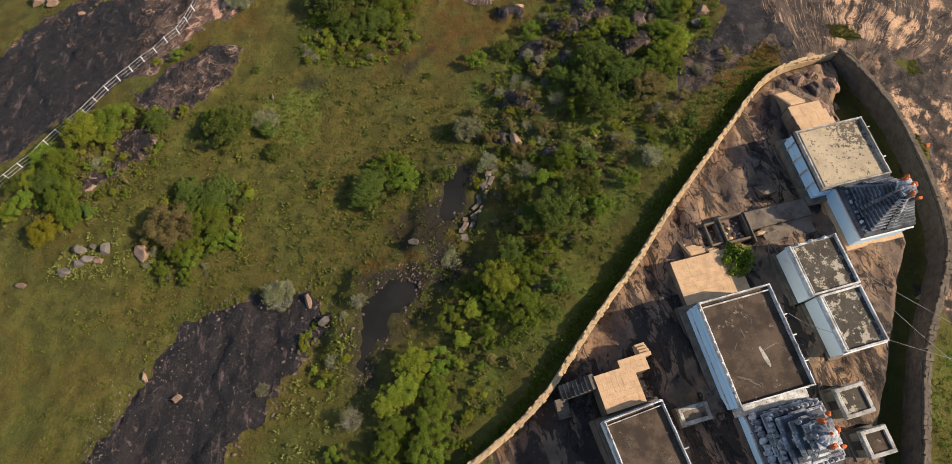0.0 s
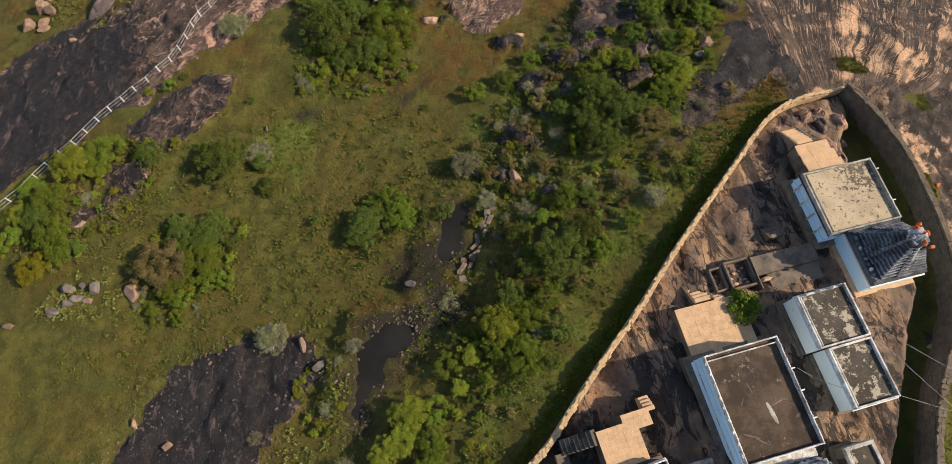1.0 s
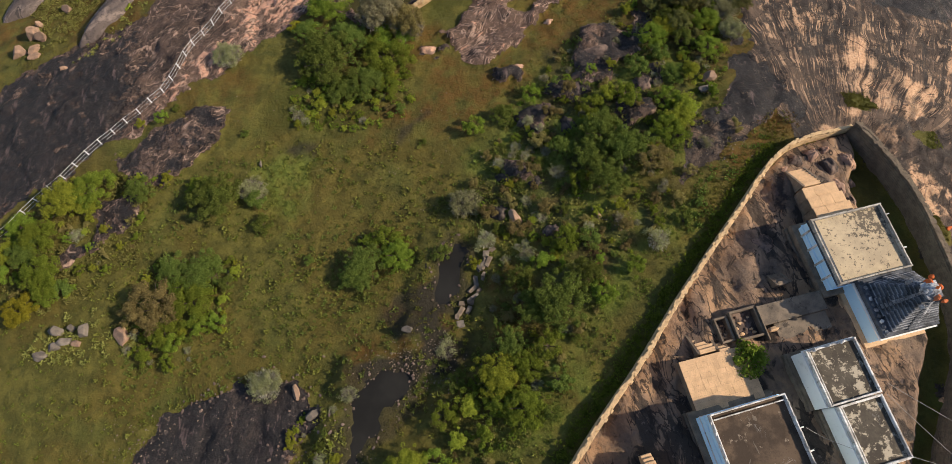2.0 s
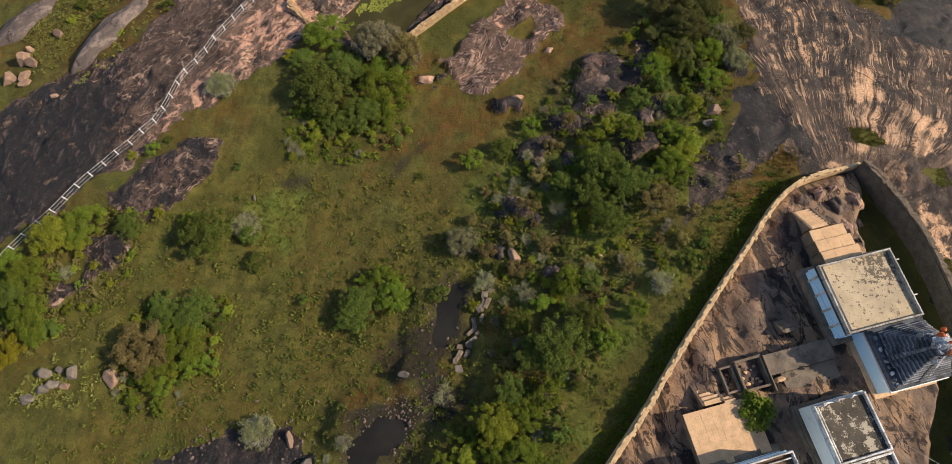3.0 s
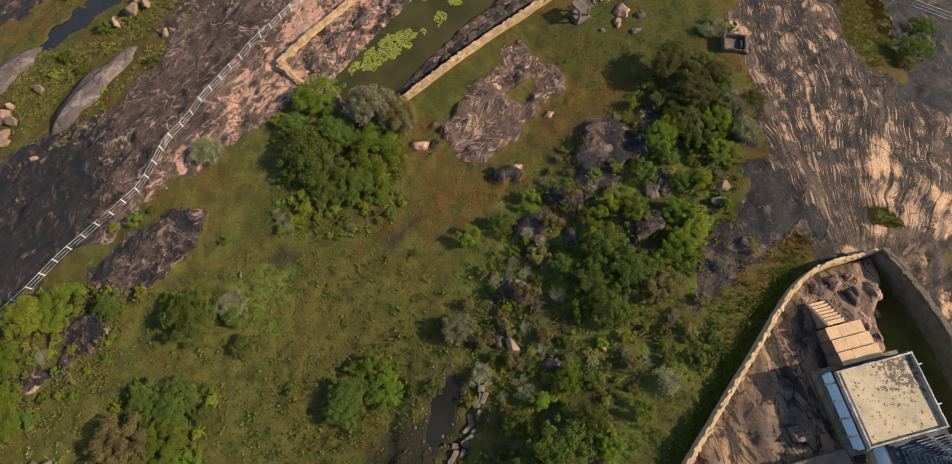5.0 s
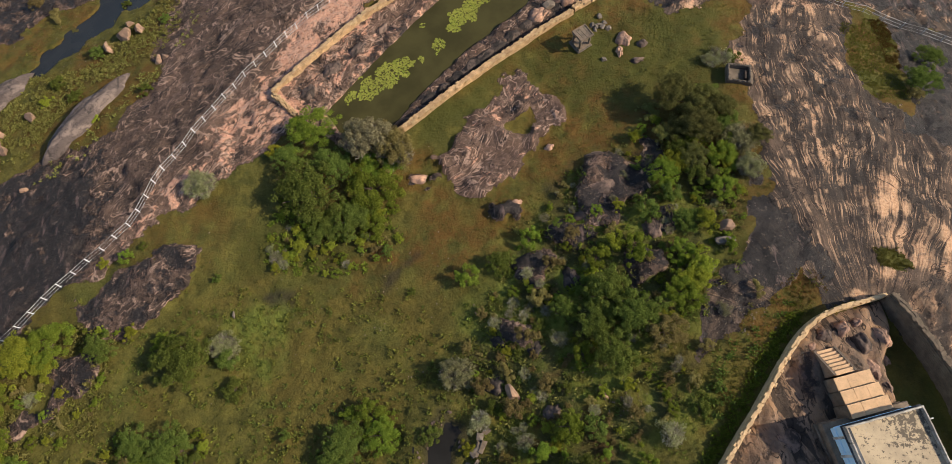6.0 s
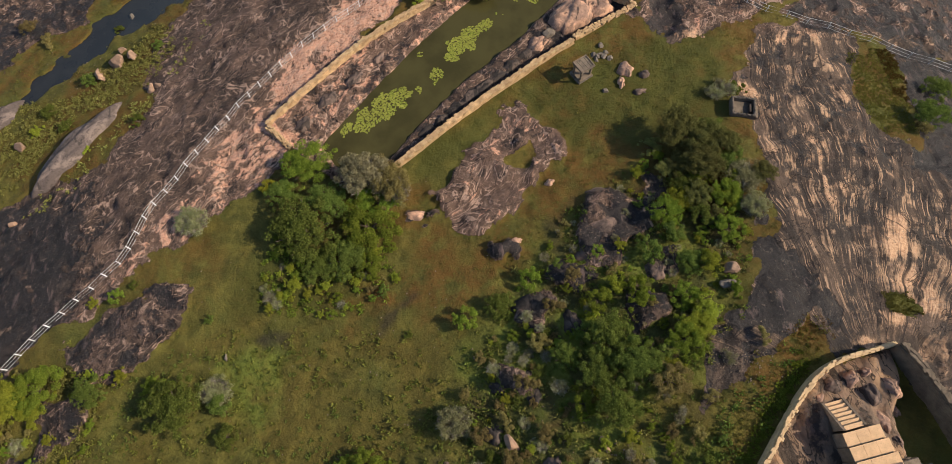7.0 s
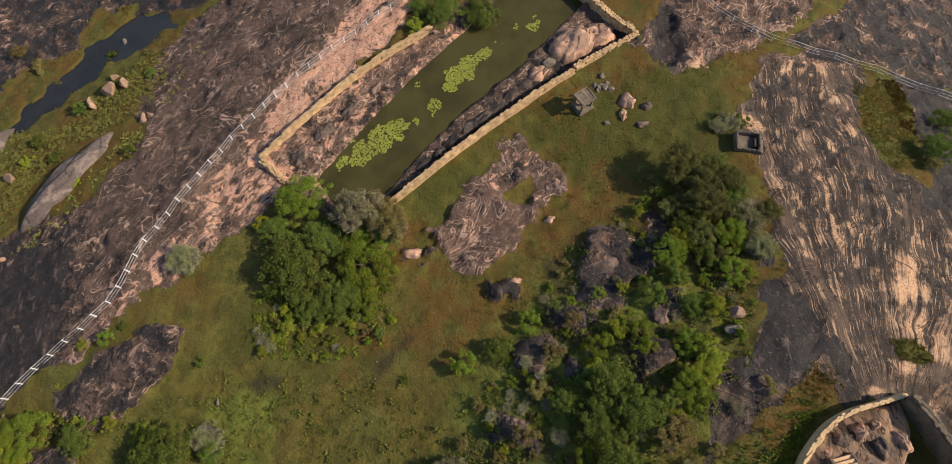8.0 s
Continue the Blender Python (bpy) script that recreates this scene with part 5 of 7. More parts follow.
def paved_terrace(name, x, y, z, turn, w, l, depth, label, tile=0.46, keep=None):
    """A raised terrace with laid slabs on top."""
    root = base(name, x, y, z, turn, label, "terrace")
    part("retaining_wall", block(-w / 2, w / 2, -l / 2, l / 2, -depth, -0.06, 0.05, 0.02), PLINTH, root)
    rng = random.Random(int(w * 100))
    shapes = [mesh_of(block(-0.5, 0.5, -0.5, 0.5, -0.5, 0.5, 0.02), "paving_slab", OCHRE)]
    nx, ny = max(1, round(w / tile)), max(1, round(l / tile))
    for i in range(nx):
        for j in range(ny):
            ob = new("paving_slab", shapes[0])
            ob.parent = root
            ob.matrix_basis = pose((i + 0.5) * w / nx - w / 2, (j + 0.5) * l / ny - l / 2, -0.03 + rng.uniform(-0.012, 0.012), 0, 0, rng.uniform(-1, 1)) @ Matrix.Diagonal((w / nx * 0.985, l / ny * 0.985, 0.09, 1))
    return root


def stair(name, x, y, z, turn, width, treads, run, rise, label, mat=OCHRE, cheeks=True):
    """Steps that climb along the thing's own +y; z is the foot."""
    root = base(name, x, y, z, turn, label, "stairs")
    for i in range(treads):
        part("step", block(-width / 2, width / 2, i * run, (i + 1) * run + 0.05, -0.6, (i + 1) * rise - 0.003 * i, 0.025, 0.01), mat, root)
    if cheeks:
        for s in (-1, 1):
            bm = bmesh.new()
            x0, x1 = sorted((s * (width / 2 + 0.004), s * (width / 2 + 0.22)))
            y1, z1 = treads * run, treads * rise + 0.12
            v = [bm.verts.new(p) for p in ((x0, -0.1, -0.6), (x0, y1, -0.6), (x0, y1, z1), (x0, -0.1, 0.2), (x1, -0.1, -0.6), (x1, y1, -0.6), (x1, y1, z1), (x1, -0.1, 0.2))]
            for f in ((0, 1, 2, 3), (7, 6, 5, 4), (0, 4, 5, 1), (1, 5, 6, 2), (2, 6, 7, 3), (3, 7, 4, 0)):
                bm.faces.new([v[i] for i in f])
            bmesh.ops.recalc_face_normals(bm, faces=bm.faces[:])
            part("stair_cheek", bm, PLINTH, root)
    return root


def low_hall():
    """The small hall at the south with a parapet round its brown roof."""
    root = base("small_hall", 14.1, 0.15, 9.4, 19.5, "small temple hall with a brown flat roof and white parapet", "temple")
    w, l = 5.1, 9.2
    moulded_wall(root, w, l, [(-1.2, 0.9, 0.4, "plinth", PLINTH), (0.904, 1.3, 0.28, "ledge", PLINTH), (1.304, 2.6, 0.0, "wall", WHITE), (2.604, 2.72, 0.08, "cornice", PARAPET)], None)
    flat_roof(root, w, l, 2.8, 3.25, 0.12, ROOF_BROWN, PARAPET)
    part("roof_gutter", block(-w / 2 + 0.2, w / 2 - 0.2, l / 2 - 0.42, l / 2 - 0.34, 2.81, 3.05, 0.02), PARAPET, root)
    pipes(root, w, (0.6, -2.0), 3.0)
    return root


def box_shrine(x, y, w, l, h, turn, label, roof=ROOF_GREY):
    """A small cube shrine with a rimmed roof."""
    z = at(x, y) - 0.1
    root = base("small_shrine", x, y, z, turn, label, "shrine", "small shrines in the temple yard")
    part("plinth", block(-w / 2 - 0.15, w / 2 + 0.15, -l / 2 - 0.15, l / 2 + 0.15, -0.4, 0.45, 0.04), PLINTH, root)
    part("wall", block(-w / 2 + 0.12, w / 2 - 0.12, -l / 2 + 0.12, l / 2 - 0.12, 0.455, h - 0.3, 0.03), PLINTH, root)
    part("doorway", block(-w / 2 + 0.07, -w / 2 + 0.115, -0.35, 0.35, 0.5, h - 0.7, 0.01), DARK_ROCK, root)
    flat_roof(root, w, l, h - 0.1, h + 0.1, 0.3, roof, RIM)
    part("eave", block(-w / 2 - 0.06, w / 2 + 0.06, -l / 2 - 0.06, l / 2 + 0.06, h - 0.3, h - 0.18, 0.03), RIM, root)
    return root


def sunken_court(x, y, z, turn, w, l):
    """A walled little court, open to the sky, floored with ochre earth."""
    root = base("walled_court", x, y, z, turn, "small open walled court floored with ochre earth", "courtyard")
    part("floor", block(-w / 2 + 0.16, w / 2 - 0.16, -l / 2 + 0.16, l / 2 - 0.16, -1.5, -0.75, 0), BROWN_HUMP, root)
    for x0, x1, y0, y1 in ((-w / 2, w / 2, l / 2 - 0.2, l / 2), (-w / 2, w / 2, -l / 2, -l / 2 + 0.2), (w / 2 - 0.2, w / 2, -l / 2 + 0.205, l / 2 - 0.205), (-w / 2, -w / 2 + 0.2, -l / 2 + 0.205, l / 2 - 0.205)):
        part("court_wall", block(x0, x1, y0, y1, -1.6, 0, 0.04, 0.02), PLINTH, root)
    rng = random.Random(4)
    for i in range(14):
        part("rubble", rough_stone_at(rng.uniform(-w / 2 + .4, w / 2 - .4), rng.uniform(-l / 2 + .4, l / 2 - .4), -0.72, i, (0.34, 0.28, 0.2)), RUBBLE if i % 2 else OCHRE, root)
    return root


temple_hall()
north_temple()
side_shrine()
low_hall()
box_shrine(30.55, 5.3, 2.5, 2.4, 2.3, 15, "small stone shrine with a white-rimmed mottled roof", MOTTLED)
box_shrine(31.4, 2.1, 2.2, 2.1, 2.3, 15, "small stone shrine with a white-rimmed dark roof", ROOF_BROWN)
box_shrine(18.2, 4.4, 2.6, 1.4, 1.2, 15, "low stone platform with a pale rim beside the hall", ROOF_GREY)
paved_terrace("paved_terrace", 21.3, 16.35, 9.9, 14.5, 6.1, 4.5, 2.4, "raised terrace paved with ochre slabs beside the hall")
stair("stairs_terrace", 19.9, 21.0, 8.1, 194.5, 1.5, 7, 0.34, 0.25, "stone steps climbing to the paved terrace")
stair("stairs_terrace", 21.7, 19.9, 8.6, 194.5, 1.0, 4, 0.3, 0.32, "short ochre steps onto the paved terrace", OCHRE, False)
paved_terrace("paved_terrace", 12.0, 6.35, 11.0, 17, 3.5, 3.2, 2.6, "L-shaped ochre terrace at the head of the steps")
paved_terrace("paved_terrace", 13.3, 8.35, 10.99, 17, 2.4, 1.4, 2.4, "narrow arm of the ochre terrace")
stair("stairs_yard", 7.3, 6.2, 8.9, -73, 1.3, 8, 0.34, 0.25, "dark stone stairway up to the ochre terrace", ROOF_GREY, False)
stair("stairs_yard", 7.75, 4.2, 8.0, 17, 1.1, 5, 0.32, 0.2, "lower flight of dark stone steps below the terrace", ROOF_GREY, False)
stair("stairs_terrace", 14.15, 10.3, 9.9, 197, 0.9, 4, 0.3, 0.26, "short ochre steps at the end of the terrace arm", OCHRE, False)
sunken_court(24.2, 21.2, 10.0, 14.5, 2.5, 2.7)
sunken_court(22.25, 20.7, 9.7, 14.5, 1.25, 2.3)
slabs = base("stone_terrace", 29.2, 21.8, 9.8, 14.5, "low grey stone terrace between the temples", "terrace")
for n, (x0, x1, y0, y1, z1) in enumerate(((-3.6, 2.6, 0.1, 1.9, 0.1), (-2.6, 2.4, -1.5, 0.09, -0.15), (-2.0, 1.6, -2.8, -1.51, -0.5))):
    part("terrace_slab", block(x0, x1, y0, y1, -2.4, z1, 0.05, 0.02), ROOF_GREY, slabs)
part("terrace_wall", block(-3.75, -3.605, -1.2, 1.9, -2.2, 0.35, 0.04, 0.02), PLINTH, slabs)
part("loose_slab", rough_stone_at(-3.0, -0.4, 0.0, 77, (0.9, 0.5, 0.5)), OCHRE, slabs)
stair("stairs_low", 28.0, 26.1, 8.4, 194, 1.0, 4, 0.3, 0.3, "short broken stone steps", PLINTH)
# the ochre stepped platforms north of the upper temple
for n, (d, z) in enumerate(((0.6, 10.45), (1.75, 10.2), (2.9, 9.95))):
    paved_terrace("stone_platform", 34.0 - 0.24 * (d + 0.2), 31.3 + 0.97 * (d + 0.0), z, 14, 3.7 - 0.15 * n, 1.14, 2.6, "ochre stone platform stepping down from the temple", 1.2)
stair("stairs_north", 32.1, 37.0, 8.2, 194, 1.7, 7, 0.33, 0.24, "ochre stone steps below the upper temple")

# ---- plants ----


def quads_mesh(name, centre, along, across, mat, fold=None):
    """Many small four-sided blades: centre, half length and half width vectors."""
    n = len(centre)
    v = np.stack([centre - along, centre + across, centre + along, centre - across], 1)
    if fold is not None:
        v[:, 1] += fold
        v[:, 3] += fold
    me = bpy.data.meshes.new(name)
    me.from_pydata(v.reshape(-1, 3).tolist(), [], np.arange(4 * n).reshape(n, 4).tolist())
    me.materials.append(mat)
    return me


def unit(v):
    return v / np.maximum(1e-6, np.linalg.norm(v, axis=1))[:, None]


def crown_points(rng, lumps, tall, ragged, small=0.17, large=0.34):
    """Centres and sizes of the clumps that make an uneven crown about 1 in radius."""
    c, r = [], []
    for _ in range(lumps):
        a, q = rng.uniform(0, 2 * math.pi), math.sqrt(rng.uniform(0, 1)) * (0.74 + ragged * rng.uniform(-0.3, 0.35))
        z = tall * (0.35 + 0.6 * math.sqrt(max(0, 1 - q * q)) * rng.uniform(0.55, 1.05))
        c.append((q * math.cos(a), q * math.sin(a), z))
        r.append(rng.uniform(small, large) * (1.1 - 0.3 * q))
    return np.array(c), np.array(r)


def crown_mesh(seed, mat, lumps=26, leaves=2600, size=0.062, tall=0.9, ragged=0.6, small=0.17, large=0.34):
    rng = random.Random(seed)
    nr = np.random.RandomState(seed)
    c, r = crown_points(rng, lumps, tall, ragged, small, large)
    pick = nr.choice(lumps, leaves, p=r**2 / (r**2).sum())
    way = unit(nr.normal(size=(leaves, 3)) + np.array([0, 0, 0.25]))
    p = c[pick] + way * (r[pick] * nr.uniform(0.55, 1.08, leaves))[:, None] * np.array([1, 1, 0.85])
    low = p[:, 2] < 0.06
    p[low, 2] = nr.uniform(0.06, 0.3, low.sum())
    face = unit(way * 0.8 + nr.normal(size=(leaves, 3)) * 0.55 + np.array([0.1, 0, 0.4]))
    a = unit(np.cross(face, nr.normal(size=(leaves, 3))))
    b = np.cross(face, a)
    s = size * nr.uniform(0.6, 1.35, leaves)[:, None]
    return quads_mesh("crown", p, a * s, b * s * 0.55, mat, face * s * 0.18)


def limbs_mesh(seed, tall, spread=0.7, count=6, thick=0.05):
    """A tapered trunk that forks into limbs, all of one piece."""
    rng = random.Random(seed)
    bm = bmesh.new()
    ring = lambda x, y, z, r: [bm.verts.new((x + r * math.cos(1.2566 * k), y + r * math.sin(1.2566 * k), z)) for k in range(5)]
    foot, fork = ring(0, 0, -0.12, thick * 1.3), ring(0, 0, tall * 0.12, thick)
    skin = lambda a, b: [bm.faces.new((a[k], a[(k + 1) % 5], b[(k + 1) % 5], b[k])) for k in range(5)]
    skin(foot, fork)
    for i in range(count):
        a = 2 * math.pi * (i + rng.uniform(-0.3, 0.3)) / count
        last = fork
        for k in range(1, 4):
            t = k / 3
            here = ring(math.cos(a) * spread * t**1.4 + rng.uniform(-0.03, 0.03), math.sin(a) * spread * t**1.4 + rng.uniform(-0.03, 0.03), tall * (0.12 + 0.63 * t), thick * (0.75 - 0.6 * t))
            skin(last, here)
            last = here
    return mesh_of(bm, "trunk", BARK)


def twig_mesh(seed, count=900, tall=0.9):
    """A dry, pale shrub: fine twigs that fan out from the foot, tipped with sparse leaves."""
    nr = np.random.RandomState(seed)
    a = nr.uniform(0, 2 * np.pi, count)
    lean = np.sqrt(nr.uniform(0, 1, count)) * 1.15
    way = np.stack([np.cos(a) * np.sin(lean), np.sin(a) * np.sin(lean), np.cos(lean)], -1)
    start = nr.uniform(0.25, 0.75, count)
    length = nr.uniform(0.12, 0.30, count)
    mid = way * (start + length * 0.5)[:, None] * np.array([1, 1, tall])
    along = unit(way + 0.35 * nr.normal(size=(count, 3))) * (length * 0.5)[:, None]
    side = unit(np.cross(along, nr.normal(size=(count, 3)))) * 0.011
    return quads_mesh("twig_tangle", mid, along, side, TWIG)


PLANT_WORDS = {
    "deep": ("bush", "dense dark green bush growing in rough grass", "bush"),
    "fresh": ("bush", "leafy fresh green bush in full leaf", "bush"),
    "lime": ("bush", "sunlit yellow-green bush in full leaf", "bush"),
    "gold": ("bush", "small bush with yellow leaves", "bush"),
    "rusty": ("bush", "olive-brown bush with drying leaves", "bush"),
    "shady": ("tree", "dark green broad-crowned tree on the rocks", "tree"),
    "pale": ("shrub", "dry grey shrub with bare twigs", "shrub"),
}
MODELS = {}
for n, kind in enumerate(PLANT_WORDS):
    for v in range(5):
        # 0 to 2: low bushes; 3 and 4: large crowns of finer leaves
        name, label, category = PLANT_WORDS[kind]
        root = base(name, 0, 0, -200 - 10 * n, 0, label, category, name + " growth on the hill")
        tall = {"shady": 1.2, "pale": 0.8}.get(kind, 0.9) + 0.1 * (v % 3 - 1)
        seed = 100 + n * 10 + v
        if kind == "pale":
            crown = new("crown", crown_mesh(seed, LEAF[kind], 18, 900, 0.045, tall, 0.9) if v < 3 else crown_mesh(seed, LEAF[kind], 70, 4800, 0.030, tall, 0.75, 0.09, 0.21))
            tw = new("twig_tangle", twig_mesh(seed, 1300 if v < 3 else 2400, tall))
            tw.parent = root
        elif v < 3:
            crown = new("crown", crown_mesh(seed, LEAF[kind], 18 + 6 * v, 3400, 0.044, tall, 0.9, 0.13, 0.28))
        else:
            crown = new("crown", crown_mesh(seed, LEAF[kind], 60 + 20 * (v - 3), 10000, 0.027, tall, 0.8, 0.09, 0.21))
        trunk = new("trunk", limbs_mesh(seed, tall))
        crown.parent = trunk.parent = root
        MODELS[kind, v] = root

GROWTH = collections.defaultdict(list)
GROWTH["lime"] += [(-46.2, 37.3, 2.7), (-45.1, 33.4, 2.8), (-35, 40.2, 1), (2.1, 17.1, 2.3), (-0.2, 14.7, 1.4), (-1.1, 11.6, 1.1), (-5.7, 9, 2.2), (-6.5, 6.9, 1.9), (-8.1, 5.6, 1.6), (-2.7, -1.2, 1.8), (-16.9, 11.4, 0.8), (0.3, 28.7, 0.9), (14.8, 34.1, 0.9), (12.5, 33.6, 0.8), (-18.4, 49.7, 1), (-6.4, 88.6, 1.5), (-56.2, 72.4, 1.1), (-47.8, 68.7, 0.9), (-40.1, 48.1, 0.9)]
GROWTH["fresh"] += [(-43.4, 38.9, 2.5), (-40.3, 39, 2.8), (-48.1, 33, 2.4), (-45.9, 28.5, 2.6), (-51.5, 28.9, 1.4), (-30.9, 38.8, 1.8), (-29.2, 25.2, 2.5), (-26.4, 23.4, 1.2), (-31.7, 21.9, 1.9), (-33.3, 20, 1.3), (-30.5, 21, 1.4), (-8.9, 31.5, 2), (-7.6, 29.9, 1.8), (-11.4, 32.1, 1.2), (0.1, 45.7, 1.4), (4.9, 17.9, 1.8), (7, 19.8, 1.5), (4.8, 14.2, 2.2), (2.6, 15.1, 1.7), (0.9, 12, 1.4), (-2.5, 13.7, 1.4), (-3.5, 6.8, 1.6), (-3.9, 4.2, 1.7), (-7.1, 3.5, 1.9), (-7.8, 1.5, 1.8), (-4.3, 1.4, 2.1), (-13, 1.3, 1), (-10.6, 0.2, 1.3), (-3.3, 9.6, 1.4), (-6.3, -1.2, 2)]
GROWTH["fresh"] += [(-9.5, -2.2, 1.5), (6.6, 49.8, 1.3), (20.6, 42.8, 2.1), (11, 37.1, 1.5), (15.6, 27.3, 1.2), (12.3, 24.6, 1.6), (7, 28.3, 1.4), (9.4, 30.5, 1.6), (13.2, 47.1, 1.3), (16.9, 47, 1.4), (-18.2, 63.8, 3), (-10.6, 56.2, 3.5), (-10, 59.5, 2.9), (-10.3, 52, 1.8), (21.1, 56.7, 2.1), (27.3, 58.5, 2), (26.8, 54.5, 1.7), (18.8, 62.1, 0.9), (17.2, 48.6, 1.4), (21.5, 47.2, 1.7), (26.1, 47.8, 1.1), (-37.6, 48.7, 0.9)]
GROWTH["deep"] += [(-37.6, 38.5, 2), (-48.9, 31.6, 2.1), (-28.4, 37.2, 3.1), (-23.2, 34.3, 1.4), (-28.8, 28.9, 2.5), (-31.8, 29.1, 2), (-27.5, 28.6, 1.3), (-11.3, 28.9, 2.3), (-12.3, 27.7, 1.8), (-3.2, 29.9, 1), (3.6, 20, 1.8), (7.7, 16.7, 1.4), (-1.4, 16.8, 1.1), (7, 13.8, 1), (-17.5, 30, 0.7), (-24.3, 37.3, 1.3), (-41.3, 35.3, 1), (3.5, 47, 1.8), (13.8, 43.1, 2.8), (16.4, 40.7, 2.7), (12.4, 39.9, 2.1), (13.7, 36.9, 2.3), (9.6, 41.5, 1.6), (8.1, 23.9, 3.1), (10.9, 26.8, 1.9), (5.7, 23.2, 1.9), (4.7, 26.6, 1.6), (11.6, 30.4, 1.2), (2.6, 32.3, 0.8), (9.1, 33.9, 0.8)]
GROWTH["deep"] += [(20.6, 31.9, 0.9), (22.6, 33.8, 0.7), (11.7, 44, 1.4), (-5.8, 44.3, 0.6), (-20.8, 60.6, 2), (-17.6, 55.7, 4.2), (-15.5, 59.1, 2.9), (-12.7, 52.6, 2.4), (-15.6, 51.7, 1.9), (18.8, 52.3, 1.5), (22.5, 50.9, 1.6), (21.5, 54.2, 1.3), (24.3, 56.1, 1.5), (-2.9, 90.2, 2.6), (1.7, 90.3, 2.7), (-6.1, 91.6, 1.6), (-26.9, 46.1, 0.6), (52.8, 69.4, 2.3), (56, 73.9, 1.8), (31.7, 73.4, 1), (-55.6, 75.6, 1.3), (-51.9, 72.8, 1.1), (-51.4, 80.7, 1.1), (-41.4, 72.4, 1), (-50.5, 90.7, 0.9), (-42.7, 85.9, 1), (-36, 50, 0.6)]
GROWTH["pale"] += [(-44.1, 33.4, 1.1), (-25, 38.6, 2), (-20.2, 16.9, 1.8), (-11.5, 4.4, 1.4), (-2.7, 20, 1.3), (-13.9, 9.8, 1), (-11.7, 15.8, 1), (-20.6, 7.3, 0.8), (-1, 35.5, 2), (8.9, 38.6, 1), (2.8, 40.5, 1), (17.9, 29.8, 1.4), (5.4, 29.3, 1), (1.4, 31.1, 1.2), (6.1, 45.7, 0.8), (23.4, 45.4, 1.1), (24.4, 41, 0.8), (4.7, 42.6, 0.9), (-20.8, 48.4, 1.1), (29.7, 60.8, 2.2), (30, 57.1, 1.7), (-30.7, 57.3, 2), (29.1, 72.5, 1.2)]
GROWTH["pale"] += [(28.6, 72.7, 1.0), (30.4, 72.9, 1.1), (29.7, 73.9, 0.8)]
GROWTH["gold"] += [(-47.9, 24.7, 2), (-22.5, 61.3, 0.9)]
GROWTH["rusty"] += [(-33.4, 24.9, 3.3), (18.6, 39, 2.1), (7.2, 42.9, 1.4), (5.8, 39, 1.4), (1.5, 34.3, 1.1), (3.9, 35.5, 1), (4.4, 32.2, 1.1), (7.4, 34.6, 1), (15.1, 31.6, 0.9), (20.5, 34.5, 0.8), (22.1, 37.6, 0.9), (18.3, 34.6, 0.7), (27.7, 43, 0.9), (10.9, 49.9, 1.1), (8.8, 46.8, 1.2), (14.9, 50.4, 0.9), (-9.6, 62.5, 2.4), (51.7, 67.4, 1.1), (-50, 81.6, 1), (-64.6, 91.8, 1.4), (-60.9, 89.2, 1.5)]
GROWTH["lime"] += [(22.6, 58.1, 2.0), (21.9, 44.1, 2.0), (23.0, 45.8, 1.4), (24.2, 50.6, 1.5), (19.1, 40.3, 1.3), (18.8, 62.1, 0.8), (27.6, 58.2, 1.6), (28.4, 60.6, 1.3), (15.2, 48.6, 1.4)]
GROWTH["deep"] += [(26.9, 66.6, 2.4), (28.4, 63.0, 2.0), (23.4, 59.8, 1.9)]
GROWTH["fresh"] += [(24.9, 60.6, 1.6), (21.2, 63.9, 1.0)]
GROWTH["shady"] += [(23.4, 66.7, 3.0), (26.0, 65.2, 2.8), (28, 64.6, 2.1), (24.4, 58.6, 1.8), (25.5, 62.4, 2.5), (23.2, 62.1, 1.9), (20.8, 65.2, 1.3), (31.6, 61, 1.6), (21.5, 62, 1.4), (25.8, 56.1, 1.3)]
GROWTH["fresh"] += [(-51.1, 34.6, 2.0), (-45.4, 30.3, 1.9), (-52.1, 27.7, 1.5), (-45.2, 26.6, 1.7), (-39.3, 37.4, 1.8), (-30.2, 27.0, 1.6), (-28.3, 23.1, 1.3), (-42.6, 37.2, 1.6)]
GROWTH["lime"] += [(-51.4, 31.5, 1.7), (-43.8, 37.0, 2.1), (-53.0, 27.3, 1.6)]
GROWTH["deep"] += [(-43.8, 27.1, 1.2), (-32.2, 26.7, 1.5), (-26.1, 27.5, 1.1), (-53.3, 30.9, 1.4)]
GROWTH["rusty"] += [(-32.7, 23.8, 1.4)]
for kind in GROWTH:
    GROWTH[kind] = [(x, y, r) for x, y, r in GROWTH[kind] if inward(np.array([x]), np.array([y]), LEDGES[1])[0] < -0.45 * r]
rng = random.Random(11)
used = set()
for kind, spots in GROWTH.items():
    for x, y, r in spots:
        v = rng.randrange(3) if r < 1.55 else rng.choice((3, 4))
        s = r * rng.uniform(1.0, 1.12)
        m = pose(x, y, at(x, y) - 0.05, 0, 0, rng.uniform(0, 360))
        ob = MODELS[kind, v]
        if (kind, v) not in used:
            used.add((kind, v))
            ob.matrix_basis = m
        else:
            ob = copy_thing(ob, m)
        ob.scale = (s * rng.uniform(0.92, 1.1), s * rng.uniform(0.92, 1.1), s * (rng.uniform(0.85, 1.1) if x > 0 else rng.uniform(0.66, 0.88)))
for key, ob in MODELS.items():
    if key not in used:
        for o in (*ob.children_recursive, ob):
            bpy.data.objects.remove(o)
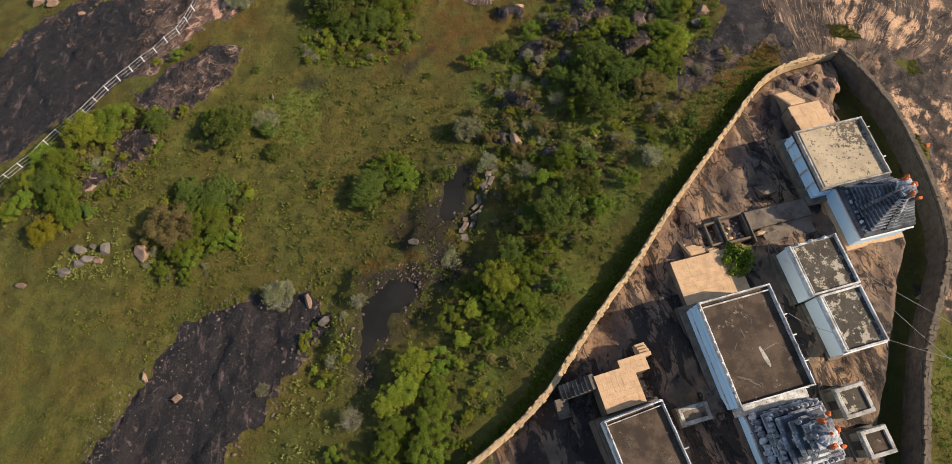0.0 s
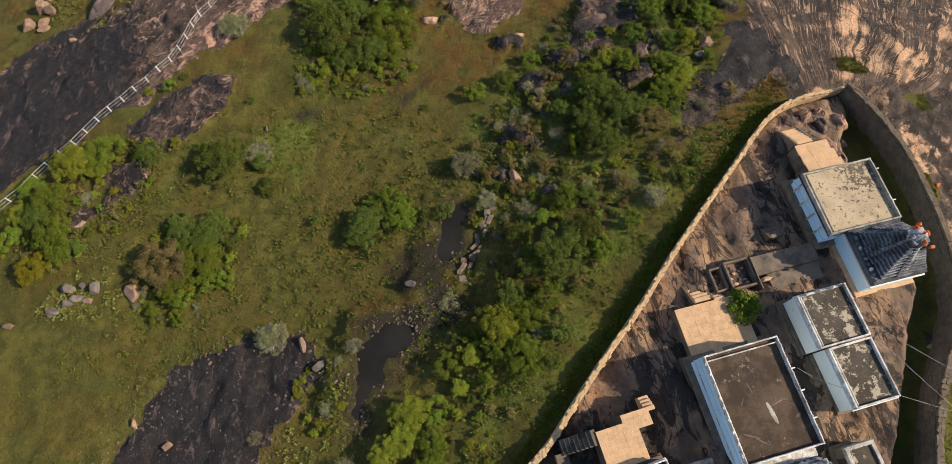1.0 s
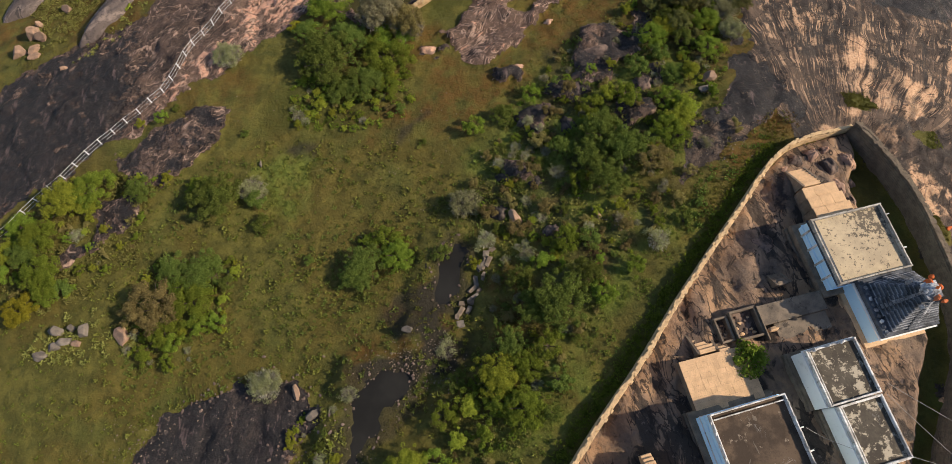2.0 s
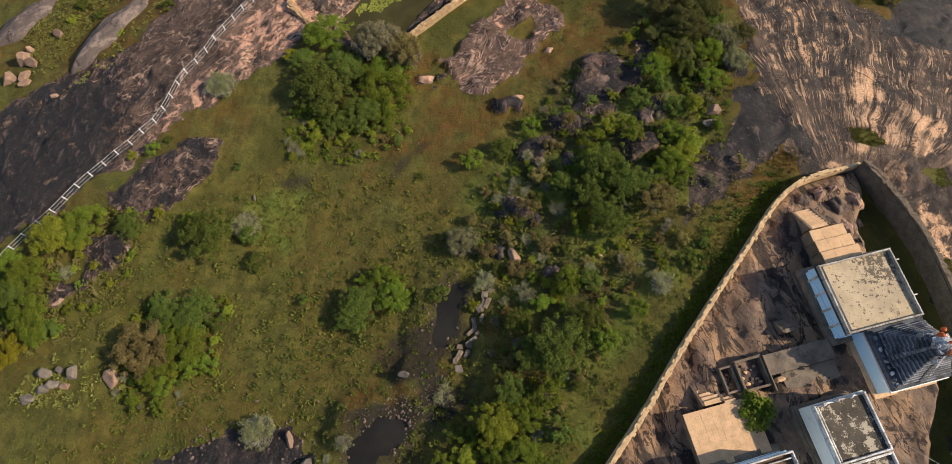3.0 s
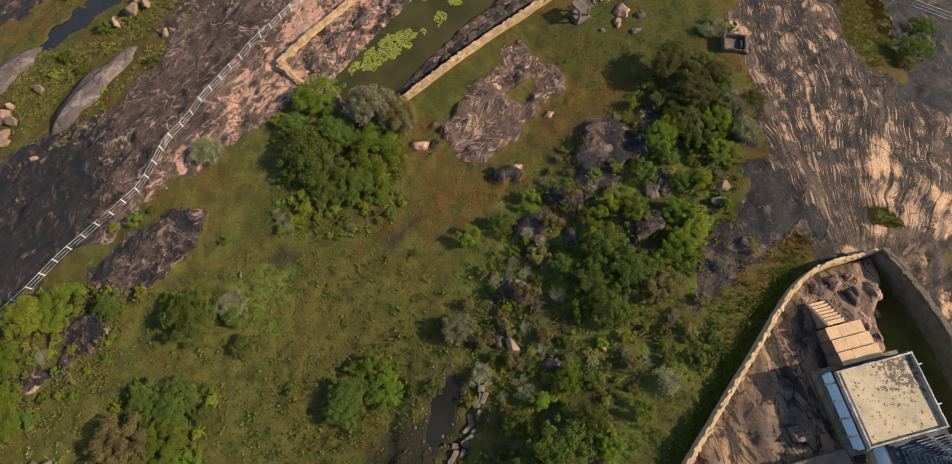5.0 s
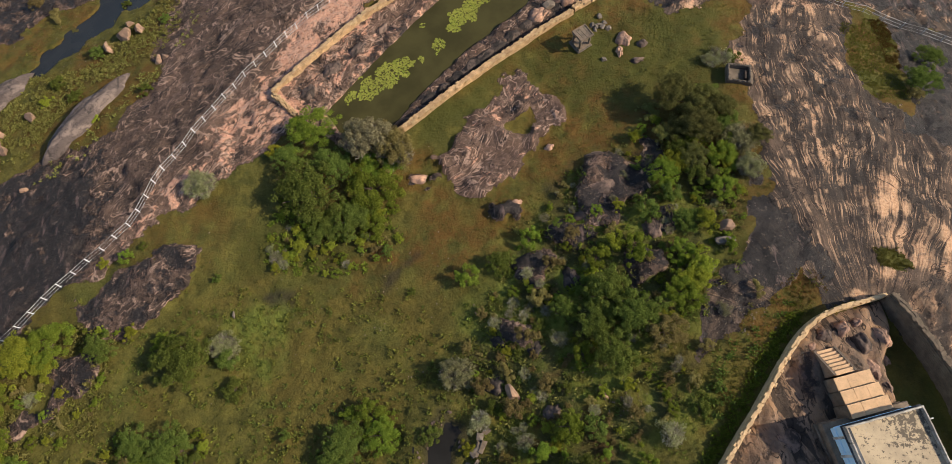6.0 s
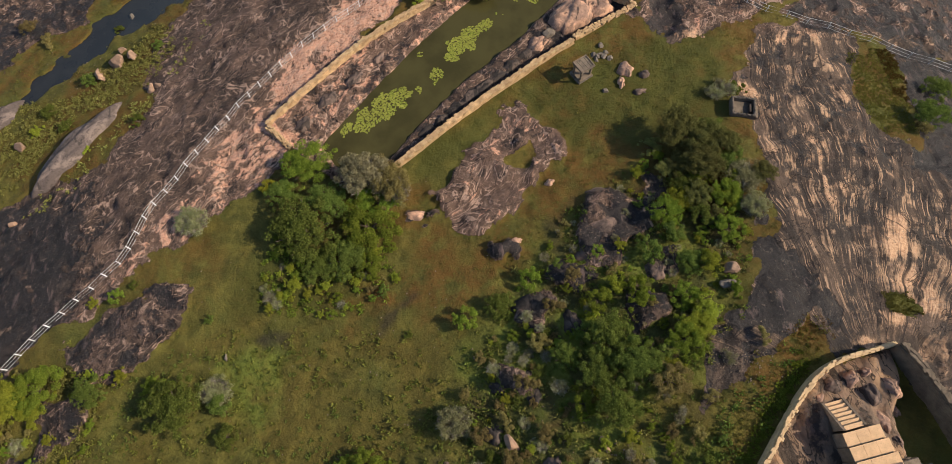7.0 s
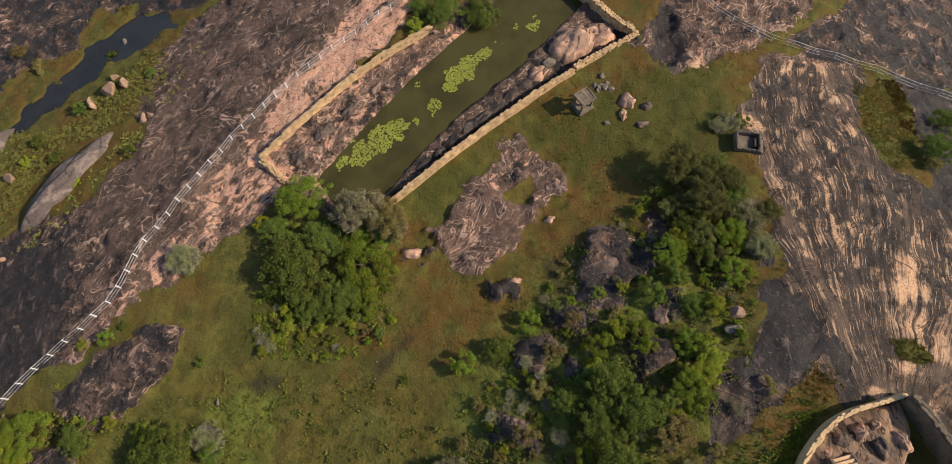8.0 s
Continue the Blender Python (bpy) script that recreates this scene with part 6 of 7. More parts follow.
for n, (x, y, r, tall) in enumerate(((-11.6, 62.2, 3.2, 3.9), (-8.3, 60.6, 2.8, 3.4))):
    ash_tree = base("tree", x, y, at(x, y) - 0.05, 70 * n, "tall grey-brown half-bare tree beside the tank", "tree")
    for nm, me in (("crown", crown_mesh(310 + n, LEAF["ashen" if n == 0 else "rusty"], 60, 9000, 0.028, 1.0, 0.8, 0.09, 0.22)), ("trunk", limbs_mesh(320 + n, 1.0)), ("twig_tangle", twig_mesh(330 + n, 2600, 1.0))):
        ob = new(nm, me)
        ob.parent = ash_tree
    ash_tree.scale = (r, r, tall)
yard_tree = base("tree", 24.0, 18.0, 8.6, 0, "small leafy green tree in the temple yard", "tree")
for nm, me in (("crown", crown_mesh(301, LEAF["fresh"], 22, 1500, 0.075, 1.1, 0.8)), ("trunk", limbs_mesh(302, 1.2))):
    ob = new(nm, me)
    ob.parent = yard_tree
yard_tree.scale = (1.8, 1.9, 1.9)

placed = [(x, y, r) for spots in GROWTH.values() for x, y, r in spots]
rr = random.Random(31)
SCRUBLAND = [THICKET, [(-53, 27), (-46, 41.5), (-36, 41), (-37, 31), (-45, 24)], [(-22, 47), (-21.5, 56), (-8, 55), (-7, 49), (-14, 46)], [(-36, 20), (-35, 30), (-25, 31), (-25, 22), (-30, 18)], [(-16, 6), (-18, 13), (-13, 15), (-11, 9)]]
tries = [(o, n) for o, n in zip(SCRUBLAND, (2000, 260, 260, 200, 60)) for n in range(n)]
for o, n in tries:
    (x0, y0), (x1, y1) = np.min(o, 0), np.max(o, 0)
    x, y, r = rr.uniform(x0, x1), rr.uniform(y0, y1), rr.uniform(0.3, 0.8)
    if inward(np.array([x]), np.array([y]), o)[0] < 0.2 or rr.random() < 0.35 or max(inward(np.array([x]), np.array([y]), q)[0] for q in (*THICKET_SHEETS, LEDGES[1])) > 0.1 and rr.random() < 0.85 or any(math.hypot(x - a, y - b) < 0.52 * (c + r) for a, b, c in placed) or max(inward(np.array([x]), np.array([y]), q)[0] for q in POOLS) > -0.4:
        continue
    kind = rr.choice(("deep", "lime", "pale", "pale", "lime", "fresh", "rusty", "rusty", "fresh") if o is THICKET and y > 22 else ("deep", "lime", "lime", "pale", "lime", "fresh", "rusty", "fresh", "fresh"))
    placed.append((x, y, r))
    ob = copy_thing(MODELS[kind, rr.choice([v for v in range(3) if (kind, v) in used])], pose(x, y, at(x, y) - 0.05, 0, 0, rr.uniform(0, 360)))
    ob.scale = (r * rr.uniform(0.9, 1.2), r * rr.uniform(0.9, 1.2), r * rr.uniform(0.7, 1.1))
    ob.name = "dry_shrub" if kind in ("pale", "rusty") else "low_bush"
    tagged(ob, {"pale": "small dry grey shrub in the thicket", "rusty": "low olive-brown scrub in the thicket"}.get(kind, "low green scrub in the thicket"), "shrub", "low scrub of the thicket")

# grass, herbs and pads that nobody could count
nr = np.random.RandomState(5)


def on_turf(count, box, seed, patch):
    """Scattered places on grass, thicker where the patch noise is high."""
    q = np.random.RandomState(seed)
    x, y = q.uniform(box[0], box[1], count), q.uniform(box[2], box[3], count)
    z, d = hill(x, y, True)
    keep = (d["rock"] < 0.3) & (q.uniform(0, 1, count) < 0.5 + 0.7 * ripple(x, y, patch, seed))
    for o in (*POOLS, STREAM):
        keep &= inward(x, y, o) < -0.1
    keep &= inward(x, y, TANK) < -0.6
    return x[keep], y[keep], z[keep]


def tufts(name, spots, blades, reach, size, mat, label, flat):
    x, y, z = spots
    n = len(x)
    big = size * nr.uniform(0.5, 1.5, n)
    c = np.repeat(np.stack([x, y, z], -1), blades, 0)
    s = np.repeat(big, blades)[:, None]
    a = nr.uniform(0, 2 * np.pi, len(c))
    out = np.stack([np.cos(a), np.sin(a), np.full(len(c), flat)], -1) * nr.uniform(0.3, 1.0, len(c))[:, None]
    p = c + out * s * reach
    p[:, 2] = np.maximum(p[:, 2], c[:, 2] + 0.01)
    along = unit(out + 0.4 * nr.normal(size=out.shape)) * s * 0.5
    side = unit(np.cross(along, nr.normal(size=out.shape) + np.array([0, 0, 0.01]))) * s * 0.16
    me = quads_mesh(name, p, along, side, mat)
    return tagged(new(name, me), label, "grass", kind="stuff")


FIELD = (-64, 44, -6, 96)
tufts("grass", on_turf(26000, FIELD, 21, 5.0), 7, 0.7, 0.16, GRASS_BLADE, "short olive grass covering the hilltop meadow", 0.9)
tufts("herbs", on_turf(2400, (-36, 8, 14, 43), 22, 3.4), 18, 0.9, 0.22, HERB, "low dark herbs scattered through the grass", 0.6)
tufts("grass_clumps", on_turf(3000, (-42, 6, 10, 45), 25, 2.6), 18, 0.8, 0.23, LEAF["olive"], "knee-high clumps of yellow-green grass in the meadow", 0.9)
tufts("grass_clumps", on_turf(2600, (-60, -8, -6, 30), 26, 2.2), 14, 0.8, 0.17, LEAF["herb"], "small dark grass clumps in the lower meadow", 0.7)
q = np.random.RandomState(8)
edge = resample([(-4, -3.4), (2.2, 4.0), (5, 7.4), (7.4, 10.8), (10.4, 14.8), (13.6, 19), (16.8, 23.8), (21, 29.2), (25, 34.4), (28, 38.4), (30.6, 41)], 0.06)
ex, ey = edge[:, 0] + q.normal(0.45, 0.35, len(edge)), edge[:, 1] + q.normal(-0.35, 0.35, len(edge))
tufts("ferns", (ex, ey, hill(ex, ey)), 14, 0.9, 0.26, LEAF["fresh"], "rank green ferns along the foot of the fort wall", 0.6)


def rank_growth(name, outline, count, seed, size, mat, label, gaps=0.25):
    """Tall tussocks crowded inside an outline."""
    q = np.random.RandomState(seed)
    p = np.array(outline)
    x, y = q.uniform(p[:, 0].min(), p[:, 0].max(), count), q.uniform(p[:, 1].min(), p[:, 1].max(), count)
    keep = (inward(x, y, outline) + 1.2 * fbm(x, y, 3.0, 4, 0.5, seed) > 0) & (fbm(x, y, 2.2, 3, 0.5, seed + 1) > -gaps)
    keep &= np.max([inward(x, y, o) for o in (*THICKET_SHEETS, *WHALEBACKS, *LEDGES)], 0) < 0.1
    for o in (*POOLS, STREAM):
        keep &= inward(x, y, o) < -0.2
    x, y = x[keep], y[keep]
    tufts(name, (x, y, hill(x, y)), 16, 0.9, size, mat, label, 0.9)


BANK = [(-63, 70), (-62, 79), (-58, 77.5), (-52, 79), (-48, 86), (-42, 92), (-40, 84), (-46, 76), (-52, 70), (-58, 63)]
rank_growth("tussocks", THICKET, 3600, 61, 0.26, LEAF["tuft"], "olive tussocks of undergrowth through the thicket")
rank_growth("undergrowth", THICKET, 3000, 71, 0.24, LEAF["deep"], "low dark green undergrowth through the thicket")
rank_growth("dry_tussocks", BANK, 3000, 64, 0.22, LEAF["tuft"], "olive-brown tussocks along the stream bank")
rank_growth("reeds", BANK, 1800, 63, 0.24, LEAF["tuft"], "rank yellow-green growth along the stream bank")
rank_growth("lush_grass", [(1.6, 4.4), (5.4, 9), (9.4, 14.6), (14, 21.4), (18, 27.4), (22, 32.6), (19, 33.4), (14, 27.6), (9, 19), (4, 11), (-1, 5)], 4200, 91, 0.14, LEAF["herb"], "lush green grass on the slope below the fort wall")
for o in GRASS_ISLES[:4]:
    rank_growth("islet_grass", o, int(80 + 40 * (max(p[0] for p in o) - min(p[0] for p in o)) * (max(p[1] for p in o) - min(p[1] for p in o))), 65, 0.09, LEAF["olive"], "thick olive grass in a hollow of the rock", 0.8)
rank_growth("rust_grass", [(50.4, 79.5), (52.3, 80.1), (52.7, 78), (52.1, 73.9), (51.3, 71.6), (50.7, 73.7), (50.6, 77.4)], 700, 67, 0.14, LEAF["rust"], "rust-brown grass edging the hollow of the rock", 0.8)
rank_growth("lush_grass", GRASS_ISLES[5], 900, 95, 0.14, LEAF["fresh"], "bright green grass outside the fort wall", 0.8)
rank_growth("rust_grass", GRASS_ISLES[4], 420, 68, 0.14, LEAF["rust"], "rust-brown grass on an islet of the stream")
rank_growth("slope_grass", RUST_SLOPE, 1900, 83, 0.13, LEAF["olive"], "dark olive grass on the slope below the fort wall")
rank_growth("rust_grass", RUST_SLOPE[:4] + [(31, 42.6), (30, 43.6)], 160, 84, 0.10, LEAF["rust"], "rust-brown grass at the top of the slope")
rank_growth("slope_ferns", [(31, 41.8), (28, 39), (24.6, 34.8), (21, 30), (19.4, 31), (23, 36.4), (26.4, 40.4), (29.4, 43)], 500, 85, 0.24, LEAF["deep"], "dark green ferns on the slope below the fort wall")
rank_growth("tussocks", [(-62, 66), (-64, 78), (-56, 78), (-50, 80), (-44, 86), (-41, 82), (-48, 77), (-52, 70), (-57, 63)], 4200, 87, 0.20, LEAF["tuft"], "yellow-green grass tussocks between whaleback rocks")
rank_growth("tussocks", [(-52, 26), (-47, 41), (-36, 41), (-36, 30), (-45, 24)], 1100, 69, 0.26, LEAF["tuft"], "yellow-green undergrowth between the bushes")
rank_growth("tussocks", [(-22, 47), (-21.5, 55), (-8, 55), (-7, 49), (-14, 46)], 500, 73, 0.26, LEAF["fresh"], "leafy undergrowth at the foot of the trees")


rank_growth("tussocks", [(-51.4, 59.4), (-47.0, 65.1), (-43.9, 69.5), (-40.6, 75.1), (-37.0, 82.1), (-34.8, 88.8), (-36.4, 89.8), (-38.8, 83.5), (-42.3, 76.3), (-45.6, 70.6), (-48.6, 66.1), (-53.2, 60.7)], 1500, 79, 0.20, LEAF["tuft"], "dry olive growth along a crevice of the rock")
rank_growth("tussocks", [(-21, 2), (-17.5, 8.5), (-16.5, 12), (-12, 15), (-11.8, 8), (-14, 1), (-20, -4)], 420, 75, 0.24, LEAF["tuft"], "olive tussocks beside the dark slab")
rank_growth("tussocks", [(-47, 19), (-46, 25), (-34, 24), (-34, 20), (-40, 19)], 330, 77, 0.24, LEAF["tuft"], "yellow-green tussocks among the boulders")


def pads(outline, count, seed):
    q = np.random.RandomState(seed)
    p = np.array(outline)
    x, y = q.uniform(p[:, 0].min() - 1, p[:, 0].max() + 1, count), q.uniform(p[:, 1].min() - 1, p[:, 1].max() + 1, count)
    keep = inward(x, y, outline) + 0.8 * ripple(x, y, 0.45, seed) > 0.0
    return x[keep], y[keep]


px, py = [np.concatenate(v) for v in zip(*[pads(o, n, s) for o, n, s in (
    ([(-15.4, 68.9), (-12.8, 72.1), (-9.3, 75), (-5.3, 75.6), (-8.5, 72.5), (-11.9, 69.3)], 5200, 1),
    ([(-3.3, 79), (-2.4, 82), (0.9, 85.4), (3.6, 86), (1.7, 83.3), (-1.3, 79.7)], 4600, 2),
    ([(-4.6, 78.2), (-3.4, 78.4), (-3.2, 76.8), (-4.2, 76)], 500, 3), ([(-6, 80.4), (-4.6, 80.8), (-4.5, 79.8)], 160, 6),
    ([(6.4, 88.9), (9.6, 90.6), (9.9, 89.6), (7.2, 88.4)], 1100, 4), ([(3.8, 87), (4.8, 87.2), (4.4, 86.4)], 60, 5))])]
bm_v, bm_f = [], []
for x, y in zip(px, py):
    r, a0, k = q.uniform(0.06, 0.14), q.uniform(0, 6.3), len(bm_v)
    bm_v += [(x + r * math.cos(a0 + i * 0.95), y + r * math.sin(a0 + i * 0.95), TANK_LEVEL + 0.012 + 0.02 * q.uniform(0, 1)) for i in range(6)]
    bm_f.append(list(range(k, k + 6)))
me = bpy.data.meshes.new("water_lilies")
me.from_pydata(bm_v, [], bm_f)
me.materials.append(LILY_PAD)
tagged(new("water_lilies", me), "bright green lily pads floating on the tank", "water plants", kind="stuff")

# ---- railings ----


def railing(path, gap, label, name="railing", tall=1.05, steel=None):
    """Steel posts with three thin rails, following the rock."""
    pts = resample(path, gap)
    root = base(name, 0, 0, 0, 0, label, "railing")
    foot = [(x, y, at(x, y)) for x, y in pts]
    post = mesh_of(rail([(0, 0, -0.3), (0, 0, tall * 0.6), (0, 0, tall + 0.05)], 0.055), "post", steel or STEEL)
    rr = random.Random(3)
    for x, y, z in foot:
        ob = new("post", post)
        ob.parent = root
        ob.matrix_basis = pose(x, y, z, rr.uniform(-3, 3), rr.uniform(-3, 3), 0)
    for h in (0.1, 0.58, tall):
        part("rail", rail([(x, y, z + h) for x, y, z in foot], 0.018 if h < tall else 0.024, 5), RAIL_STEEL, root)
    return root


railing([(-75, 15), (-66.2, 21.7), (-58.6, 27.7), (-55.3, 31.5), (-52, 35.4), (-49.5, 39.1), (-46.8, 42.6), (-44.6, 45.6), (-41.9, 48.7), (-39.3, 51.3), (-37.8, 53.3), (-36.8, 56), (-35.9, 59.6), (-33.8, 62.8), (-31.1, 67.4), (-27.7, 73), (-24.6, 77.1), (-21.4, 81.5), (-17.2, 85.5), (-12.9, 89.7), (-8.3, 92.9), (-3.9, 96.7), (3, 103)], 1.9, "white steel pipe railing with posts across bare rock")
railing([(20, 101), (25.9, 95.3), (30.1, 91.4), (32.7, 88.6), (36, 85.8), (41.7, 84.1), (46.8, 82.6), (52.4, 80.3), (58.8, 78.2), (68.4, 75), (80, 72)], 2.6, "grey steel pipe railing beside a path on rock", "railing", 1.05, RAIL_STEEL)

# ---- boulders and ruins ----
BOULDER_SHAPES = [tuple(mesh_of(rough_stone(200 + i, (1, 1, 1), 0.05, 3, 12, 0.27), "boulder", mat) for mat in (BOULDER, GREY_ROCK, DARK_ROCK)) for i in range(6)]


def boulder(x, y, sx, sy, sz, kind, turn, label):
    ob = new("boulder", BOULDER_SHAPES[(int(abs(x) * 7) + int(abs(y) * 3)) % 6][kind])
    ob.matrix_world = pose(x, y, at(x, y) + sz * 0.22, 6, 4, turn) @ Matrix.Diagonal((sx, sy, sz, 1))
    return tagged(ob, label, "boulder", "boulders on the hill")


PINK, GREY, DARKER = "weathered pinkish granite boulder", "grey lichened granite boulder", "dark weathered granite boulder"
for x, y, sx, sy, sz, kind, turn in [
    (-6.3, 21.9, 1.01, 0.78, 0.83, 1, 20), (-33, 8.6, 0.70, 0.86, 0.60, 0, 10), (-29.4, 6.6, 1.1, 0.85, 0.75, 0, 40), (-48.9, 18.6, 1.09, 0.70, 0.60, 0, 15), (-43.6, 22.6, 1.5, 1.1, 0.9, 1, 10), (-44.6, 20.0, 1.2, 1.5, 0.6, 1, 70), (-42.4, 21.4, 1.7, 0.9, 0.7, 1, 24), (-42.0, 22.9, 0.8, 1.2, 0.7, 1, 50),
    (-43.2, 20.9, 1.3, 0.8, 0.6, 1, 30), (-40.5, 22.6, 1.2, 1.9, 1.0, 1, 5), (-40.9, 21.3, 0.9, 0.8, 0.6, 0, 30), (-36.2, 22, 1.56, 2.03, 1.05, 0, 0), (-17, 16, 0.78, 1.40, 0.68, 0, 15),
    (-24.6, 42.1, 0.39, 0.70, 0.52, 1, 0), (-15, 14, 1.25, 0.86, 0.68, 1, 30),
]:
    boulder(x, y, sx, sy, sz, kind, turn, (PINK, GREY, DARKER)[kind])
for x, y, sx, sy, sz, kind, turn in [
    (-50.1, 81.4, 1.3, 2.0, 1.5, 0, 20), (-48.1, 83.4, 2.7, 1.9, 1.7, 0, -25), (-46.2, 84.4, 1.3, 1.6, 1.4, 0, 10), (-48.3, 86.0, 1.3, 0.9, 1.0, 0, 40), (-51.2, 91.3, 0.8, 1.0, 0.6, 0, 0), (-49.2, 93.1, 1.0, 1.3, 0.7, 1, 20), (-57.7, 70.2, 1.3, 1.5, 1.1, 0, 15),
    (-61.3, 65.8, 1.9, 2.6, 1.9, 0, 10), (-59.8, 65.0, 1.3, 1.9, 1.5, 0, 40), (-61.2, 67.6, 1.2, 1.0, 1.3, 0, 0), (-62.2, 62.5, 2.2, 1.5, 1.5, 0, 30), (-60.2, 62.9, 1.7, 1.3, 1.1, 0, 70), (-59.6, 61.6, 1.6, 1.0, 0.8, 0, 40), (-54.2, 58.6, 1.2, 0.9, 0.6, 0, 20),
    (-41.2, 77.6, 1.1, 1.4, 0.8, 0, 10), (-40.4, 78.1, 0.9, 1.0, 0.7, 0, 50), (26.4, 50.0, 1.5, 1.1, 1.1, 0, 10),
    (26.0, 48.4, 1.8, 1.0, 0.9, 1, 0), (-9.2, 93.0, 1.8, 1.2, 1.4, 0, 25), (16.6, 74.0, 0.9, 0.8, 0.5, 1, 10), (4.4, 33.6, 1.0, 1.6, 0.9, 0, 30), (12.6, 33.4, 0.6, 1.9, 0.6, 0, 25),
]:
    boulder(x, y, sx, sy, sz, kind, turn, (PINK, GREY, DARKER)[kind])
ob = new("marker_stone", mesh_of(rough_stone(931, (0.5, 0.4, 0.6), 0.1, 2), "marker_stone", ORANGE))
ob.matrix_world = pose(46.0, 30.9, at(46.0, 30.9) + 0.12, 0, 0, 20)
tagged(ob, "small red-painted stone on the bare rock", "stone")
boulder(10.4, 83.3, 1.5, 1.2, 1.0, 1, 20, GREY)
def outcrop(x, y, sx, sy, tall, turn, mat, label, seed, name="outcrop", sink=0.25, ledge=0.3, follow=False):
    """A rounded hump of living rock with steps and creases, one mesh; follow: it bends with the slope it lies on."""
    rings, spokes = 13, 40
    shift = Vector((seed * 5.3, seed * 2.9, 0))
    ct, st = math.cos(radians(turn)), math.sin(radians(turn))
    bm = bmesh.new()
    rows = []
    for i in range(rings + 1):
        r = i / rings
        row = []
        for k in range(1 if i == 0 else spokes):
            a = 2 * math.pi * k / spokes
            c = Vector((math.cos(a), math.sin(a), 0))
            out = 1 + 0.34 * noise.noise(c * 1.3 + shift) + 0.16 * noise.noise(c * 3.4 + shift)
            p = c * (r * out)
            h = max(0.0, 1 - r**2.4) ** 0.6
            h *= 1 + 0.30 * noise.noise(p * 1.6 + shift) + 0.12 * noise.noise(p * 4.0 + shift)
            step = 0.28
            h = (1 - ledge) * h + ledge * step * (math.floor(h / step) + min(1.0, (h / step % 1.0) * 2.2))
            u, v = p.x * sx / 2, p.y * sy / 2
            slope = smooth_land(x + u * ct - v * st, y + u * st + v * ct) - smooth_land(x, y) if follow else 0.0
            row.append(bm.verts.new((u, v, tall * h - sink * r**3 + slope)))
        rows.append(row)
    for k in range(spokes):
        bm.faces.new((rows[0][0], rows[1][k], rows[1][(k + 1) % spokes]))
        for a, b in zip(rows[1:], rows[2:]):
            bm.faces.new((a[k], b[k], b[(k + 1) % spokes], a[(k + 1) % spokes]))
    me = mesh_of(bm, name, mat)
    me.polygons.foreach_set("use_smooth", np.ones(len(me.polygons), bool))
    ob = new(name, me)
    low = min(at(x + u * sx * 0.4, y + v * sy * 0.4) for u, v in ((0, 0), (1, 0), (-1, 0), (0, 1), (0, -1)))
    ob.matrix_world = pose(x, y, smooth_land(x, y) - 0.05 if follow else low - 0.05, 0, 0, turn)
    return tagged(ob, label, "rock", "humps of bare rock")


# whaleback rocks beside the stream
outcrop(-49.4, 69.4, 14.6, 4.0, 1.4, 58, WHALE, "long smooth grey whaleback rock beside the stream", 101, ledge=0.1, follow=True)
outcrop(-64.4, 74.0, 11.0, 5.0, 1.2, 50, WHALE, "long smooth grey whaleback rock beside the stream", 102, ledge=0.1, follow=True)
# the great rock at the head of the tank, and lumps along its eastern bank
outcrop(13.4, 86.2, 6.6, 4.6, 1.7, 42, PINK_ROCK, "large domed pink granite rock at the head of the tank", 3)
outcrop(16.6, 87.6, 5.2, 3.6, 0.9, 40, PINK_ROCK, "low pinkish rock shelf beside the tank wall", 5)
outcrop(9.0, 81.8, 3.2, 2.4, 0.7, 40, PINK_ROCK, "small pinkish rock hump on the tank bank", 7)
rng = random.Random(23)
for n in range(10):
    t = n / 9
    outcrop(-8.2 + 15.4 * t, 66.0 + 14.2 * t, rng.uniform(2.6, 4.2), rng.uniform(1.5, 2.1), rng.uniform(0.35, 0.55), 46 + rng.uniform(-14, 14), DARK_HUMP, "dark rounded rock on the bank of the tank", 11 + n)
for n, (x, y, sx, sy, h, turn) in enumerate(((-19.6, 70.0, 3.0, 2.0, 0.5, 50), (-17.0, 73.4, 3.6, 2.0, 0.55, 50), (-13.8, 76.6, 3.6, 1.8, 0.5, 48), (-11.2, 79.6, 2.6, 1.4, 0.4, 48))):
    outcrop(x, y, sx, sy, h, turn, BROWN_HUMP, "brown weathered rock shelf under the tank wall", 31 + n)
# tawny humps of rock inside the neck of the fort
for n, (x, y, sx, sy, h, turn) in enumerate(((32.7, 38.4, 1.9, 1.7, 0.6, 10), (34.4, 39.0, 1.6, 1.3, 0.7, 60), (35.9, 39.6, 1.4, 1.0, 0.5, 20), (35.9, 37.6, 2.4, 1.8, 0.7, 120), (37.7, 38.2, 1.4, 2.0, 0.6, 30), (36.2, 35.3, 1.5, 2.4, 0.7, 20), (37.0, 33.6, 1.3, 2.2, 0.6, 15), (31.2, 37.2, 1.4, 1.2, 0.4, 0), (38.2, 36.4, 1.0, 1.5, 0.5, 40))):
    outcrop(x, y, sx, sy, h, turn, PINK_ROCK if n % 3 else BROWN_HUMP, "tawny hump of granite inside the fort wall", 41 + n)
outcrop(27.5, 29.0, 2.9, 2.7, 0.55, 0, BROWN_HUMP, "low dark rock mound in the temple yard", 53)
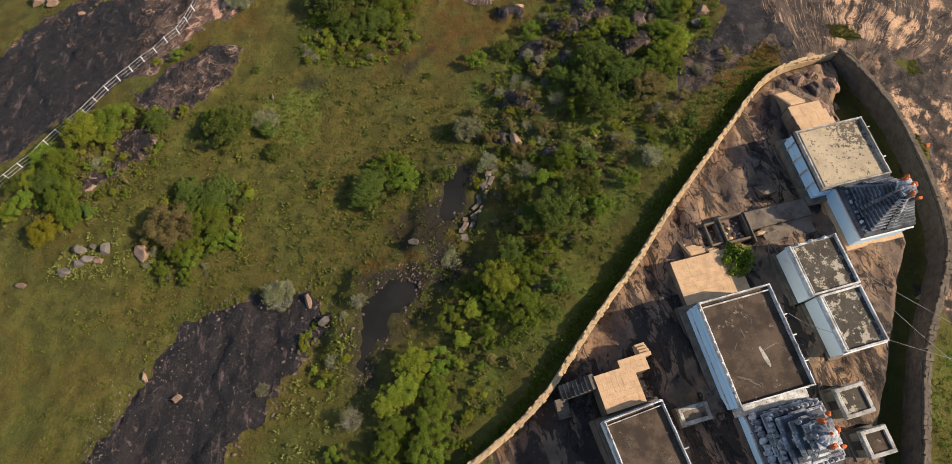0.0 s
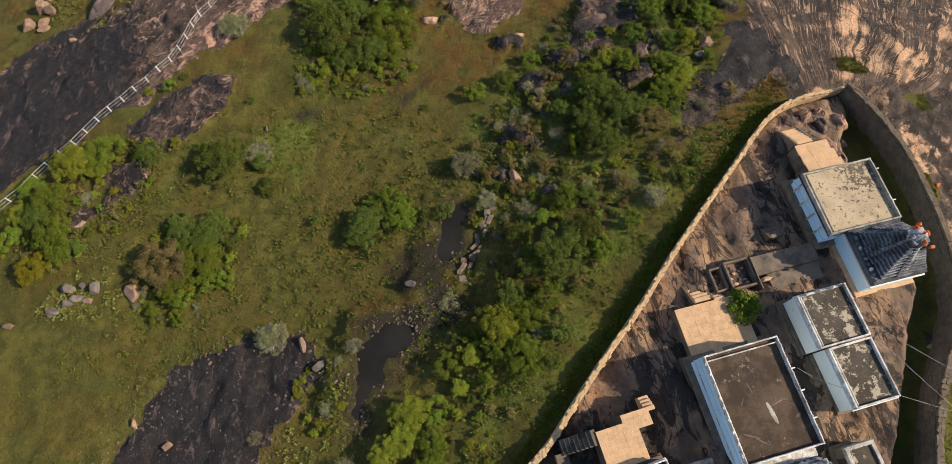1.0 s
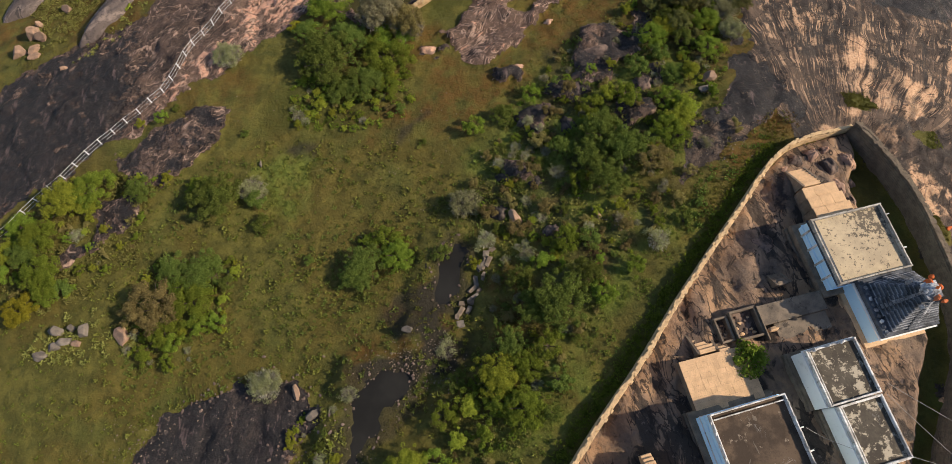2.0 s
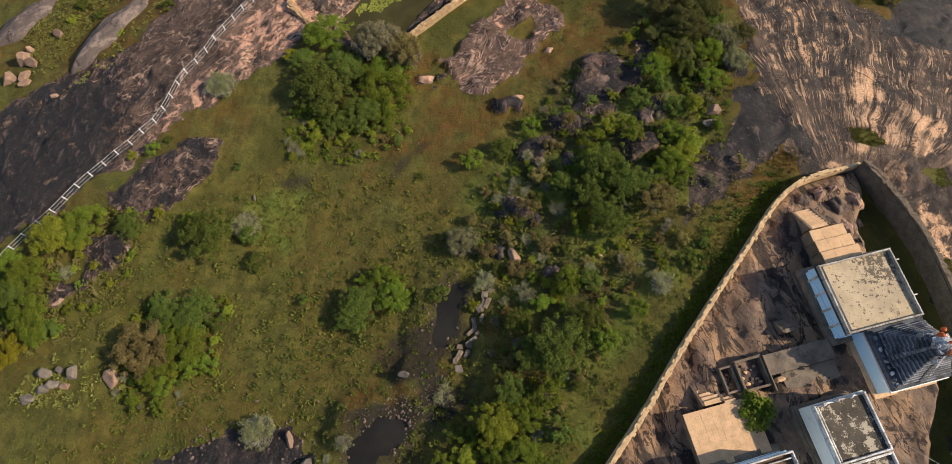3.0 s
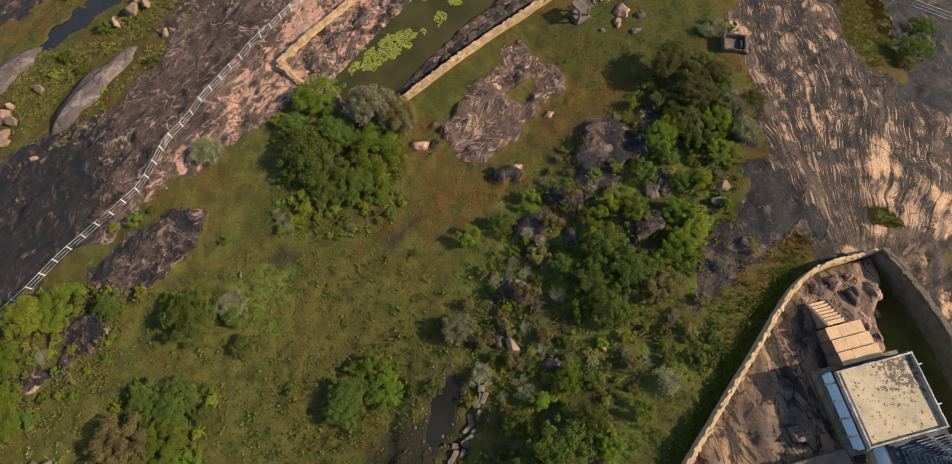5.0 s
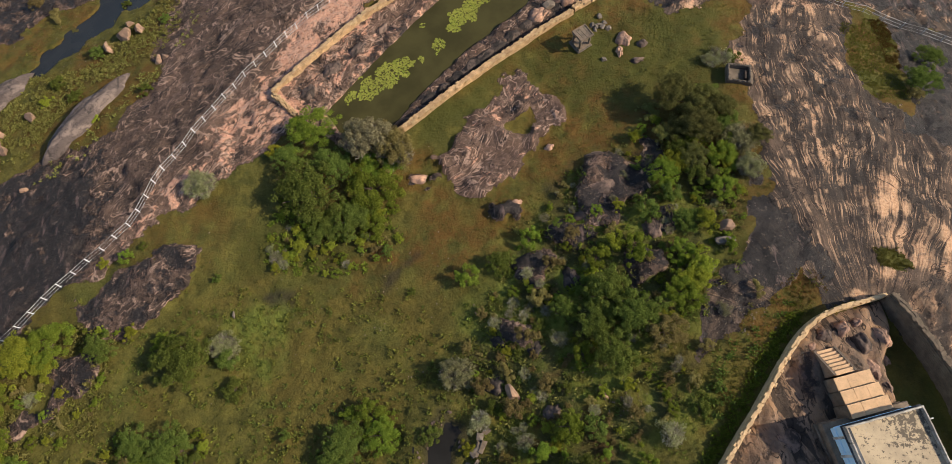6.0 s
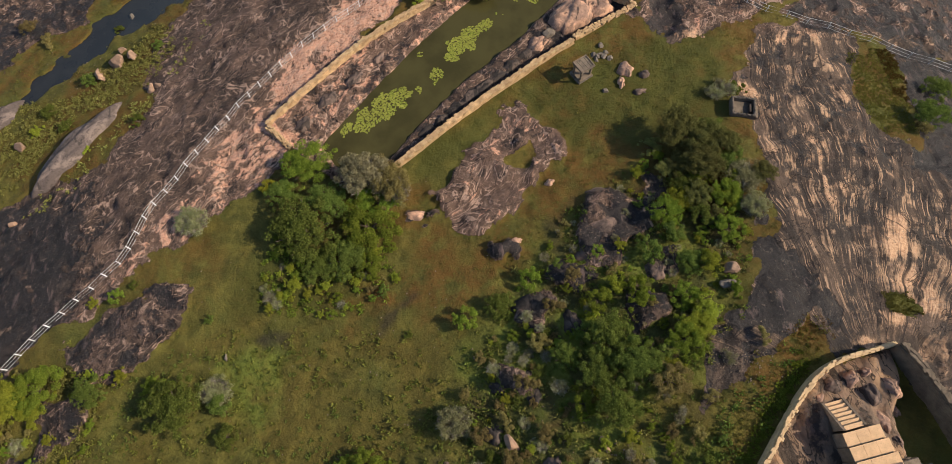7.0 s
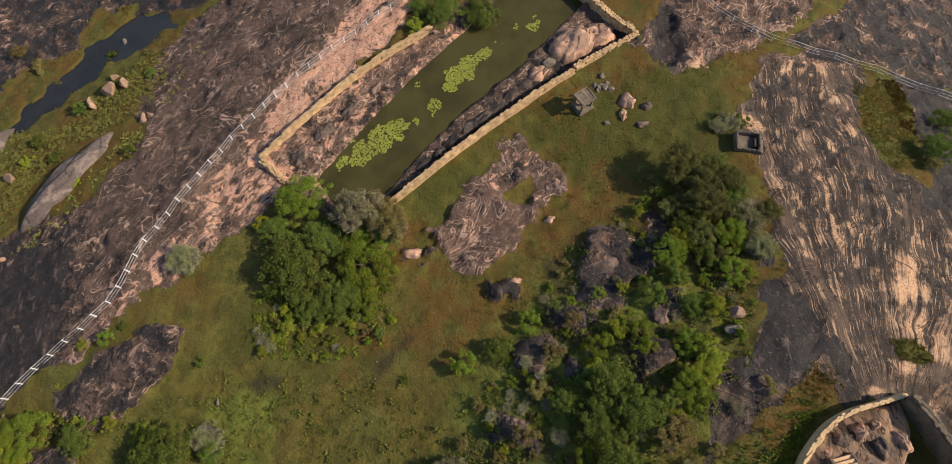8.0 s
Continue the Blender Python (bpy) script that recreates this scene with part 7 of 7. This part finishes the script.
# rock among the thicket
for n, (x, y, sx, sy, h, turn, kind) in enumerate(((15.6, 59.0, 4.0, 2.2, 0.8, 150, 1), (14.4, 55.6, 4.4, 3.6, 1.1, 120, 1), (12.9, 52.6, 2.8, 3.0, 0.8, 60, 1), (10.4, 50.2, 3.4, 2.2, 0.9, 20, 0), (7.0, 47.0, 3.6, 2.8, 1.0, 30, 0), (19.4, 50.4, 2.2, 2.0, 0.8, 70, 1), (18.0, 45.9, 3.4, 2.2, 0.6, 10, 1), (10.6, 45.0, 1.8, 2.6, 0.8, 10, 0), (5.0, 39.4, 2.6, 1.8, 0.8, 20, 0), (6.6, 37.8, 1.4, 1.8, 0.7, 0, 0), (2.7, 34.6, 1.8, 1.6, 0.8, 20, 0), (7.9, 31.8, 1.7, 1.3, 0.6, 30, 1), (3.2, 38.6, 1.5, 1.5, 0.7, 0, 0))):
    outcrop(x, y, sx * 1.2, sy * 1.2, h * 0.6, turn, BROWN_HUMP if kind else DARK_HUMP, "brown weathered rock slab among the bushes" if kind else "dark rain-stained rock among the bushes", 61 + n, follow=True)
# loose blocks at the tip and side of the cracked outcrop
for n, (x, y, sx, sy, h, turn) in enumerate(((-5.6, 57.9, 2.7, 1.5, 0.45, 10), (9.4, 61.6, 1.7, 1.3, 0.5, 50), (4.6, 53.8, 3.4, 1.2, 0.4, 30), (2.8, 52.9, 1.5, 0.8, 0.35, 20), (10.6, 66.0, 2.4, 1.8, 0.4, 130))):
    outcrop(x, y, sx, sy, h, turn, PINK_ROCK, "pinkish weathered granite block in the grass", 81 + n)


def pavilion(x, y, turn):
    """A small four-pillared stone pavilion with a slab roof."""
    root = base("stone_pavilion", x, y, at(x, y), turn, "small four-pillared stone pavilion with a slab roof", "pavilion")
    part("plinth", block(-1.05, 1.05, -1.0, 1.0, -0.5, 0.30, 0.05, 0.03), GREY_ROCK, root)
    part("plinth_course", block(-0.95, 0.95, -0.9, 0.9, 0.304, 0.46, 0.04, 0.02), PLINTH, root)
    for sx in (-1, 1):
        for sy in (-1, 1):
            cx, cy = sx * 0.72, sy * 0.66
            part("pillar", block(cx - 0.12, cx + 0.12, cy - 0.12, cy + 0.12, 0.464, 1.72, 0.04, 0.01), PLINTH, root)
            part("bracket", block(cx - 0.24, cx + 0.24, cy - 0.16, cy + 0.16, 1.724, 1.86, 0.04, 0.01), PLINTH, root)
    for sy in (-1, 1):
        part("beam", block(-0.98, 0.98, sy * 0.66 - 0.15, sy * 0.66 + 0.15, 1.864, 2.04, 0.03, 0.015), GREY_ROCK, root)
    for n in range(4):
        part("roof_slab", block(-1.02 + 0.51 * n + 0.012, -0.51 + 0.51 * n - 0.004, -0.95, 0.95, 2.044, 2.20, 0.015, 0.01, random.Random(n)), ROOF_GREY, root)
    for x0, x1, y0, y1 in ((-1.0, 1.0, 0.80, 0.95), (-1.0, 1.0, -0.95, -0.80), (0.85, 1.0, -0.79, 0.79), (-1.0, -0.85, -0.79, 0.79)):
        part("roof_kerb", block(x0, x1, y0, y1, 2.205, 2.30, 0.03, 0.02), PLINTH, root)


def roofless_cell(x, y, turn):
    """A little roofless stone cell, its walls worn to uneven heights."""
    root = base("roofless_cell", x, y, at(x, y), turn, "roofless square stone cell with grey earth floor", "ruin")
    rng = random.Random(12)
    for x0, x1, y0, y1 in ((-1.35, 1.35, 0.98, 1.2), (-1.35, 1.35, -1.2, -0.98), (1.12, 1.35, -0.975, 0.975), (-1.35, -1.12, -0.975, 0.975)):
        part("cell_wall", kerb(x0, x1, y0, y1, -0.5, 0.72, rng, 0.07), GREY_ROCK, root)
        for n in range(5):
            t = (n + 0.5) / 5
            part("coping_stone", rough_stone_at(x0 + (x1 - x0) * (t if x1 - x0 > 1 else 0.5), y0 + (y1 - y0) * (t if y1 - y0 > 1 else 0.5), 0.74, 800 + n, (0.44, 0.2, 0.16) if x1 - x0 > 1 else (0.2, 0.4, 0.16)), GREY_ROCK, root)
    part("floor", block(-1.1, 1.1, -0.96, 0.96, -0.4, 0.12, 0), ROOF_GREY, root)
    part("door_stone", block(0.72, 1.0, -0.55, 0.5, 0.124, 0.6, 0.05, 0.03), DARK_ROCK, root)
    part("outer_step", block(1.36, 1.66, -1.15, 0.35, -0.4, 0.45, 0.05, 0.04), PLINTH, root)


pavilion(13.9, 76.5, 34)
roofless_cell(31.6, 70.2, -8)
outcrop(19.2, 76.9, 2.2, 2.2, 0.6, 10, PINK_ROCK, "flat pale pinkish rock lying in the grass", 91, ledge=0.2, sink=0.0)
outcrop(18.6, 75.1, 0.9, 1.6, 0.5, 0, PINK_ROCK, "flat pale pinkish rock lying in the grass", 92, ledge=0.2, sink=0.0)
outcrop(21.4, 76.0, 1.6, 1.4, 0.55, 20, BROWN_HUMP, "small flat rock in the meadow", 93)
outcrop(20.7, 73.6, 2.2, 1.1, 0.5, 5, BROWN_HUMP, "small flat rock in the meadow", 94)
rng = random.Random(9)
for i in range(11):
    x, y = 16.0 + rng.uniform(-0.6, 1.8), 79.8 + rng.uniform(-1.2, 1.2)
    boulder(x, y, rng.uniform(0.4, 0.9), rng.uniform(0.4, 0.8), rng.uniform(0.3, 0.5), 1, rng.uniform(0, 180), "fallen grey building stone in the grass")
peb_v, peb_f = [], []
q = np.random.RandomState(44)
for cx, cy, rx, ry, count in ((-29, 4, 6.5, 9.5, 150), (-5.5, 18.2, 4.5, 2.6, 420), (-36.6, 1.5, 1.4, 5.0, 260), (-11.0, 8.6, 1.6, 3.0, 120), (26.0, 41.5, 3.0, 2.0, 160), (-32.0, 10.5, 3.5, 3.0, 120), (14.0, 33.0, 4.0, 2.0, 70), (-10, 45, 26, 16, 160), (-52, 84, 9, 8, 120)):
    x, y = q.normal(cx, rx * 0.6, count), q.normal(cy, ry * 0.6, count)
    z = hill(x, y)
    for i in range(count):
        r = q.uniform(0.03, 0.10)
        k = len(peb_v)
        peb_v += [(x[i] + r * a * q.uniform(0.7, 1.2), y[i] + r * b * q.uniform(0.7, 1.2), z[i] + r * c) for a, b, c in ((1, 0, 0.1), (0, 1, 0.1), (-1, 0, 0.1), (0, -1, 0.1), (0.1, 0.1, 0.8), (0.6, 0.6, 0.45), (-0.6, -0.6, 0.45))]
        peb_f += [[k, k + 5, k + 4], [k + 5, k + 1, k + 4], [k + 1, k + 2, k + 4], [k + 2, k + 6, k + 4], [k + 6, k + 3, k + 4], [k + 3, k, k + 4], [k, k + 1, k + 5], [k + 2, k + 3, k + 6]]
me = bpy.data.meshes.new("pebbles")
me.from_pydata(peb_v, [], peb_f)
me.materials.append(PLINTH)
tagged(new("pebbles", me), "loose grey pebbles scattered over wet ground", "pebbles", kind="stuff")
# rubble along the rim of the dark slab and round the pools
rub_v, rub_f = [], []
q = np.random.RandomState(52)
rims = [(BLACK_SLAB[:17], 150, 0.7), (POOLS[0], 60, 0.5), (POOLS[1], 50, 0.5), (BLACK_SLAB[6:14], 90, 1.2)]
unit_stone = rough_stone(611, (1, 1, 0.5), 0.05, 0, 7)
shape_v, shape_f = np.array([v.co[:] for v in unit_stone.verts]), [[v.index for v in f.verts] for f in unit_stone.faces]
for o, count, wide in rims:
    line = resample(o, 0.1, 1)
    for i in q.randint(0, len(line), count):
        x, y = line[i] + q.normal(0, wide, 2)
        r, a = q.uniform(0.10, 0.34), q.uniform(0, 6.3)
        m = np.array([[math.cos(a), -math.sin(a), 0], [math.sin(a), math.cos(a), 0], [0, 0, 1]])
        k = len(rub_v)
        rub_v += ((shape_v * np.array([r * q.uniform(0.7, 1.6), r, r * 0.8])) @ m.T + np.array([x, y, at(x, y) + 0.05])).tolist()
        rub_f += [[k + n for n in f] for f in shape_f]
me = bpy.data.meshes.new("rubble")
me.from_pydata(rub_v, [], rub_f)
me.materials.append(RUBBLE)
tagged(new("rubble", me), "broken reddish-grey rubble along the rim of the slab", "rubble", kind="stuff")
# broken dressed stones beside the narrow pool
for i in range(17):
    t = i / 16
    x, y = -1.3 + 3.0 * t + rng.uniform(-0.7, 0.6), 22.6 + 7.4 * t + rng.uniform(-0.3, 0.3)
    sx, sy, turn = rng.uniform(0.5, 1.5), rng.uniform(0.35, 0.7), 68 + rng.uniform(-35, 35)
    ob = new("ruined_block", mesh_of(block(-sx / 2, sx / 2, -sy / 2, sy / 2, -0.3, rng.uniform(0.15, 0.4), 0.07, 0.06, random.Random(i)), "ruined_block", PLINTH if i % 3 else GREY_ROCK))
    ob.matrix_world = pose(x, y, at(x, y), rng.uniform(-5, 5), rng.uniform(-5, 5), turn)
    tagged(ob, "fallen dressed granite block beside the pool", "stone block", "fallen blocks beside the pool")

# ---- cables over the yard ----
for a, b in (((33.0, 14.8, 13.2), (46, 2, 12.0)), ((33.3, 15.6, 13.2), (50, 6, 12.0)), ((33.6, 10.2, 13.0), (48, 6.4, 12.0)), ((26.0, 12.2, 13.4), (29.6, 10.6, 13.1))):
    a, b = Vector(a), Vector(b)
    pts = [a.lerp(b, t / 10) - Vector((0, 0, 0.5 * math.sin(math.pi * t / 10))) for t in range(11)]
    ob = new("cable", mesh_of(rail(pts, 0.018, 4), "cable", CABLE))
    tagged(ob, "thin slack overhead cable over the temple yard", "cable")
